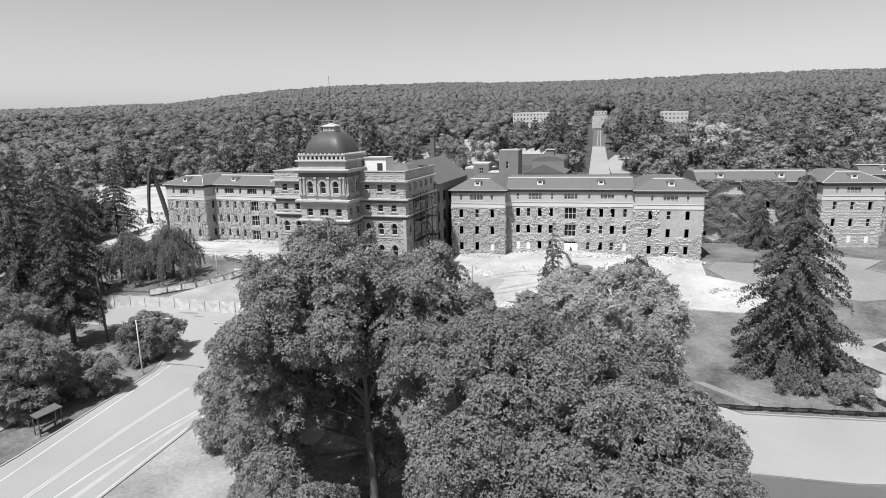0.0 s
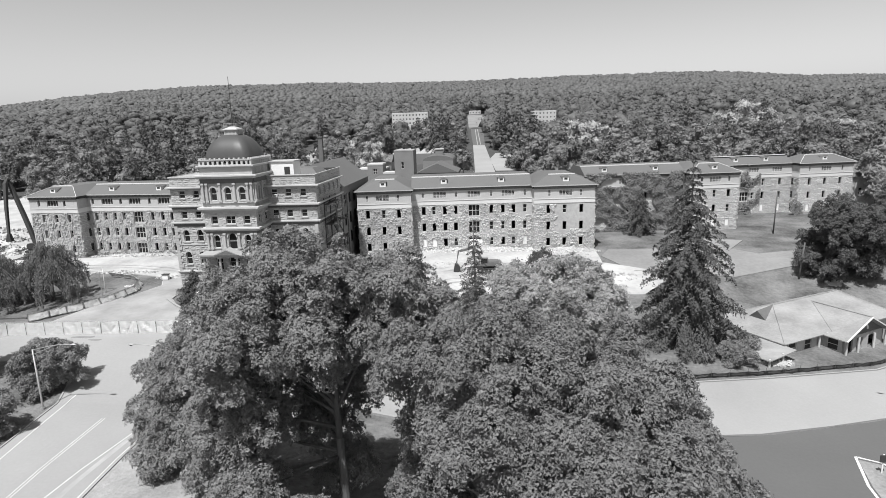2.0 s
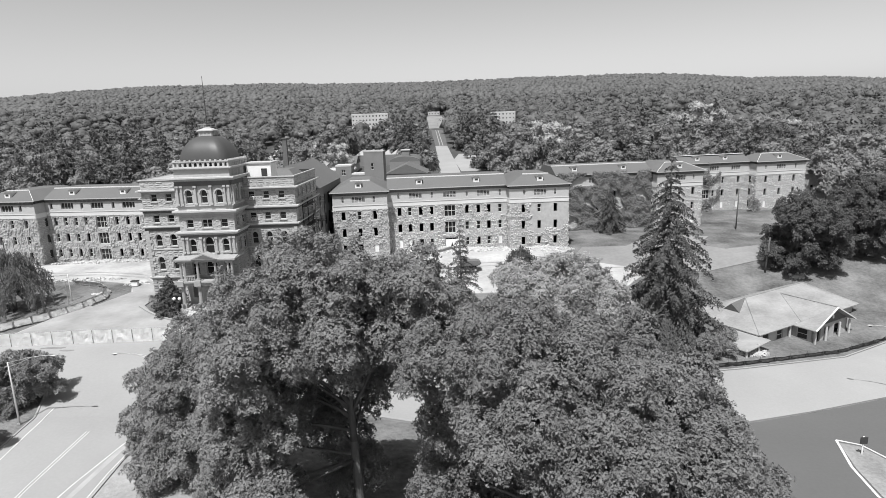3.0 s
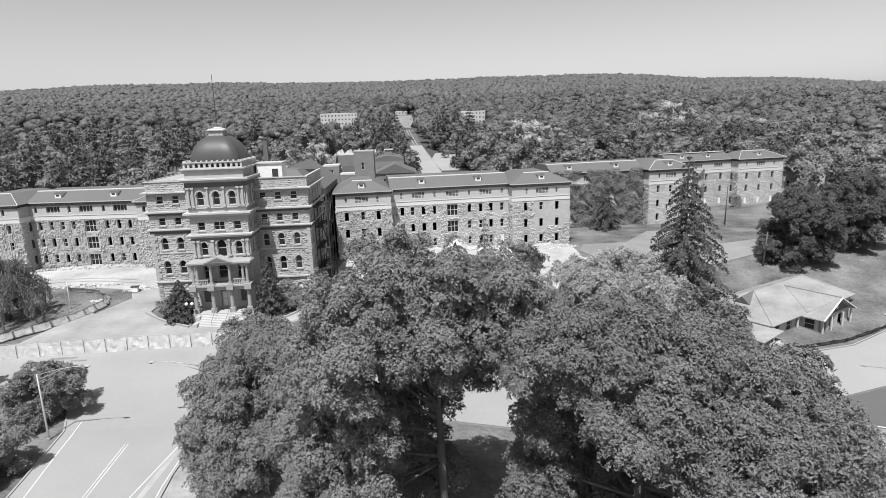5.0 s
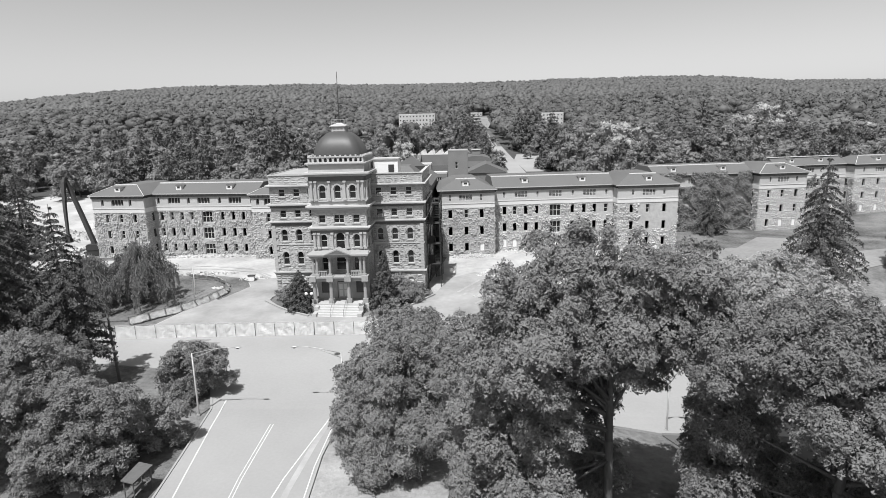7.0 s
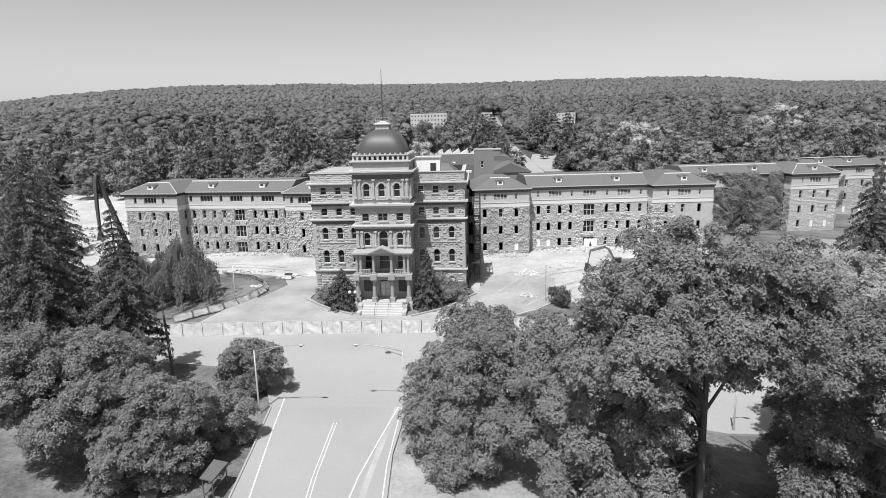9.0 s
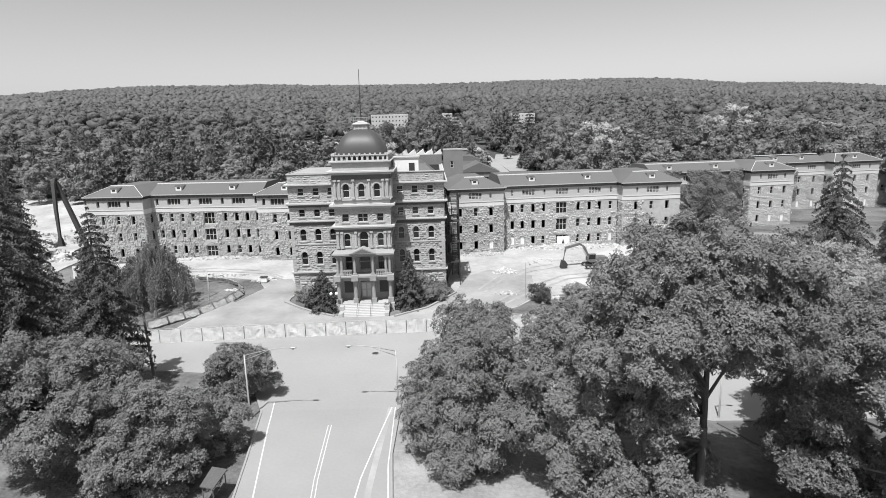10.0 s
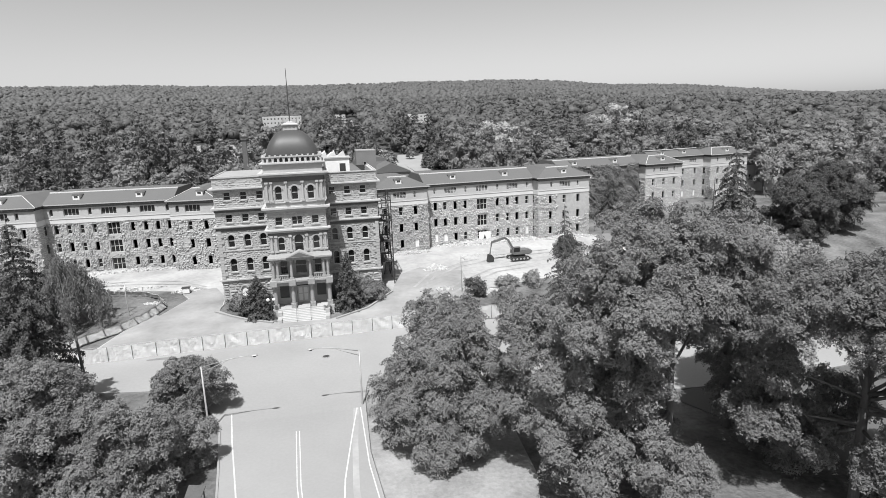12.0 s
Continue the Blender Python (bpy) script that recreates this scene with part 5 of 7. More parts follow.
broadleaf("sapling", on(-41.6, 54.0), 6.2, 2.6, "thin feathery sapling behind the street lamp", 51, clear=0.05, count=16, pad=0.4, cover=0.7)
broadleaf("catalpa_tree", on(0.6, 51.0), 20.4, 6.8, "pale flat-topped catalpa tree", 24, mat=LEAFPALE, count=88, clear=0.3, shape="flat", leaf=0.12, pad=0.8, cover=1.7)
broadleaf("maple_tree", on(-5.2, 47.6), 18.6, 4.0, "slender leafy maple behind the verge", 25, count=30, clear=0.35, shape="egg")
conifer("spruce_tree", on(24.2, 86.6), 28.2, 9.2, "big dark Norway spruce with drooping branches", 31, tiers=24, per=10, droop=0.42, hang=0.8, needle=0.23, density=1.1)
conifer("spruce_tree", on(-8.2, 84.5), 18.0, 4.4, "small thin spruce in the gravel yard", 32, tiers=20, per=8, density=0.8)
conifer("spruce_tree", on(31.0, 145.5), 11.5, 4.5, "dark spruce against the ivy-grown wall", 33, tiers=24, per=10)
weeper("weeping_tree", on(-87.6, 96.5), 13.6, 7.4, "weeping hemlock with hanging curtains of foliage", 33, mat=LEAF, strands=380)
weeper("weeping_tree", on(-94.6, 93.0), 11.2, 7.2, "weeping hemlock with hanging curtains of foliage", 34, mat=LEAF, strands=400)
weeper("weeping_tree", on(4.2, 112.0), 6.0, 3.6, "small weeping tree at the yard edge", 35, mat=LEAFDARK, strands=160)
broadleaf("round_bush", on(-62.6, 63.6), 6.2, 4.7, "rounded leafy bush beside the street lamp", 36, count=22, clear=0.03)
broadleaf("crab_apple_tree", on(-66.0, 46.6), 9.4, 6.3, "low spreading crab apple at the kerb", 37, count=34, clear=0.08)
broadleaf("crab_apple_tree", on(-61.8, 52.5), 5.5, 3.6, "low spreading crab apple at the kerb", 57, count=18, clear=0.08)
broadleaf("maple_tree", on(-74.0, 50.0), 13.5, 8.2, "dark maple with a split trunk on the lawn", 38, count=36, clear=0.3, fork_low=0.6, shift=(-1.0, -4.0), trunk_r=0.5)
conifer("spruce_tree", on(-78.4, 64.3), 24.0, 5.2, "tall ragged spruce with sparse branches", 39, tiers=24, per=9, bare=0.22, density=1.2, droop=0.3, taper=0.7, needle=0.19)
conifer("spruce_tree", on(-92.0, 68.0), 29.5, 9.4, "tall dark spruce standing on the lawn", 40, tiers=22, per=13, needle=0.22)
conifer("spruce_tree", on(-99.0, 80.0), 27.5, 9.0, "tall dark spruce standing on the lawn", 47, tiers=21, per=12, needle=0.22)
conifer("spruce_tree", on(-132.0, 127.0), 22.5, 6.5, "tall dark spruce at the edge of the dirt heap", 41, tiers=20, per=11, bare=0.16, needle=0.24, density=0.5)
conifer("spruce_tree", on(-122.0, 104.0), 24.0, 8.0, "tall dark spruce standing on the lawn", 48, tiers=20, per=12, needle=0.24, density=0.5)
broadleaf("maple_tree", on(-138.0, 116.0), 15.0, 7.0, "dark leafy tree beside the spruces", 49, count=20, clear=0.1, cover=1.3, leaf=0.2, pad=0.8, mat=LEAFDARK)
broadleaf("maple_tree", on(-112.0, 88.0), 14.0, 7.0, "dark leafy tree beside the spruces", 50, count=20, clear=0.1, cover=1.3, leaf=0.2, pad=0.8)
broadleaf("maple_tree", on(60.2, 111.8), 14.6, 8.2, "broad dark maple on the lawn", 42, mat=LEAFDARK, cover=1.3, leaf=0.16, pad=0.7, count=44, clear=0.03)
broadleaf("maple_tree", on(76.5, 118.5), 15.5, 8.4, "broad dark maple on the lawn", 43, mat=LEAFDARK, cover=1.3, leaf=0.16, pad=0.7, count=44, clear=0.03)
conifer("evergreen_shrub", on(-57.8, 92.9), 6.8, 3.6, "dense dark yew beside the entrance steps", 44, tiers=22, per=12, bare=0.02, droop=0.05)
conifer("evergreen_shrub", on(-43.2, 92.9), 9.8, 3.1, "tall dark cypress beside the entrance steps", 45, tiers=28, per=12, bare=0.02, droop=0.05)
broadleaf("round_bush", on(-21.2, 93.9), 3.2, 2.1, "small round clipped bush", 46, count=14, clear=0.02, mat=LEAFDARK)
for k, (x, y, h, r) in enumerate(((-61.5, 97.2, 2.0, 2.2), (-39.5, 95.6, 3.2, 2.4), (-37.6, 98.4, 2.4, 1.8), (-41.2, 97.8, 4.2, 2.2), (-54.9, 92.6, 1.2, 1.0), (-46.8, 91.0, 1.2, 1.0), (-14.0, 97.5, 2.2, 2.2), (-9.0, 98.6, 2.4, 2.4), (-18.5, 84.0, 4.0, 3.0), (29.5, 80.0, 3.0, 3.0), (32.0, 83.5, 2.5, 2.0), (24.5, 80.5, 2.2, 2.4))):
    broadleaf("shrub", on(x, y), h, r, "overgrown leafy shrub with loose twigs", 60 + k, count=12, clear=0.02, mat=LEAFPALE if k in (6, 7) else LEAF)



# woods behind the hospital: a few trees, copied
def grove():
    r = random.Random(3)
    hide = (0, -400, -60)
    kinds = []
    for k in range(4):
        kinds.append(broadleaf("broadleaf_tree", hide, 15.0, 6.0, "leafy broadleaf tree in the woods", 100 + k, cover=0.75, pad=1.25, count=20, clear=0.1, leaf=0.38, core=0.8, mat=(WOODLEAF, WOODDARK, WOODLEAF, WOODPALE)[k], group="woodland trees"))
    for k in range(3):
        kinds.append(conifer("pine_tree", hide, 20.0, 5.2, "dark pine tree in the woods", 110 + k, mat=PINE, tiers=13, per=7, needle=0.75, density=0.22, droop=0.08, taper=0.6, group="woodland trees"))
    spots = []

    def put(k, x, y, s):
        spots.append((k, x, y, s))

    def clear(x, y):
        if -22 < x + (y - 262) * 0.055 < 6 and y > 200:
            return False
        if -60 < x < -14 and 120 < y < 252:
            return False
        if -96 < x < -50 and 196 < y < 262 and r.random() < 0.85:
            return False
        if -58 < x < -32 and 250 < y < 304:
            return False
        if -112 < x < -62 and 222 < y < 345 and r.random() < 0.9:
            return False
        if -8 < x < 24 and 258 < y < 322:
            return False
        if x < -110 and y < 205 and x > -236 and y > 128:
            return False
        return True

    for n, x0, x1, y0, y1, conif, gap in ((150, -250, -64, 172, 335, 0.36, 7.0), (140, -60, 150, 205, 335, 0.12, 8.0), (50, 100, 210, 150, 240, 0.12, 9.0), (60, -240, -136, 76, 134, 0.45, 7.5)):
        tries = made = 0
        while made < n and tries < n * 14:
            tries += 1
            x, y = r.uniform(x0, x1), r.uniform(y0, y1)
            if not clear(x, y) or any(math.hypot(x - a, y - b) < gap for _, a, b, _ in spots):
                continue
            k = r.choice((4, 5, 6)) if r.random() < conif else r.choice((0, 1, 2, 0, 0, 2, 2))
            put(k, x, y, r.uniform(0.8, 1.3))
            made += 1
    for k, x, y, s in ((3, 33.5, 258, 1.5), (3, 39.5, 263, 1.3), (3, 28, 262, 1.2), (3, 60, 280, 0.8), (3, 123, 318, 1.6), (3, 133, 318, 1.5), (3, 114, 320, 1.25), (3, 162, 300, 1.15), (3, 155, 302, 1.0), (4, 15, 262, 1.0), (5, 6, 268, 1.0), (6, 10, 270, 1.05), (4, -31, 290, 1.1), (5, -27, 292, 1.15), (6, -35, 294, 1.0), (1, 6, 290, 0.4), (0, 0, 303, 0.45), (2, 13, 296, 0.5), (0, 4, 316, 0.6), (4, 11, 266, 0.75), (3, -58, 262, 1.0), (3, -40, 330, 1.1), (0, -18, 246, 0.8), (4, -29, 318, 1.1), (5, -37, 322, 1.15), (6, -45, 318, 1.05), (4, -33, 330, 1.1), (5, -24, 334, 1.0), (6, -40, 338, 1.1)):
        put(k, x, y, s)
    for k, x, y, s in ((1, -74, 326, 1.35), (1, 8, 262, 0.9), (4, 11, 262, 0.85), (5, 14, 270, 0.8), (4, 2, 330, 1.2), (5, 9, 338, 1.2), (6, -1, 345, 1.2), (4, 16, 332, 1.1), (1, 2, 270, 0.35), (0, -62, 300, 0.8), (2, -66, 250, 0.9), (0, -78, 250, 1.0), (1, -92, 256, 1.1)):
        put(k, x, y, s)
    for k, x, y, s in spots:
        m = pose(x, y, gz(x, y) - 0.2, 0, 0, r.uniform(0, 360)) @ Matrix.Diagonal((s, s, s * r.uniform(0.9, 1.1), 1))
        ob = copy_thing(kinds[k], Matrix())
        ob.matrix_basis = m
    for t in kinds:
        for o in (*t.children_recursive, t):
            bpy.data.objects.remove(o)


grove()


def far_woods():
    """The wooded hillside: many uneven crowns in one mesh."""
    rn = np.random.RandomState(5)
    for name, r0, r1, space, tufts, (bv, bf) in (("near_wood", 330, 720, 7.4, 42, SMALL), ("far_wood", 720, 1650, 8.2, 0, CAP)):
        n = int(math.radians(116) * (r1 ** 2 - r0 ** 2) / 2 / space ** 2)
        rad = np.sqrt(rn.uniform(r0 ** 2, r1 ** 2, n))
        az = np.radians(rn.uniform(-62, 54, n))
        x, y = -25 + rad * np.sin(az), rad * np.cos(az)
        keep = ~((np.abs(x + 8 + (y - 262) * 0.065) < 9) & (y < 480))
        for a, b, c, d in CLEARINGS:
            keep &= ~((x > a) & (x < b) & (y > c) & (y < d))
        x, y = x[keep], y[keep]
        z = ground_z(x, y)
        n = len(x)
        w = (0.5 + (0.9 if tufts else 0.45) * rn.uniform(0, 1, n) ** 2.0) * space * 0.74
        h = rn.uniform(7, 13, n) + 2.0 * np.sin(x * 0.021 + 1.0) * np.sin(y * 0.017)
        jit = rn.uniform(0.72, 1.24, (n, len(bv), 1))
        w = w * 1.05 if tufts else w
        mid = np.stack([x, y, z + h * 0.68], 1)
        size = np.stack([w, w, w * rn.uniform(0.6, 0.85, n)], 1)
        v = bv[None] * jit * size[:, None] * (0.84 if tufts else 0.95) + mid[:, None]
        f = bf[None] + (np.arange(n) * len(bv))[:, None, None]
        tagged(new(name, raw(name, v.reshape(-1, 3), f.reshape(-1, 3), FARLEAF, True)), "dense summer woodland on the hillside", "woods", kind="stuff")
        if tufts:
            d = unit(rn.normal(size=(n * tufts, 3)) + np.array([0, -0.25, 0.45]))
            c = np.repeat(mid, tufts, 0) + d * np.repeat(size, tufts, 0) * rn.uniform(0.9, 1.08, (n * tufts, 1))
            nn = unit(d + rn.normal(0, 0.26, d.shape) + np.array([0, 0, 0.1]))
            s = np.repeat(w, tufts) * rn.uniform(0.09, 0.2, n * tufts)
            tagged(new(name + "_leaves", leaf_mesh(name, c, nn, s, FARLEAF, rn)), "leaf tufts of the hillside woodland", "woods", kind="stuff")


CLEARINGS = ((-90, -54, 425, 500), (-32, -9, 466, 598), (22, 48, 425, 500), (-124, -84, 320, 418))
far_woods()


# ---- street furniture ----
def street_lamp(at, tip, top, label):
    """A steel pole with a long two-bar arm over the road."""
    lamp = thing("street_lamp", at, label, "street lamp", "street lamps")
    x, y, z = at
    bm = bmesh.new()
    tube(bm, [(x, y, z - 0.3), (x, y, z + 0.5), (x, y, top)], (0.14, 0.11, 0.075), 10)
    part("pole", bm, STEEL, lamp, smooth=True)
    bm = bmesh.new()
    box(bm, x - 0.2, x + 0.2, y - 0.2, y + 0.2, z - 0.1, z + 0.12)
    part("base_plate", bm, STEEL, lamp)
    tx, ty, tz = tip
    for dz, e in ((0.0, 1.0), (-0.55, 0.72)):
        bm = bmesh.new()
        pts = [(x, y, top - 0.1 + dz), (x + (tx - x) * 0.45 * e, y + (ty - y) * 0.45 * e, top + (tz - top) * 0.62 * e + dz * 0.6), (x + (tx - x) * 0.8 * e, y + (ty - y) * 0.8 * e, tz + dz * (1 - e) - 0.02 * e), (x + (tx - x) * e, y + (ty - y) * e, tz - (1 - e) * 0.25)]
        tube(bm, pts, (0.05, 0.045, 0.04, 0.035), 6)
        part("arm", bm, STEEL, lamp, smooth=True)
    d = Vector((tx - x, ty - y, 0)).normalized()
    bm = bmesh.new()
    tube(bm, [Vector(tip) - d * 0.1, Vector(tip) + d * 0.15, Vector(tip) + d * 0.5, Vector(tip) + d * 0.75], (0.06, 0.15, 0.17, 0.07), 8)
    bmesh.ops.scale(bm, vec=(1, 1, 0.6), verts=bm.verts, space=Matrix.Translation(-Vector(tip)))
    head = part("lamp_head", bm, STEEL, lamp, smooth=True)
    bm = bmesh.new()
    c = Vector(tip) + d * 0.35
    box(bm, c.x - 0.13, c.x + 0.13, c.y - 0.1, c.y + 0.1, c.z - 0.16, c.z - 0.09)
    part("lens", bm, GLASS, head)
    return lamp


street_lamp((-60.3, 58.7, -1.43), (-55.1, 58.4, 6.95), 6.2, "steel street lamp with a long curved arm beside the bush")
street_lamp((-43.6, 60.6, -1.43), (-48.6, 60.4, 6.2), 5.4, "steel street lamp with a long arm over the junction")
street_lamp((-7.2, 57.4, gz(-7.2, 57.4)), (-5.9, 57.2, 4.3), 3.4, "steel street lamp between the maple and the oak")
street_lamp((-79.7, 100.3, gz(-79.7, 100.3)), (-82.3, 100.4, 6.0), 6.3, "thin steel lamp post behind the sagging netting")
street_lamp((49.0, 67.5, gz(49, 67.5)), (44.0, 68.5, 4.0), 2.6, "steel street lamp beside the car park entrance")


def wood_pole(at, top, label, bar=False, r=0.17):
    pole = thing("utility_pole", at, label, "utility pole", "utility poles")
    bm = bmesh.new()
    tube(bm, [(at[0], at[1], at[2] - 0.5), ((at[0] + top[0]) / 2, (at[1] + top[1]) / 2, (at[2] + top[2]) / 2), top], (r * 1.15, r, r * 0.75), 9)
    part("pole", bm, WOOD, pole, smooth=True)
    if bar:
        bm = bmesh.new()
        box(bm, top[0] - 0.9, top[0] + 0.9, top[1] - 0.06, top[1] + 0.06, top[2] - 0.6, top[2] - 0.48)
        part("crossarm", bm, WOOD, pole)
    return pole


wood_pole((-74.6, 66.9, -1.1), (-74.9, 66.7, 9.8), "weathered brown wooden pole without wires")
wood_pole((8.7, 73.6, gz(8.7, 73.6)), (8.9, 73.6, 8.0), "weathered wooden pole by the kerb")
wood_pole((52.4, 110.6, gz(52.4, 110.6)), (53.0, 110.8, 7.0), "leaning wooden pole beside the dark maple")
wood_pole((62.4, 144.3, 2.4), (62.6, 144.3, 12.6), "tall thin wooden pole on the lawn", r=0.15)


def thin_pole(at, h, label, bracket):
    p = thing("light_pole", at, label, "pole", "light poles")
    x, y, z = at
    bm = bmesh.new()
    tube(bm, [(x, y, z - 0.2), (x, y, z + h)], (0.08, 0.05), 7)
    part("pole", bm, STEEL, p)
    bm = bmesh.new()
    tube(bm, [(x, y, z + h - 0.15), (x + bracket * 0.5, y, z + h + 0.05), (x + bracket, y, z + h - 0.25)], (0.035, 0.03, 0.03), 5)
    part("bracket", bm, STEEL, p)
    bm = bmesh.new()
    tube(bm, [(x + bracket, y, z + h - 0.5), (x + bracket, y, z + h - 0.32), (x + bracket, y, z + h - 0.22)], (0.1, 0.16, 0.03), 8)
    part("lamp_head", bm, STEEL, p)


thin_pole((-23.2, 95.2, gz(-23.2, 95.2)), 6.4, "thin pale pole with a small lamp bracket in the yard", 0.7)
thin_pole((-79.0, 98.2, gz(-79, 98.2)), 4.6, "thin pale pole with a bracket on the lawn", -1.7)

globe = thing("lamp_post", (-55.6, 90.6, 0.4), "black lamp post with two white globes by the steps", "lamp post")
bm = bmesh.new()
tube(bm, [(-55.6, 90.6, 0.3), (-55.6, 90.6, 0.8), (-55.6, 90.6, 3.5)], (0.16, 0.09, 0.06), 8)
tube(bm, [(-56.05, 90.6, 3.6), (-55.9, 90.6, 3.35), (-55.3, 90.6, 3.35), (-55.15, 90.6, 3.6)], (0.04, 0.04, 0.04, 0.04), 6)
part("post", bm, IRON, globe)
for x in (-56.05, -55.15):
    bm = bmesh.new()
    bmesh.ops.create_uvsphere(bm, u_segments=14, v_segments=9, radius=0.27, matrix=Matrix.Translation((x, 90.6, 3.85)))
    part("globe", bm, WHITE, globe, "white glass globe", smooth=True)


# ---- site fence, netting ----
def sheet(pts, z_lo, z_hi, seed, wrinkle, mat_rows=7, cols=14, belly=0.0):
    """A wrinkled hanging sheet between two posts: pts are its two ends."""
    bm = bmesh.new()
    (x0, y0), (x1, y1) = pts
    d = Vector((x1 - x0, y1 - y0, 0)).normalized()
    n = Vector((d.y, -d.x, 0))
    grid = []
    for j in range(mat_rows + 1):
        row = []
        for i in range(cols + 1):
            u, v = i / cols, j / mat_rows
            w = noise.noise((u * 3.0 + seed * 7.1, v * 2.2 + u * 1.7, seed * 1.3)) * wrinkle + noise.noise((u * 5 + seed, v * 4 - u * 3, 3.0)) * wrinkle * 0.4
            w *= math.sin(math.pi * min(1, max(0, u))) * 0.7 + 0.3
            sag = 0.10 * math.sin(math.pi * u) * v
            w += belly * (1 - v) ** 1.5
            x, y = x0 + (x1 - x0) * u + n.x * w, y0 + (y1 - y0) * u + n.y * w
            lo, hi = gz(x, y) + z_lo, gz(x, y) + z_hi
            row.append(bm.verts.new((x, y, lo + (hi - lo) * v - sag)))
        grid.append(row)
    for a, b in zip(grid, grid[1:]):
        for i in range(cols):
            bm.faces.new((a[i], a[i + 1], b[i + 1], b[i]))
    g = bmesh.ops.solidify(bm, geom=bm.faces[:], thickness=0.015)
    return bm


def run(pts, step):
    out = []
    for (x0, y0), (x1, y1) in zip(pts, pts[1:]):
        k = max(1, round(math.hypot(x1 - x0, y1 - y0) / step))
        out += [(x0 + (x1 - x0) * i / k, y0 + (y1 - y0) * i / k) for i in range(k)]
    return out + [pts[-1]]


fence = thing("site_fence", (-54, 81.4, 0), "white sheeted construction fence on steel posts", "fence")
spots = run([(-88.0, 78.2), (-83.0, 80.4), (-67.6, 81.1), (-43.4, 81.6), (-25.4, 82.5), (-17.5, 83.0)], 3.2)
for k, (a, b) in enumerate(zip(spots, spots[1:])):
    part("sheet", sheet((a, b), 0.05, 2.1, k + 1, 0.15, belly=0.15), SHEET, fence)
for k, (x, y) in enumerate(spots):
    bm = bmesh.new()
    z = gz(x, y)
    tube(bm, [(x, y - 0.16, z - 0.2), (x, y - 0.16, z + 2.12)], (0.032, 0.032), 6)
    part("post", bm, IRON, fence)
for a, b in zip(spots, spots[1:]):
    bm = bmesh.new()
    tube(bm, [(a[0], a[1] + 0.06, gz(*a) + 2.16), (b[0], b[1] + 0.06, gz(*b) + 2.16)], (0.03, 0.03), 5)
    part("rail", bm, STEEL, fence)

NET = material("grey_netting", 0.62, vary=0.1, fine=3.0, coarse=0.4, bump=0.05)
net = thing("silt_fence", (-79, 95, 0.5), "sagging grey netting on stakes round the lawn", "fence")
spots = run([(-84.6, 86.4), (-82.3, 88.6), (-78.6, 92.2), (-75.8, 97.0), (-74.6, 101.5), (-76.2, 105.6), (-79.5, 108.5), (-86, 110.5)], 2.4)
for k, (a, b) in enumerate(zip(spots, spots[1:])):
    part("netting", sheet((a, b), 0.02, 1.15, k + 40, 0.3, 6, 12, belly=0.8), NET, net, smooth=True)
for x, y in spots:
    bm = bmesh.new()
    tube(bm, [(x, y, gz(x, y) - 0.2), (x + 0.08, y, gz(x, y) + 1.3)], (0.022, 0.03), 5)
    part("stake", bm, STEEL, net)
kerb_fence = thing("silt_fence", (33, 77, -4.6), "low dark silt fence along the street", "fence")
DARKNET = material("dark_netting", 0.15, vary=0.15, fine=3.0, coarse=0.4, bump=0.3)
spots = run([(9.5, 71.6), (15, 72.0), (24, 74.4), (32, 76.3), (40, 78.8), (49, 81.6), (60, 87.2), (72, 94)], 3.2)
for k, (a, b) in enumerate(zip(spots, spots[1:])):
    part("netting", sheet((a, b), 0.0, 0.6, k + 70, 0.2, 3, 6), DARKNET, kerb_fence, smooth=True)
for x, y in spots:
    bm = bmesh.new()
    tube(bm, [(x, y, gz(x, y) - 0.2), (x + 0.05, y, gz(x, y) + 1.0)], (0.03, 0.025), 5)
    part("stake", bm, WOOD, kerb_fence)

sign = thing("sign_box", (-72.0, 108.2, gz(-72, 108.2)), "small white box standing at the edge of the lawn", "box")
bm = bmesh.new()
z = gz(-72, 108.2)
box(bm, -72.6, -71.4, 107.9, 108.7, z + 0.1, z + 1.1)
bmesh.ops.bevel(bm, geom=bm.edges[:], offset=0.05, segments=1, affect="EDGES")
part("body", bm, WHITE, sign)
bm = bmesh.new()
box(bm, -72.72, -71.28, 107.8, 108.8, z + 1.1, z + 1.2)
box(bm, -72.68, -71.32, 107.84, 108.76, z - 0.1, z + 0.1)
part("trim", bm, IRON, sign)

shelter = thing("bench_shelter", (-58.8, 43.5, gz(-58.8, 43.5)), "low shelter roof over a bench by the kerb, tree shade in its dark colour", "shelter")
bm = bmesh.new()
foot = [(-59.5, 42.1), (-58.3, 41.9), (-58.1, 44.9), (-59.5, 45.1)]
frustum(bm, [(x, y, 0.8 - (x + 59.5) * 0.12) for x, y in foot], [(x, y, 0.9 - (x + 59.5) * 0.12) for x, y in foot])
# Dark wood tone carries the shade of the trees over this roof.
part("roof", bm, WOOD, shelter)
for x, y in ((-59.35, 42.25), (-58.42, 42.1), (-58.3, 44.75), (-59.35, 44.9)):
    bm = bmesh.new()
    tube(bm, [(x, y, gz(x, y) - 0.2), (x, y, 0.82 - (x + 59.5) * 0.12)], (0.06, 0.06), 6)
    part("post", bm, WOOD, shelter)
bm = bmesh.new()
z = gz(-59.0, 43.5) + 0.45
box(bm, -59.3, -58.85, 42.35, 44.75, z, z + 0.07)
part("seat", bm, WOOD, shelter)
for y in (42.7, 44.4):
    bm = bmesh.new()
    box(bm, -59.2, -58.95, y, y + 0.08, z - 0.7, z)
    part("seat_leg", bm, WOOD, shelter)


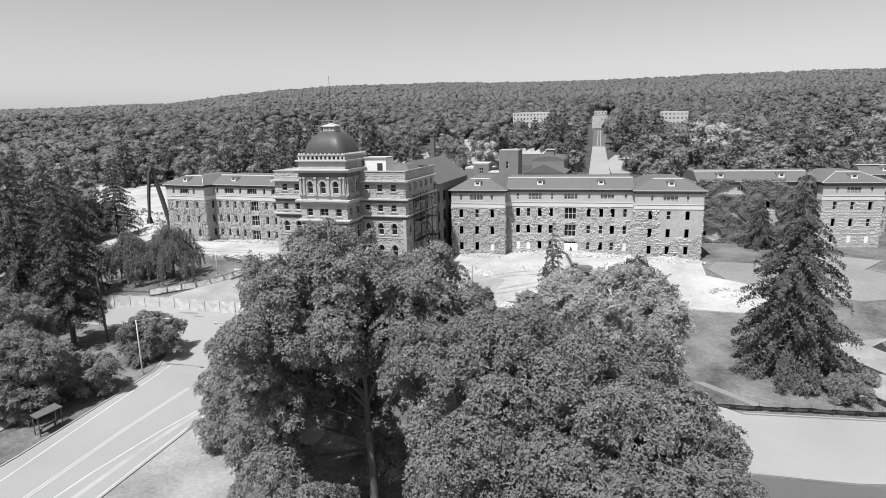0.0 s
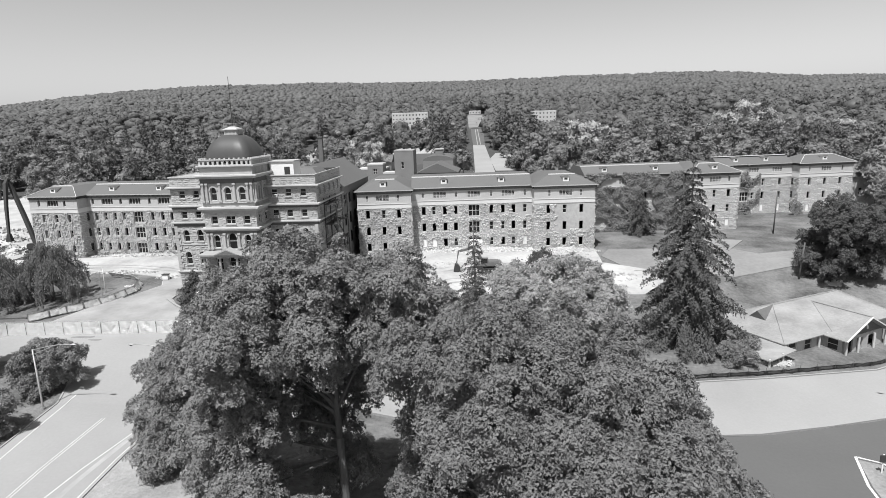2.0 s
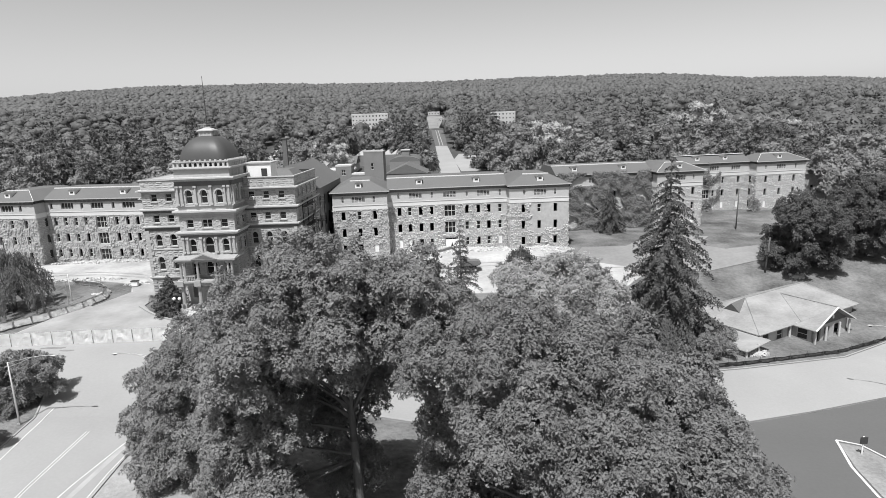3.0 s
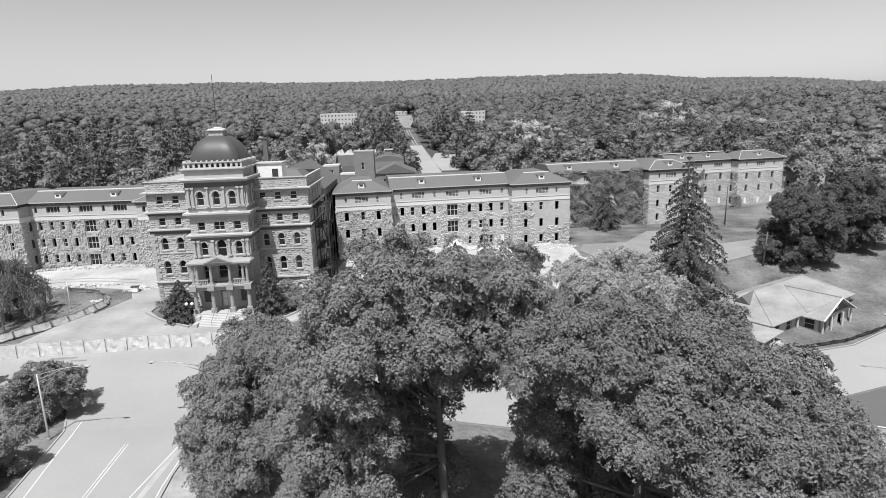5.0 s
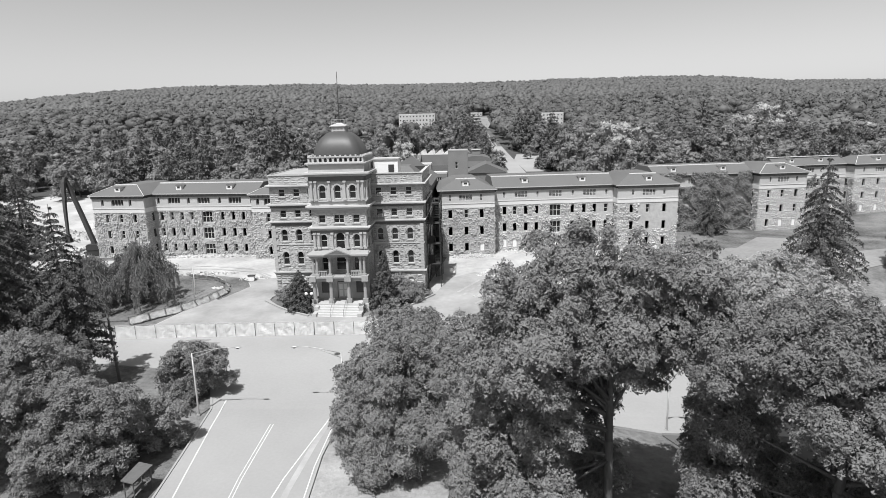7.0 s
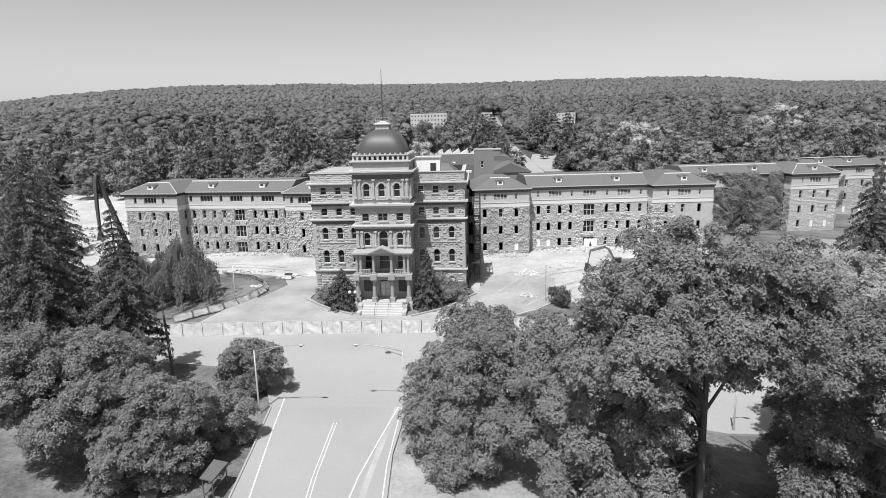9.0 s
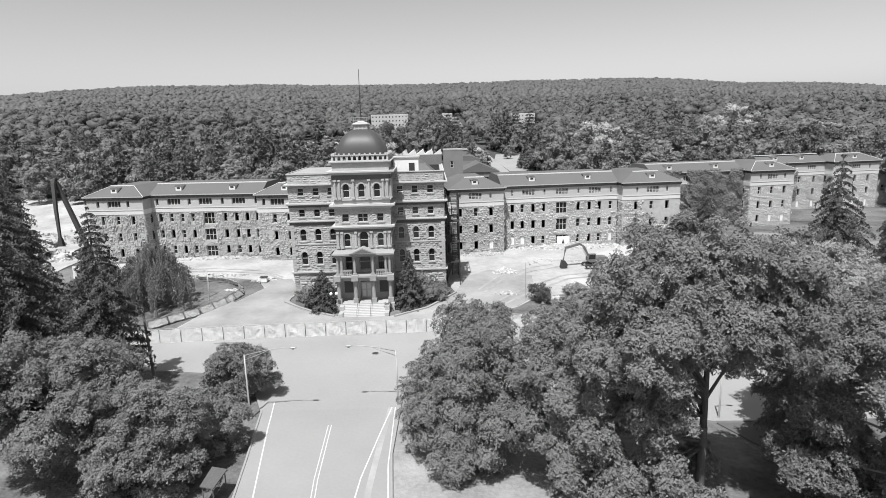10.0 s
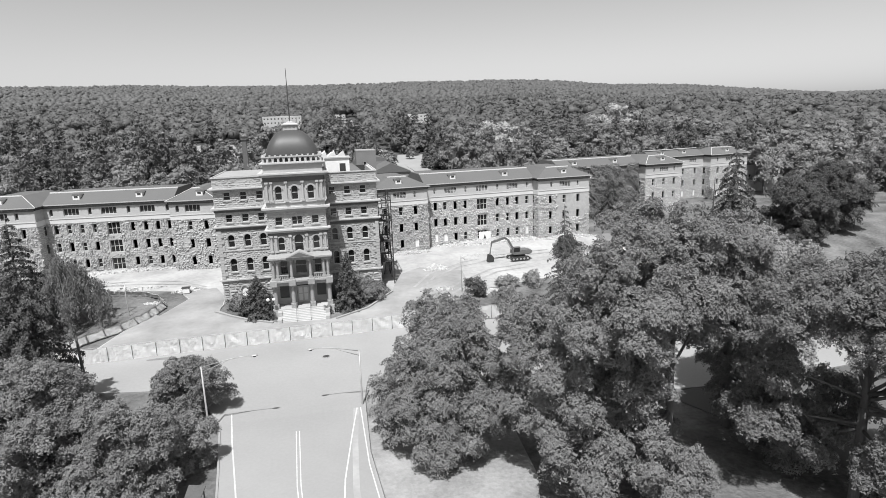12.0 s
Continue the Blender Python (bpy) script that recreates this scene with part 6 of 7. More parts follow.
# ---- machines ----
def excavator(at, turn, label):
    """A tracked digger with its arm down, facing its local -x."""
    ex = thing("excavator", at, label, "excavator", turn=turn)
    MACHINE = bpy.data.materials.get("machine_paint") or material("machine_paint", 0.15, vary=0.15, fine=3.0, coarse=0.6, bump=0.05, rough=0.5)
    for y in (-1.2, 1.2):
        bm = bmesh.new()
        prof = [(-2.2, 0.45), (-1.8, 0.05), (1.8, 0.05), (2.2, 0.45), (1.8, 0.85), (-1.8, 0.85)]
        frustum(bm, [(x, y - 0.3, z) for x, z in prof], [(x, y + 0.3, z) for x, z in prof])
        tr = part("track", bm, IRON, ex, "dark crawler track", local=True)
        for x in (-1.6, -0.8, 0, 0.8, 1.6):
            bm = bmesh.new()
            tube(bm, [(x, y - 0.34, 0.42), (x, y + 0.34, 0.42)], (0.22, 0.22), 10)
            part("roller", bm, STEEL, tr)
    bm = bmesh.new()
    box(bm, -1.2, 1.2, -1.0, 1.0, 0.5, 1.0)
    tube(bm, [(0, 0, 1.0), (0, 0, 1.2)], (0.9, 0.9), 16)
    part("undercarriage", bm, IRON, ex, local=True)
    bm = bmesh.new()
    box(bm, -1.3, 2.3, -1.3, 1.3, 1.2, 2.2)
    bmesh.ops.bevel(bm, geom=bm.edges[:], offset=0.15, segments=2, affect="EDGES")
    part("body", bm, MACHINE, ex, local=True)
    bm = bmesh.new()
    box(bm, 2.0, 2.8, -1.25, 1.25, 1.25, 2.1)
    bmesh.ops.bevel(bm, geom=bm.edges[:], offset=0.2, segments=2, affect="EDGES")
    part("counterweight", bm, MACHINE, ex, local=True)
    bm = bmesh.new()
    frustum(bm, ring(-1.5, 0.1, -1.3, -0.4, 1.4), ring(-1.3, 0.05, -1.25, -0.45, 2.95))
    cab = part("cab", bm, MACHINE, ex, local=True)
    bm = bmesh.new()
    frustum(bm, ring(-1.46, -0.1, -1.33, -1.29, 1.95), ring(-1.34, -0.12, -1.29, -1.25, 2.8))
    part("side_window", bm, GLASS, cab)
    for name, pts, w in (("boom", [(-0.8, 1.9), (-2.2, 4.4), (-3.0, 4.9), (-5.6, 4.2)], 0.3), ("stick", [(-5.0, 4.6), (-5.8, 4.3), (-6.3, 1.6)], 0.22)):
        bm = bmesh.new()
        tube(bm, [(x, 0.1, z) for x, z in pts], [w * (1.15 if 0 < i < len(pts) - 1 else 0.8) for i in range(len(pts))], 4)
        part(name, bm, MACHINE, ex, local=True)
    for pts in ([(-1.0, 1.7), (-2.3, 3.7)], [(-3.0, 5.2), (-5.0, 4.8)]):
        bm = bmesh.new()
        tube(bm, [(x, 0.1, z) for x, z in pts], (0.1, 0.07), 8)
        part("hydraulic_ram", bm, STEEL, ex, local=True)
    bm = bmesh.new()
    prof = [(-6.6, 1.7), (-6.0, 1.6), (-5.5, 0.9), (-5.6, 0.2), (-6.2, -0.05), (-6.9, 0.15)]
    frustum(bm, [(x, -0.45, z) for x, z in prof], [(x, 0.65, z) for x, z in prof])
    bucket = part("bucket", bm, IRON, ex, local=True)
    for y in (-0.35, -0.1, 0.15, 0.4):
        bm = bmesh.new()
        frustum(bm, ring(-7.0, -6.8, y, y + 0.12, 0.1), ring(-7.15, -7.05, y + 0.03, y + 0.09, -0.08))
        part("tooth", bm, STEEL, bucket)
    return ex


excavator((-6.6, 112.9, gz(-6.6, 112.9) + 0.04), 4, "tracked excavator with its bucket resting on the gravel")

reach = thing("demolition_excavator", (-117.0, 129.8, 2.4), "dark high-reach demolition excavator with folded boom", "excavator")
bm = bmesh.new()
tube(bm, [(-115.9, 129.4, 3.6), (-119.6, 131.0, 12.0), (-123.0, 132.2, 20.0)], (0.64, 0.6, 0.5), 4)
part("boom", bm, IRON, reach)
bm = bmesh.new()
tube(bm, [(-123.4, 132.3, 20.6), (-122.6, 130.5, 19.6), (-121.6, 128.4, 14.0), (-120.4, 126.4, 7.8)], (0.4, 0.55, 0.45, 0.35), 4)
part("stick", bm, IRON, reach)
bm = bmesh.new()
tube(bm, [(-124.4, 132.8, 19.6), (-122.0, 131.6, 21.0)], (0.4, 0.4), 6)
part("boom_head", bm, IRON, reach)
bm = bmesh.new()
frustum(bm, ring(-121.1, -119.7, 125.8, 127.0, 6.0), ring(-120.7, -120.0, 126.1, 126.7, 7.9))
part("breaker", bm, IRON, reach)
bm = bmesh.new()
box(bm, -117.8, -113.0, 127.8, 131.2, 3.4, 5.0)
bmesh.ops.bevel(bm, geom=bm.edges[:], offset=0.25, segments=2, affect="EDGES")
part("body", bm, IRON, reach)
for y in (127.6, 130.6):
    bm = bmesh.new()
    prof = [(-118.4, 2.9), (-117.9, 2.4), (-113.0, 2.4), (-112.5, 2.9), (-113.0, 3.4), (-117.9, 3.4)]
    frustum(bm, [(x, y, z) for x, z in prof], [(x, y + 0.8, z) for x, z in prof])
    part("track", bm, IRON, reach)
reach.location = (-119.6, 132.6, 2.4)


# ---- rubble ----
def heap(at, rx, ry, h, n, seed, label, size=(0.25, 0.9)):
    r = random.Random(seed)
    x0, y0 = at
    pile = thing("rubble_heap", (x0, y0, gz(x0, y0)), label, "rubble", "rubble heaps")
    blocks = []
    for _ in range(n):
        a, q = r.uniform(0, 6.283), math.sqrt(r.random())
        x, y = x0 + rx * q * math.cos(a), y0 + ry * q * math.sin(a)
        z = gz(x, y) + h * (1 - q) ** 1.1 * r.uniform(0.6, 1.1) - 0.05
        s = r.uniform(*size)
        m = Matrix.Translation((x, y, z)) @ Euler((r.uniform(0, 6), r.uniform(0, 6), r.uniform(0, 6))).to_matrix().to_4x4()
        ex, ey, ez = s * r.uniform(0.5, 1), s * r.uniform(0.3, 0.8), s * r.uniform(0.2, 0.6)
        c = [m @ Vector((sx * ex * r.uniform(0.7, 1), sy * ey * r.uniform(0.7, 1), sz * ez)) for sz in (-0.5, 0.5) for sx, sy in ((-0.5, -0.5), (0.5, -0.5), (0.5, 0.5), (-0.5, 0.5))]
        blocks.append([tuple(v) for v in c])
    v = np.array(blocks).reshape(-1, 3)
    quads = np.array(BLOCK + ((3, 2, 1, 0),))
    f = (np.arange(n)[:, None, None] * 8 + quads[None]).reshape(-1, 4)
    tagged(part("broken_stone", raw("broken_stone", v, f, RUBBLE), RUBBLE, pile, "broken pale masonry"), kind="stuff")
    bm = bmesh.new()
    k = 18
    ringp = [bm.verts.new((x0 + rx * math.cos(6.283 * i / k) * r.uniform(0.85, 1.05), y0 + ry * math.sin(6.283 * i / k) * r.uniform(0.85, 1.05), gz(x0, y0) - 0.3)) for i in range(k)]
    mid = [bm.verts.new((x0 + rx * 0.5 * math.cos(6.283 * i / k), y0 + ry * 0.5 * math.sin(6.283 * i / k), gz(x0, y0) + h * r.uniform(0.4, 0.6))) for i in range(k)]
    top = bm.verts.new((x0, y0, gz(x0, y0) + h * 0.85))
    for i in range(k):
        j = (i + 1) % k
        bm.faces.new((ringp[i], ringp[j], mid[j], mid[i]))
        bm.faces.new((mid[i], mid[j], top))
    part("mound", bm, YARD, pile, "heaped pale dust", smooth=True)


heap((-25.0, 110.3), 2.4, 1.6, 1.0, 160, 1, "small heap of pale broken masonry in the yard")
heap((-19.0, 95.2), 3.5, 1.2, 0.5, 120, 2, "scattered broken concrete by the thin pole")
heap((-26.0, 97.4), 2.2, 1.0, 0.4, 90, 17, "scattered broken concrete in the yard")
heap((-14.0, 116.5), 6.0, 2.5, 0.35, 110, 18, "low scatter of broken masonry in the yard", (0.15, 0.6))
heap((-72.0, 109.6), 3.0, 1.0, 0.3, 50, 19, "broken slabs at the edge of the lawn")
heap((-8.0, 128.0), 15.0, 2.0, 1.2, 700, 3, "rubble lying along the foot of the wing")
heap((11.0, 126.6), 7.0, 1.8, 1.1, 380, 4, "rubble lying along the foot of the wing")
heap((-28.0, 123.4), 5.0, 1.4, 0.7, 220, 5, "rubble lying along the foot of the wing")
heap((-89.0, 127.2), 12.0, 1.6, 0.6, 420, 6, "rubble lying along the foot of the wing")
heap((-126.0, 133.0), 7.0, 5.0, 2.0, 420, 7, "large demolition heap of pale stone", (0.3, 1.4))
heap((-146.0, 152.0), 14.0, 10.0, 3.5, 600, 8, "large demolition heap of pale stone", (0.4, 1.8))
heap((-132.0, 175.0), 16.0, 10.0, 3.0, 500, 9, "large demolition heap of pale stone", (0.4, 1.8))
heap((-108.0, 118.5), 6.0, 3.0, 0.8, 220, 10, "low scatter of broken masonry")
heap((35.2, 80.6), 2.4, 1.2, 0.5, 160, 12, "pale debris spilling from the bungalow porch")
heap((19.5, 110.5), 3.2, 2.0, 0.4, 90, 13, "low scatter of broken masonry on the lawn")
heap((58.0, 109.0), 1.6, 1.0, 0.4, 20, 14, "low scatter of pale stones on the lawn")
heap((-76.5, 103.8), 2.0, 0.8, 0.35, 40, 15, "broken slabs on the lawn")
heap((-84.0, 113.3), 8.0, 0.7, 0.5, 130, 16, "line of broken timber and stone at the lawn")


# ---- fire escape ----
fe = thing("fire_escape", (-35.4, 108, 1.3), "dark iron fire escape tower against the block", "fire escape")
for x in (-36.5, -34.2):
    for y in (103.2, 107.2, 111.2):
        bm = bmesh.new()
        tube(bm, [(x, y, 1.0), (x, y, 18.2)], (0.09, 0.09), 5)
        part("post", bm, IRON, fe)
for k, z in enumerate((5.6, 9.4, 13.2, 16.9)):
    bm = bmesh.new()
    box(bm, -36.6, -34.1, 103.1, 104.6, z, z + 0.08)
    box(bm, -36.6, -34.1, 109.8, 111.3, z, z + 0.08)
    box(bm, -36.6, -35.5, 104.6, 109.8, z, z + 0.08)
    part("landing", bm, IRON, fe)
    for x in (-36.55, -34.15):
        bm = bmesh.new()
        for h in (0.5, 1.05):
            tube(bm, [(x, 103.1, z + h), (x, 111.3, z + h)], (0.035, 0.035), 4)
        for j in range(12):
            tube(bm, [(x, 103.2 + j * 0.73, z), (x, 103.2 + j * 0.73, z + 1.05)], (0.02, 0.02), 4)
        part("guard_rail", bm, IRON, fe)
    y0, y1 = (104.6, 109.8) if k % 2 else (109.8, 104.6)
    zb = (1.4, 5.6, 9.4, 13.2)[k]
    n = 14
    for j in range(n):
        w = (j + 0.5) / n
        bm = bmesh.new()
        y = y0 + (y1 - y0) * w
        box(bm, -35.4, -34.3, y - 0.14, y + 0.14, zb + (z - zb) * w, zb + (z - zb) * w + 0.05)
        part("tread", bm, IRON, fe)
    for x in (-35.42, -34.28):
        bm = bmesh.new()
        tube(bm, [(x, y0, zb), (x, y1, z)], (0.09, 0.09), 4)
        part("stringer", bm, IRON, fe)


# ---- bungalow ----
HA = radians(29.7)
HU, HV, HO = Vector((math.cos(HA), math.sin(HA), 0)), Vector((-math.sin(HA), math.cos(HA), 0)), Vector((37.6, 83.6, 0))
bung = thing("bungalow", (44, 88, -4.6), "derelict bungalow with a pale shingled hip roof", "house")


def hp(u, v, z):
    p = HO + HU * (u * 1.13) + HV * (v * 1.08)
    return (p.x, p.y, z)


EZ = -1.6


def roof_plane(pts, t=0.14):
    bm = bmesh.new()
    lo = [hp(*p) for p in pts]
    frustum(bm, [(x, y, z - t) for x, y, z in lo], lo)
    return part("roof_plane", bm, SHINGLE, bung, "pale weathered shingle roof slope")


e = 0.6
roof_plane([(-e, -e, EZ), (9.0, -e, EZ), (12.3, 4.9, 1.25), (12.3, 6, 1.6), (5.2, 6, 1.6)])
roof_plane([(-e, 12 + e, EZ), (-e, -e, EZ), (5.2, 6, 1.6)])
roof_plane([(24.4, 12 + e, EZ), (-e, 12 + e, EZ), (5.2, 6, 1.6), (19.6, 6, 1.6)])
roof_plane([(24.4, -e, EZ), (24.4, 12 + e, EZ), (19.6, 6, 1.6)])
roof_plane([(15.6, -e, EZ), (24.4, -e, EZ), (19.6, 6, 1.6), (12.3, 6, 1.6), (12.3, 4.9, 1.25)])
roof_plane([(7.3, -3.8, EZ - 0.1), (12.3, -3.8, 1.2), (12.3, 5.1, 1.25), (9.2, -0.5, EZ + 0.1), (7.3, -0.5, EZ - 0.1)])
roof_plane([(12.3, -3.8, 1.2), (17.3, -3.8, EZ - 0.1), (17.3, -0.5, EZ - 0.1), (15.4, -0.5, EZ + 0.1), (12.3, 5.1, 1.25)])
roof_plane([(-5.4, -2.2, EZ - 0.9), (-0.4, -2.2, EZ - 0.25), (-0.4, 3.2, EZ - 0.25), (-5.4, 3.2, EZ - 0.9)])
bm = bmesh.new()
for a, b in (((-e, -e, EZ), (5.2, 6, 1.62)), ((5.2, 6, 1.62), (19.6, 6, 1.62)), ((12.3, -3.8, 1.24), (12.3, 5, 1.3)), ((19.6, 6, 1.62), (24.4, -e, EZ)), ((9.1, -e, EZ + 0.05), (12.3, 4.9, 1.27))):
    tube(bm, [hp(*a), hp(*b)], (0.1, 0.1), 5)
part("ridge_cap", bm, SHINGLE, bung)
# small vent gable on the hip
bm = bmesh.new()
frustum(bm, [hp(2.2, 7.6, -0.3), hp(2.2, 4.4, -0.3), hp(2.0, 6.0, 1.2)], [hp(5.2, 7.6, -0.3), hp(5.2, 4.4, -0.3), hp(5.2, 6.0, 1.65)])
part("vent_gable", bm, FRIEZE, bung)
STUC = material("stained_stucco", 0.42, vary=0.2, fine=1.5, coarse=0.3, bump=0.3, stain=0.2)


def house_wall(u0, v0, u1, v1, holes, z0=-5.6, z1=EZ + 0.1):
    a, b = Vector(hp(u0, v0, 0)), Vector(hp(u1, v1, 0))
    d = (b - a).normalized()
    out = Vector((d.y, -d.x, 0))
    fc = Facade(a, d, out)
    bm = bmesh.new()
    wall(bm, fc, 0, (b - a).length, z0, z1, holes, 0.25)
    part("wall", bm, STUC, bung, "stained pale stucco wall")
    for h in holes:
        if h[3] - h[2] < 2.0:
            # Near-black pane: shade of the room behind put into its colour.
            sash(bung, fc, h, 0, 1, inset=0.12, pane_mat=DARK, label="broken window in the stucco wall, near-black pane for the shade within")
    return fc


house_wall(0, 0, 8.0, 0, [(1.2, 2.9, -3.9, -2.0, False), (4.9, 6.5, -3.9, -2.0, False)])
house_wall(8.0, 0, 8.0, -3.0, [(0.7, 2.4, -3.9, -2.1, False)])
house_wall(8.0, -3.0, 16.6, -3.0, [(0.8, 2.2, -4.4, -2.1, False), (3.2, 4.6, -4.4, -2.1, False), (6.0, 7.6, -4.4, -2.1, False)])
house_wall(16.6, -3.0, 16.6, 0, [])
house_wall(16.6, 0, 23.8, 0, [(1.4, 3.0, -4.2, -2.2, False)])
house_wall(23.8, 0, 23.8, 12, [])
house_wall(23.8, 12, 0, 12, [])
house_wall(0, 12, 0, 0, [(2.0, 3.6, -3.9, -2.2, False), (8.3, 9.6, -5.2, -2.4, False)])
bm = bmesh.new()
frustum(bm, [hp(8.0, -3.0, EZ), hp(16.6, -3.0, EZ), hp(12.3, -3.0, 0.9)], [hp(8.0, -2.75, EZ), hp(16.6, -2.75, EZ), hp(12.3, -2.75, 0.9)])
part("gable_wall", bm, FRIEZE, bung, "dark boarded gable end")
bm = bmesh.new()
for a, b in (((7.3, -3.85, EZ - 0.15), (12.3, -3.85, 1.15)), ((12.3, -3.85, 1.15), (17.3, -3.85, EZ - 0.15))):
    tube(bm, [hp(*a), hp(*b)], (0.12, 0.12), 4)
part("bargeboard", bm, WHITE, bung)
bm = bmesh.new()
fcg = Facade(hp(8.0, -3.0, 0), HU, (HU.y, -HU.x, 0))
hood(bm, fcg, (3.3, 5.3, -2.0, 0.0, True), 0.1, 0.3)
part("arch_trim", bm, WHITE, bung)
for u, v in ((-0.05, -0.3), (-5.1, -1.9), (-2.6, -1.9), (6.9, -0.3), (8.0, -3.4), (10.6, -3.4), (14.0, -3.4), (16.6, -3.4)):
    bm = bmesh.new()
    x, y, _ = hp(u, v, 0)
    top = EZ - 0.2 if u > -1 else EZ - 0.8 + 0.13 * (u + 5.4)
    box(bm, x - 0.13, x + 0.13, y - 0.13, y + 0.13, -5.6, top)
    part("porch_post", bm, PALE, bung, "pale square porch post")
# Near-black floor and added partition stand for the shade in the rooms.
bm = bmesh.new()
frustum(bm, [hp(0.3, 0.3, -4.4), hp(21.7, 0.3, -4.4), hp(21.7, 11.7, -4.4), hp(0.3, 11.7, -4.4)], [hp(0.3, 0.3, -4.3), hp(21.7, 0.3, -4.3), hp(21.7, 11.7, -4.3), hp(0.3, 11.7, -4.3)])
frustum(bm, [hp(4, 4, -4.3), hp(20, 4, -4.3), hp(20, 4.2, -4.3), hp(4, 4.2, -4.3)], [hp(4, 4, -1.4), hp(20, 4, -1.4), hp(20, 4.2, -1.4), hp(4, 4.2, -1.4)])
part("floor_slab", bm, DARK, bung)
bm = bmesh.new()
frustum(bm, [hp(-5, -1.8, -5.6), hp(0, -1.8, -5.6), hp(0, 3, -5.6), hp(-5, 3, -5.6)], [hp(-5, -1.8, -4.2), hp(0, -1.8, -4.2), hp(0, 3, -4.2), hp(-5, 3, -4.2)])
part("porch_floor", bm, CONCRETE, bung)
bung.location.z -= 0.86


# ---- ivy ----
def ivy(u0, u1, y, z0, z1, n, seed, ragged):
    rn = np.random.RandomState(seed)
    x = rn.uniform(u0, u1, n)
    z = z0 + (z1 - z0) * rn.uniform(0, 1, n)
    keep = np.array([noise.noise((a * 0.25, b * 0.3, seed)) + 0.35 > ragged * (0.3 + 0.7 * (b - z0) / (z1 - z0)) for a, b in zip(x, z)])
    x, z = x[keep], z[keep]
    lump = np.array([noise.noise((a * 0.6, b * 0.6, seed + 5.0)) for a, b in zip(x, z)])
    c = np.stack([x, y - 0.25 - 0.5 * np.clip(lump + 0.3, 0, 1) - rn.uniform(0, 0.25, len(x)), z], 1)
    nn = unit(np.stack([rn.normal(0, 0.45, len(x)), -1 + rn.normal(0, 0.3, len(x)), 0.5 + rn.normal(0, 0.45, len(x))], 1))
    return tagged(new("ivy", leaf_mesh("ivy", c, nn, 0.26 * rn.uniform(0.6, 1.3, len(x)), LEAF, rn, 0.3)), "thick ivy climbing over the stone wall", "ivy", kind="stuff")


swing(ivy(18.0, 44.6, 148.5, 2.3, 17.4, 44000, 2, 0.1), *FAR_A)
for u0, u1, y, top, n, seed in ((58.5, 62.5, 174.6, 16.5, 1600, 3), (65.0, 71.0, 174.6, 17.0, 2400, 4), (78.0, 82.0, 171.2, 10.0, 900, 5)):
    swing(ivy(u0, u1, y, 2.3, top, n, seed, 0.5), *FAR_B)
ivy(-46.0, -37.0, 99.9, 1.0, 5.0, 900, 6, 0.5)


# ---- buildings behind ----
def block_house(name, x0, x1, y0, y1, z0, z1, mat, label, windows=(), roof=None, parapet=0.3, cap=None, lift=3.2):
    h = thing(name, ((x0 + x1) / 2, y0, z0), label, "building")
    fc = Facade((0, y0, 0), *FRONT)
    holes = [(u - w, u + w, a, b, False) for u, w, a, b in windows]
    bm = bmesh.new()
    wall(bm, fc, x0, x1, z0, z1, holes, 0.3)
    box(bm, x0, x0 + 0.3, y0 + 0.31, y1, z0, z1)
    box(bm, x1 - 0.3, x1, y0 + 0.31, y1, z0, z1)
    box(bm, x0 + 0.3, x1 - 0.3, y1 - 0.3, y1, z0, z1)
    part("wall", bm, mat, h)
    for hh in holes:
        sash(h, fc, hh, 1 if hh[1] - hh[0] > 1.2 else 0, 1, inset=0.12)
    bm = bmesh.new()
    if roof == "gable":
        ym, r = (y0 + y1) / 2, z1 + lift
        frustum(bm, [(x0 - 0.4, y0 - 0.5, z1), (x0 - 0.4, ym, r), (x0 - 0.4, y1 + 0.5, z1)], [(x1 + 0.4, y0 - 0.5, z1), (x1 + 0.4, ym, r), (x1 + 0.4, y1 + 0.5, z1)])
    elif roof == "gable_x":
        xm, r = (x0 + x1) / 2, z1 + lift
        frustum(bm, [(x0 - 0.4, y0 - 0.4, z1), (x1 + 0.4, y0 - 0.4, z1), (xm, y0 - 0.4, r)], [(x0 - 0.4, y1 + 0.4, z1), (x1 + 0.4, y1 + 0.4, z1), (xm, y1 + 0.4, r)])
    elif roof == "barrel":
        n = 10
        prof = [((x0 + x1) / 2 - (x1 - x0) / 2 * math.cos(math.pi * k / n), z1 + lift * math.sin(math.pi * k / n)) for k in range(n + 1)]
        frustum(bm, [(x, y0, z) for x, z in prof], [(x, y1, z) for x, z in prof])
    else:
        box(bm, x0 - 0.05, x1 + 0.05, y0 - 0.05, y1 + 0.05, z1, z1 + parapet)
    part("roof", bm, cap or (DECK if roof is None else SLATE), h)
    return h


block_house("brick_tower_building", -35.3, -29.4, 177, 184, 3, 23.0, BRICK, "plain grey brick block with one small window", [(-32.8, 0.45, 17.8, 19.8)])
hall = block_house("barrel_roofed_hall", -32.4, -20.6, 226, 246, 5, 16.8, BRICK, "dark brick hall with a barrel roof and broad gable windows", [(-28.6, 1.6, 11.5, 14.6), (-24.0, 1.6, 11.5, 14.6)], "barrel", lift=2.0)
bm = bmesh.new()
box(bm, -28.0, -25.0, 232, 235, 17.5, 20.8)
part("roof_vent", bm, BRICK, hall)
bm = bmesh.new()
box(bm, -28.3, -24.7, 231.7, 235.3, 20.8, 21.1)
part("vent_cap", bm, PALE, hall)
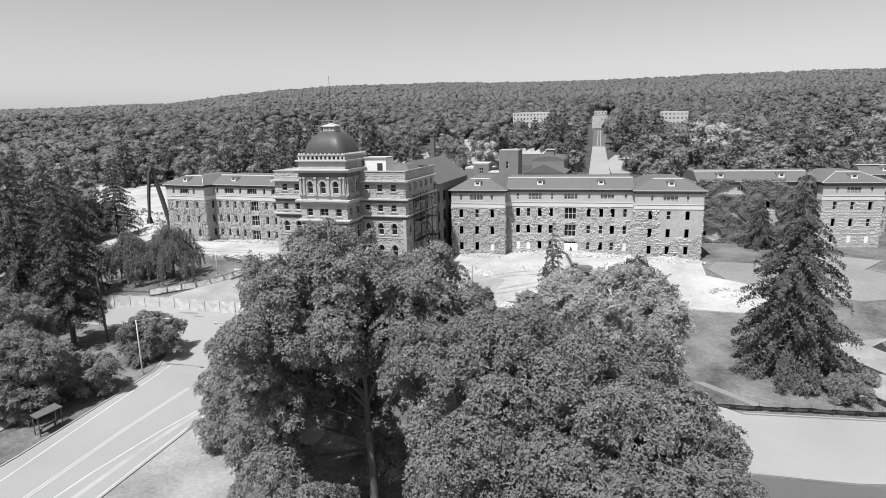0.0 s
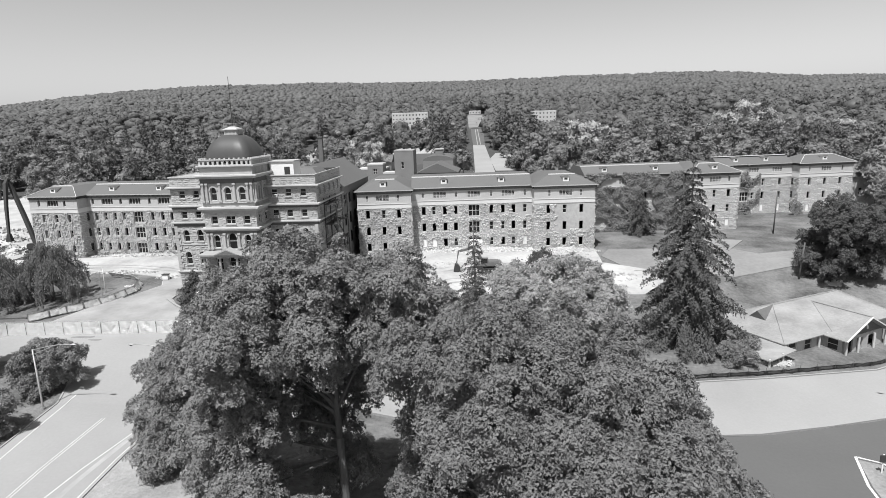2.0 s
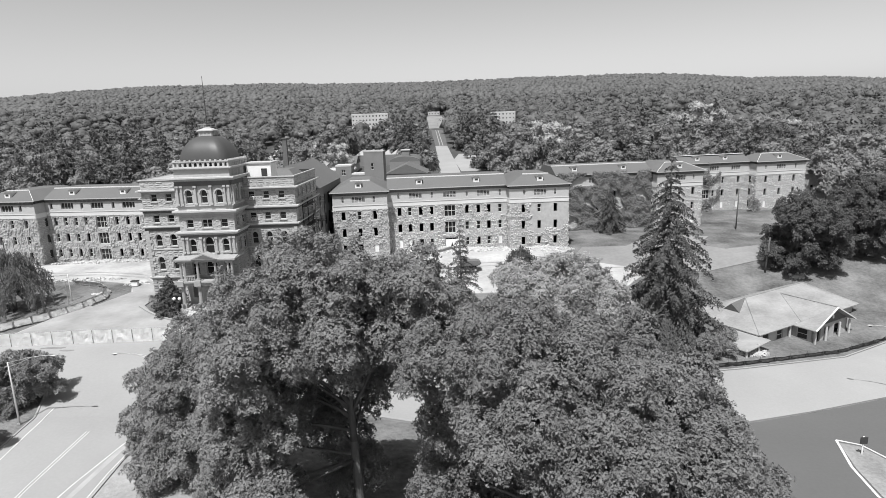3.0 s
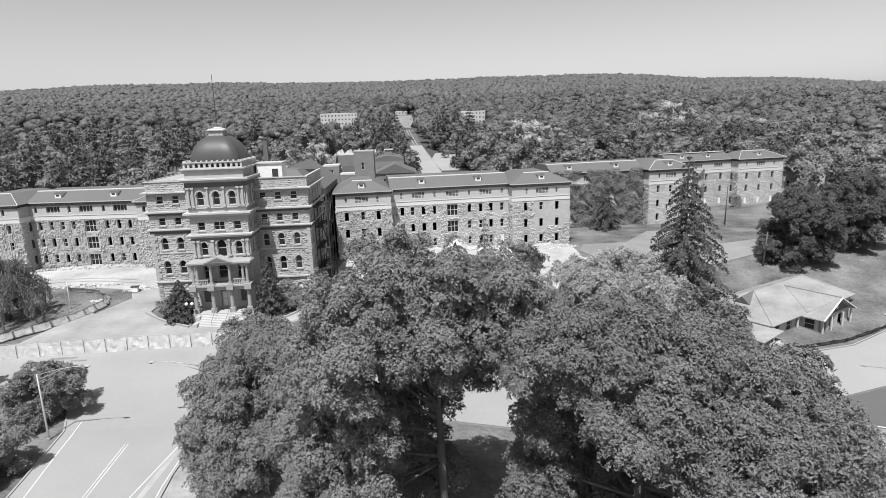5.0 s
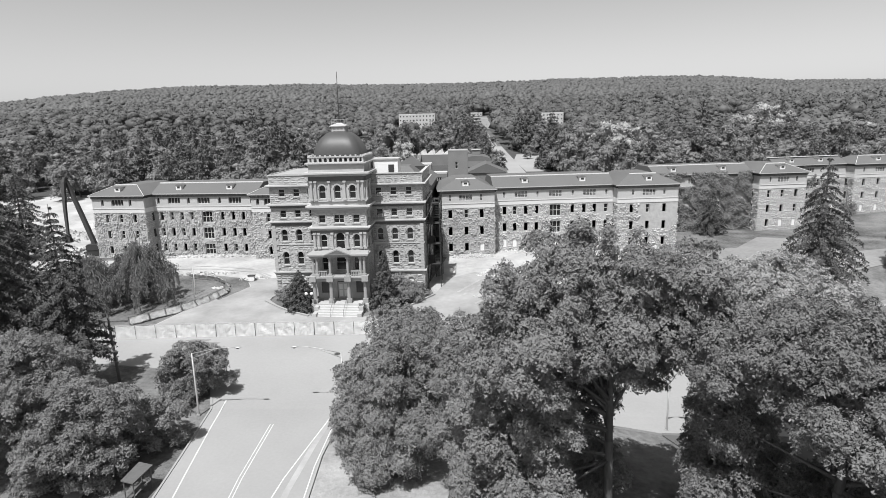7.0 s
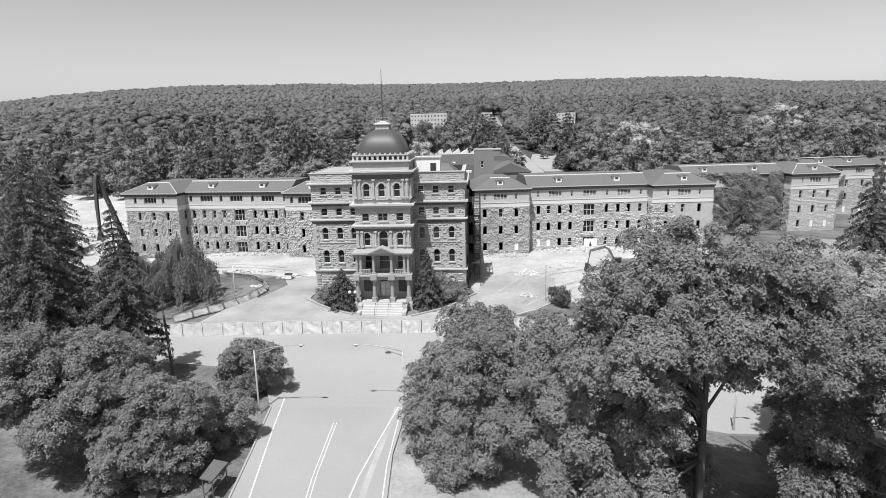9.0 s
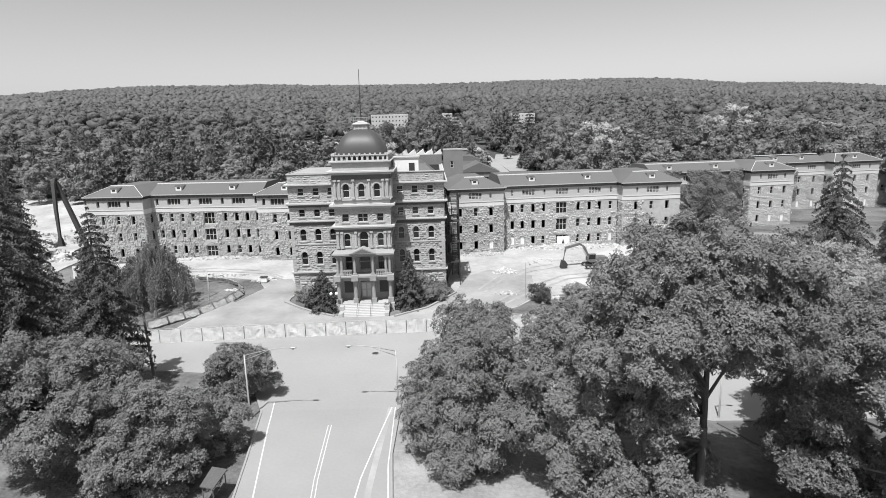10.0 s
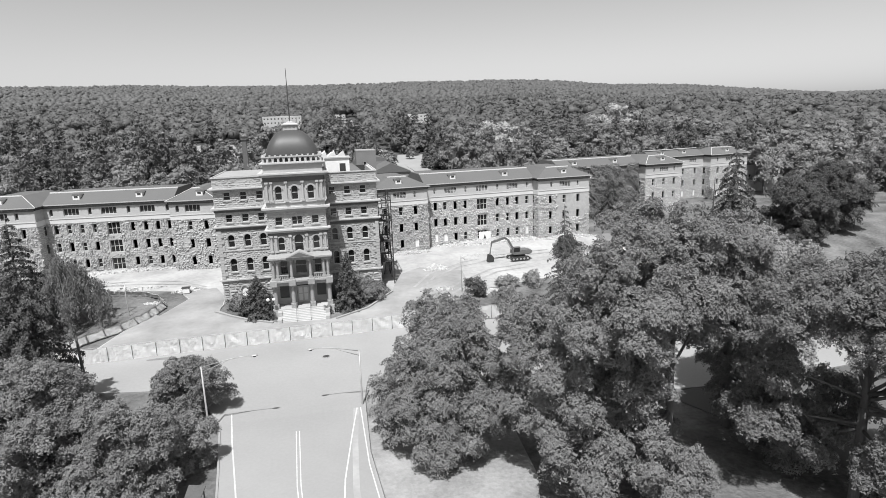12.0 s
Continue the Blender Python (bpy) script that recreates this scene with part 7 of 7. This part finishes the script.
for x0, x1, y0, y1, zt in ((-46.5, -41.4, 190, 196, 18.6), (-52.0, -42.4, 200, 208, 16.4), (-41.0, -36.2, 188, 193, 15.9)):
    block_house("low_annexe", x0, x1, y0, y1, 3, zt - 0.5, BRICK, "low flat-roofed annexe with a pale parapet", [((x0 + x1) / 2, 0.7, zt - 3.4, zt - 1.6)], None, 0.5, PALE)
block_house("kitchen_hall", -30.0, -17.0, 190, 206, 3, 15.2, BRICK, "dark brick kitchen hall with a patched gable roof", [(-26.5, 0.9, 11.2, 13.6), (-21, 0.9, 11.2, 13.6)], "gable_x", lift=3.0)
rear = block_house("rear_hall", -49.3, -36.9, 117.8, 145, 2.4, 18.6, BRICK, "long rear hall with a dark slate roof", [], "gable_x", lift=4.8)
for k in range(6):
    y = 119.5 + k * 4.2
    for z in (6.0, 10.2, 14.4):
        bm = bmesh.new()
        box(bm, -36.91, -36.84, y, y + 1.3, z, z + 2.4)
        part("side_window", bm, GLASS, rear, "dark side window")
saw = thing("sawtooth_workshop", (-46, 288, 12.0), "low workshop with a pale sawtooth skylight roof", "building")
bm = bmesh.new()
box(bm, -55, -34, 288, 302, 8, 16.6)
part("wall", bm, BRICK, saw)
for k in range(5):
    x = -55 + k * 4.3
    bm = bmesh.new()
    frustum(bm, [(x, 288, 16.6), (x + 4.2, 288, 16.6), (x + 3.4, 288, 19.0)], [(x, 302, 16.6), (x + 4.2, 302, 16.6), (x + 3.4, 302, 19.0)])
    part("skylight", bm, FLASH, saw, "pale sawtooth skylight")
chim = thing("chimney_stack", (-72.7, 228, 6), "tall dark square chimney stack", "chimney")
bm = bmesh.new()
frustum(bm, ring(-73.7, -71.7, 227, 229, 5.5), ring(-73.5, -71.9, 227.2, 228.8, 26.8))
part("shaft", bm, FRIEZE, chim)
bm = bmesh.new()
box(bm, -73.75, -71.65, 226.95, 229.05, 26.8, 27.3)
part("cap", bm, FRIEZE, chim)
for x0, x1, y0, top in ((-86.0, -57.0, 480, 39.6), (-28.8, -17.2, 600, 41.6), (25.0, 44.5, 480, 37.9)):
    n = max(2, int((x1 - x0) / 2.6))
    ws = [(x0 + (x1 - x0) * (k + 0.5) / n, 0.6, z, z + 1.25) for k in range(n) for z in (top - 2.5, top - 5.6, top - 8.8)]
    block_house("white_ward_building", x0, x1, y0, y0 + 12, 22, top - 0.4, PALE, "long white flat-roofed ward building among the trees", ws, None, 0.4, FLASH)
block_house("low_shed", -128, -112, 285, 292, 10, 14.6, WHITE, "low white shed among the pines", [])
block_house("link_building", 98.0, 113, 178, 190, 2.4, 12.2, MORTAR, "low stone link building with a slate roof", [(101, 0.5, 7, 9), (105, 0.5, 7, 9)], "gable")
block_house("low_house", -63, -52, 268, 280, 9, 14, PALE, "small pale house behind the trees", [], "gable")
patch("far_road", [(-13.0, 206), (-13.4, 262), (-17.4, 362), (-10.2, 361), (-4.6, 262), (-4.2, 206)], 0.1, ROAD, "straight pale road climbing between the trees", "road", 8.0)
patch("far_road", [(-17.4, 362.1), (-20.6, 426), (-22.5, 470), (-14.0, 470), (-11.6, 424), (-10.2, 361.1)], 0.1, ASPHALT, "darker upper stretch of the straight road", "road", 8.0)
for dx in (0.0, 1.8):
    line("tyre_track", [(-14.6 + dx, 363), (-17.2 + dx, 424), (-19.0 + dx, 468)], 0.5, "pale rut worn into the far road", ROAD, 0.12)
patch("far_lot", [(-24, 472), (-11, 472), (-13, 590), (-30, 590)], 0.1, DIRT, "bare earth lot at the head of the road", "ground", 8.0)
patch("far_lot", [(-112, 262), (-72, 262), (-70, 300), (-84, 332), (-100, 410), (-126, 418), (-112, 340)], 0.1, ROAD, "pale gravel lot behind the hospital", "ground", 8.0)
patch("far_lot", [(-4.2, 262), (6, 262), (22, 300), (24, 316), (-4, 322), (-7, 300)], 0.1, ROAD, "pale gravel lot beside the straight road", "ground", 8.0)
patch("rear_yard", [(-72, 145), (-14, 145), (-14, 240), (-72, 240)], 0.06, CONCRETE, "paved rear service yard", "yard", 8.0)


# ---- boards and window units ----
board_thing = thing("notice_board", (-9.4, 129.1, 2.4), "white site notice board with a dark mark at the stair bay", "notice board")
bm = bmesh.new()
box(bm, -10.8, -7.9, 128.8, 128.88, 2.6, 5.0)
part("panel", bm, WHITE, board_thing)
for x in (-10.4, -8.3):
    bm = bmesh.new()
    box(bm, x - 0.05, x + 0.05, 128.89, 129.0, 2.2, 5.1)
    part("post", bm, WOOD, board_thing)
bm = bmesh.new()
frustum(bm, [(-9.7, 128.78, 3.3), (-9.0, 128.78, 3.3), (-9.35, 128.78, 4.4)], [(-9.7, 128.796, 3.3), (-9.0, 128.796, 3.3), (-9.35, 128.796, 4.4)])
part("mark", bm, IRON, board_thing, "dark triangular mark")
for z in (18.95, 15.2):
    ac = thing("air_conditioner", (-44.4, 99.7, z), "pale window air conditioner standing in a sash window", "air conditioner", "window units")
    bm = bmesh.new()
    box(bm, -44.8, -44.05, 99.55, 100.15, z, z + 0.5)
    part("case", bm, WHITE, ac)
    bm = bmesh.new()
    for k in range(5):
        box(bm, -44.74, -44.11, 99.52, 99.548, z + 0.06 + k * 0.085, z + 0.1 + k * 0.085)
    part("grille", bm, IRON, ac)

for x, y, h in ((34.2, 54.6, 2.2), (32.6, 46.6, 2.0)):
    post = thing("traffic_sign", (x, y, gz(x, y)), "white traffic sign post with a dark panel on the island", "sign", "traffic signs")
    bm = bmesh.new()
    tube(bm, [(x, y, gz(x, y) - 0.3), (x, y, gz(x, y) + h)], (0.07, 0.07), 8)
    part("post", bm, WHITE, post)
    bm = bmesh.new()
    box(bm, x - 0.4, x + 0.4, y - 0.13, y - 0.08, gz(x, y) + h - 0.85, gz(x, y) + h - 0.05)
    part("panel", bm, IRON, post, "dark back of the sign panel")
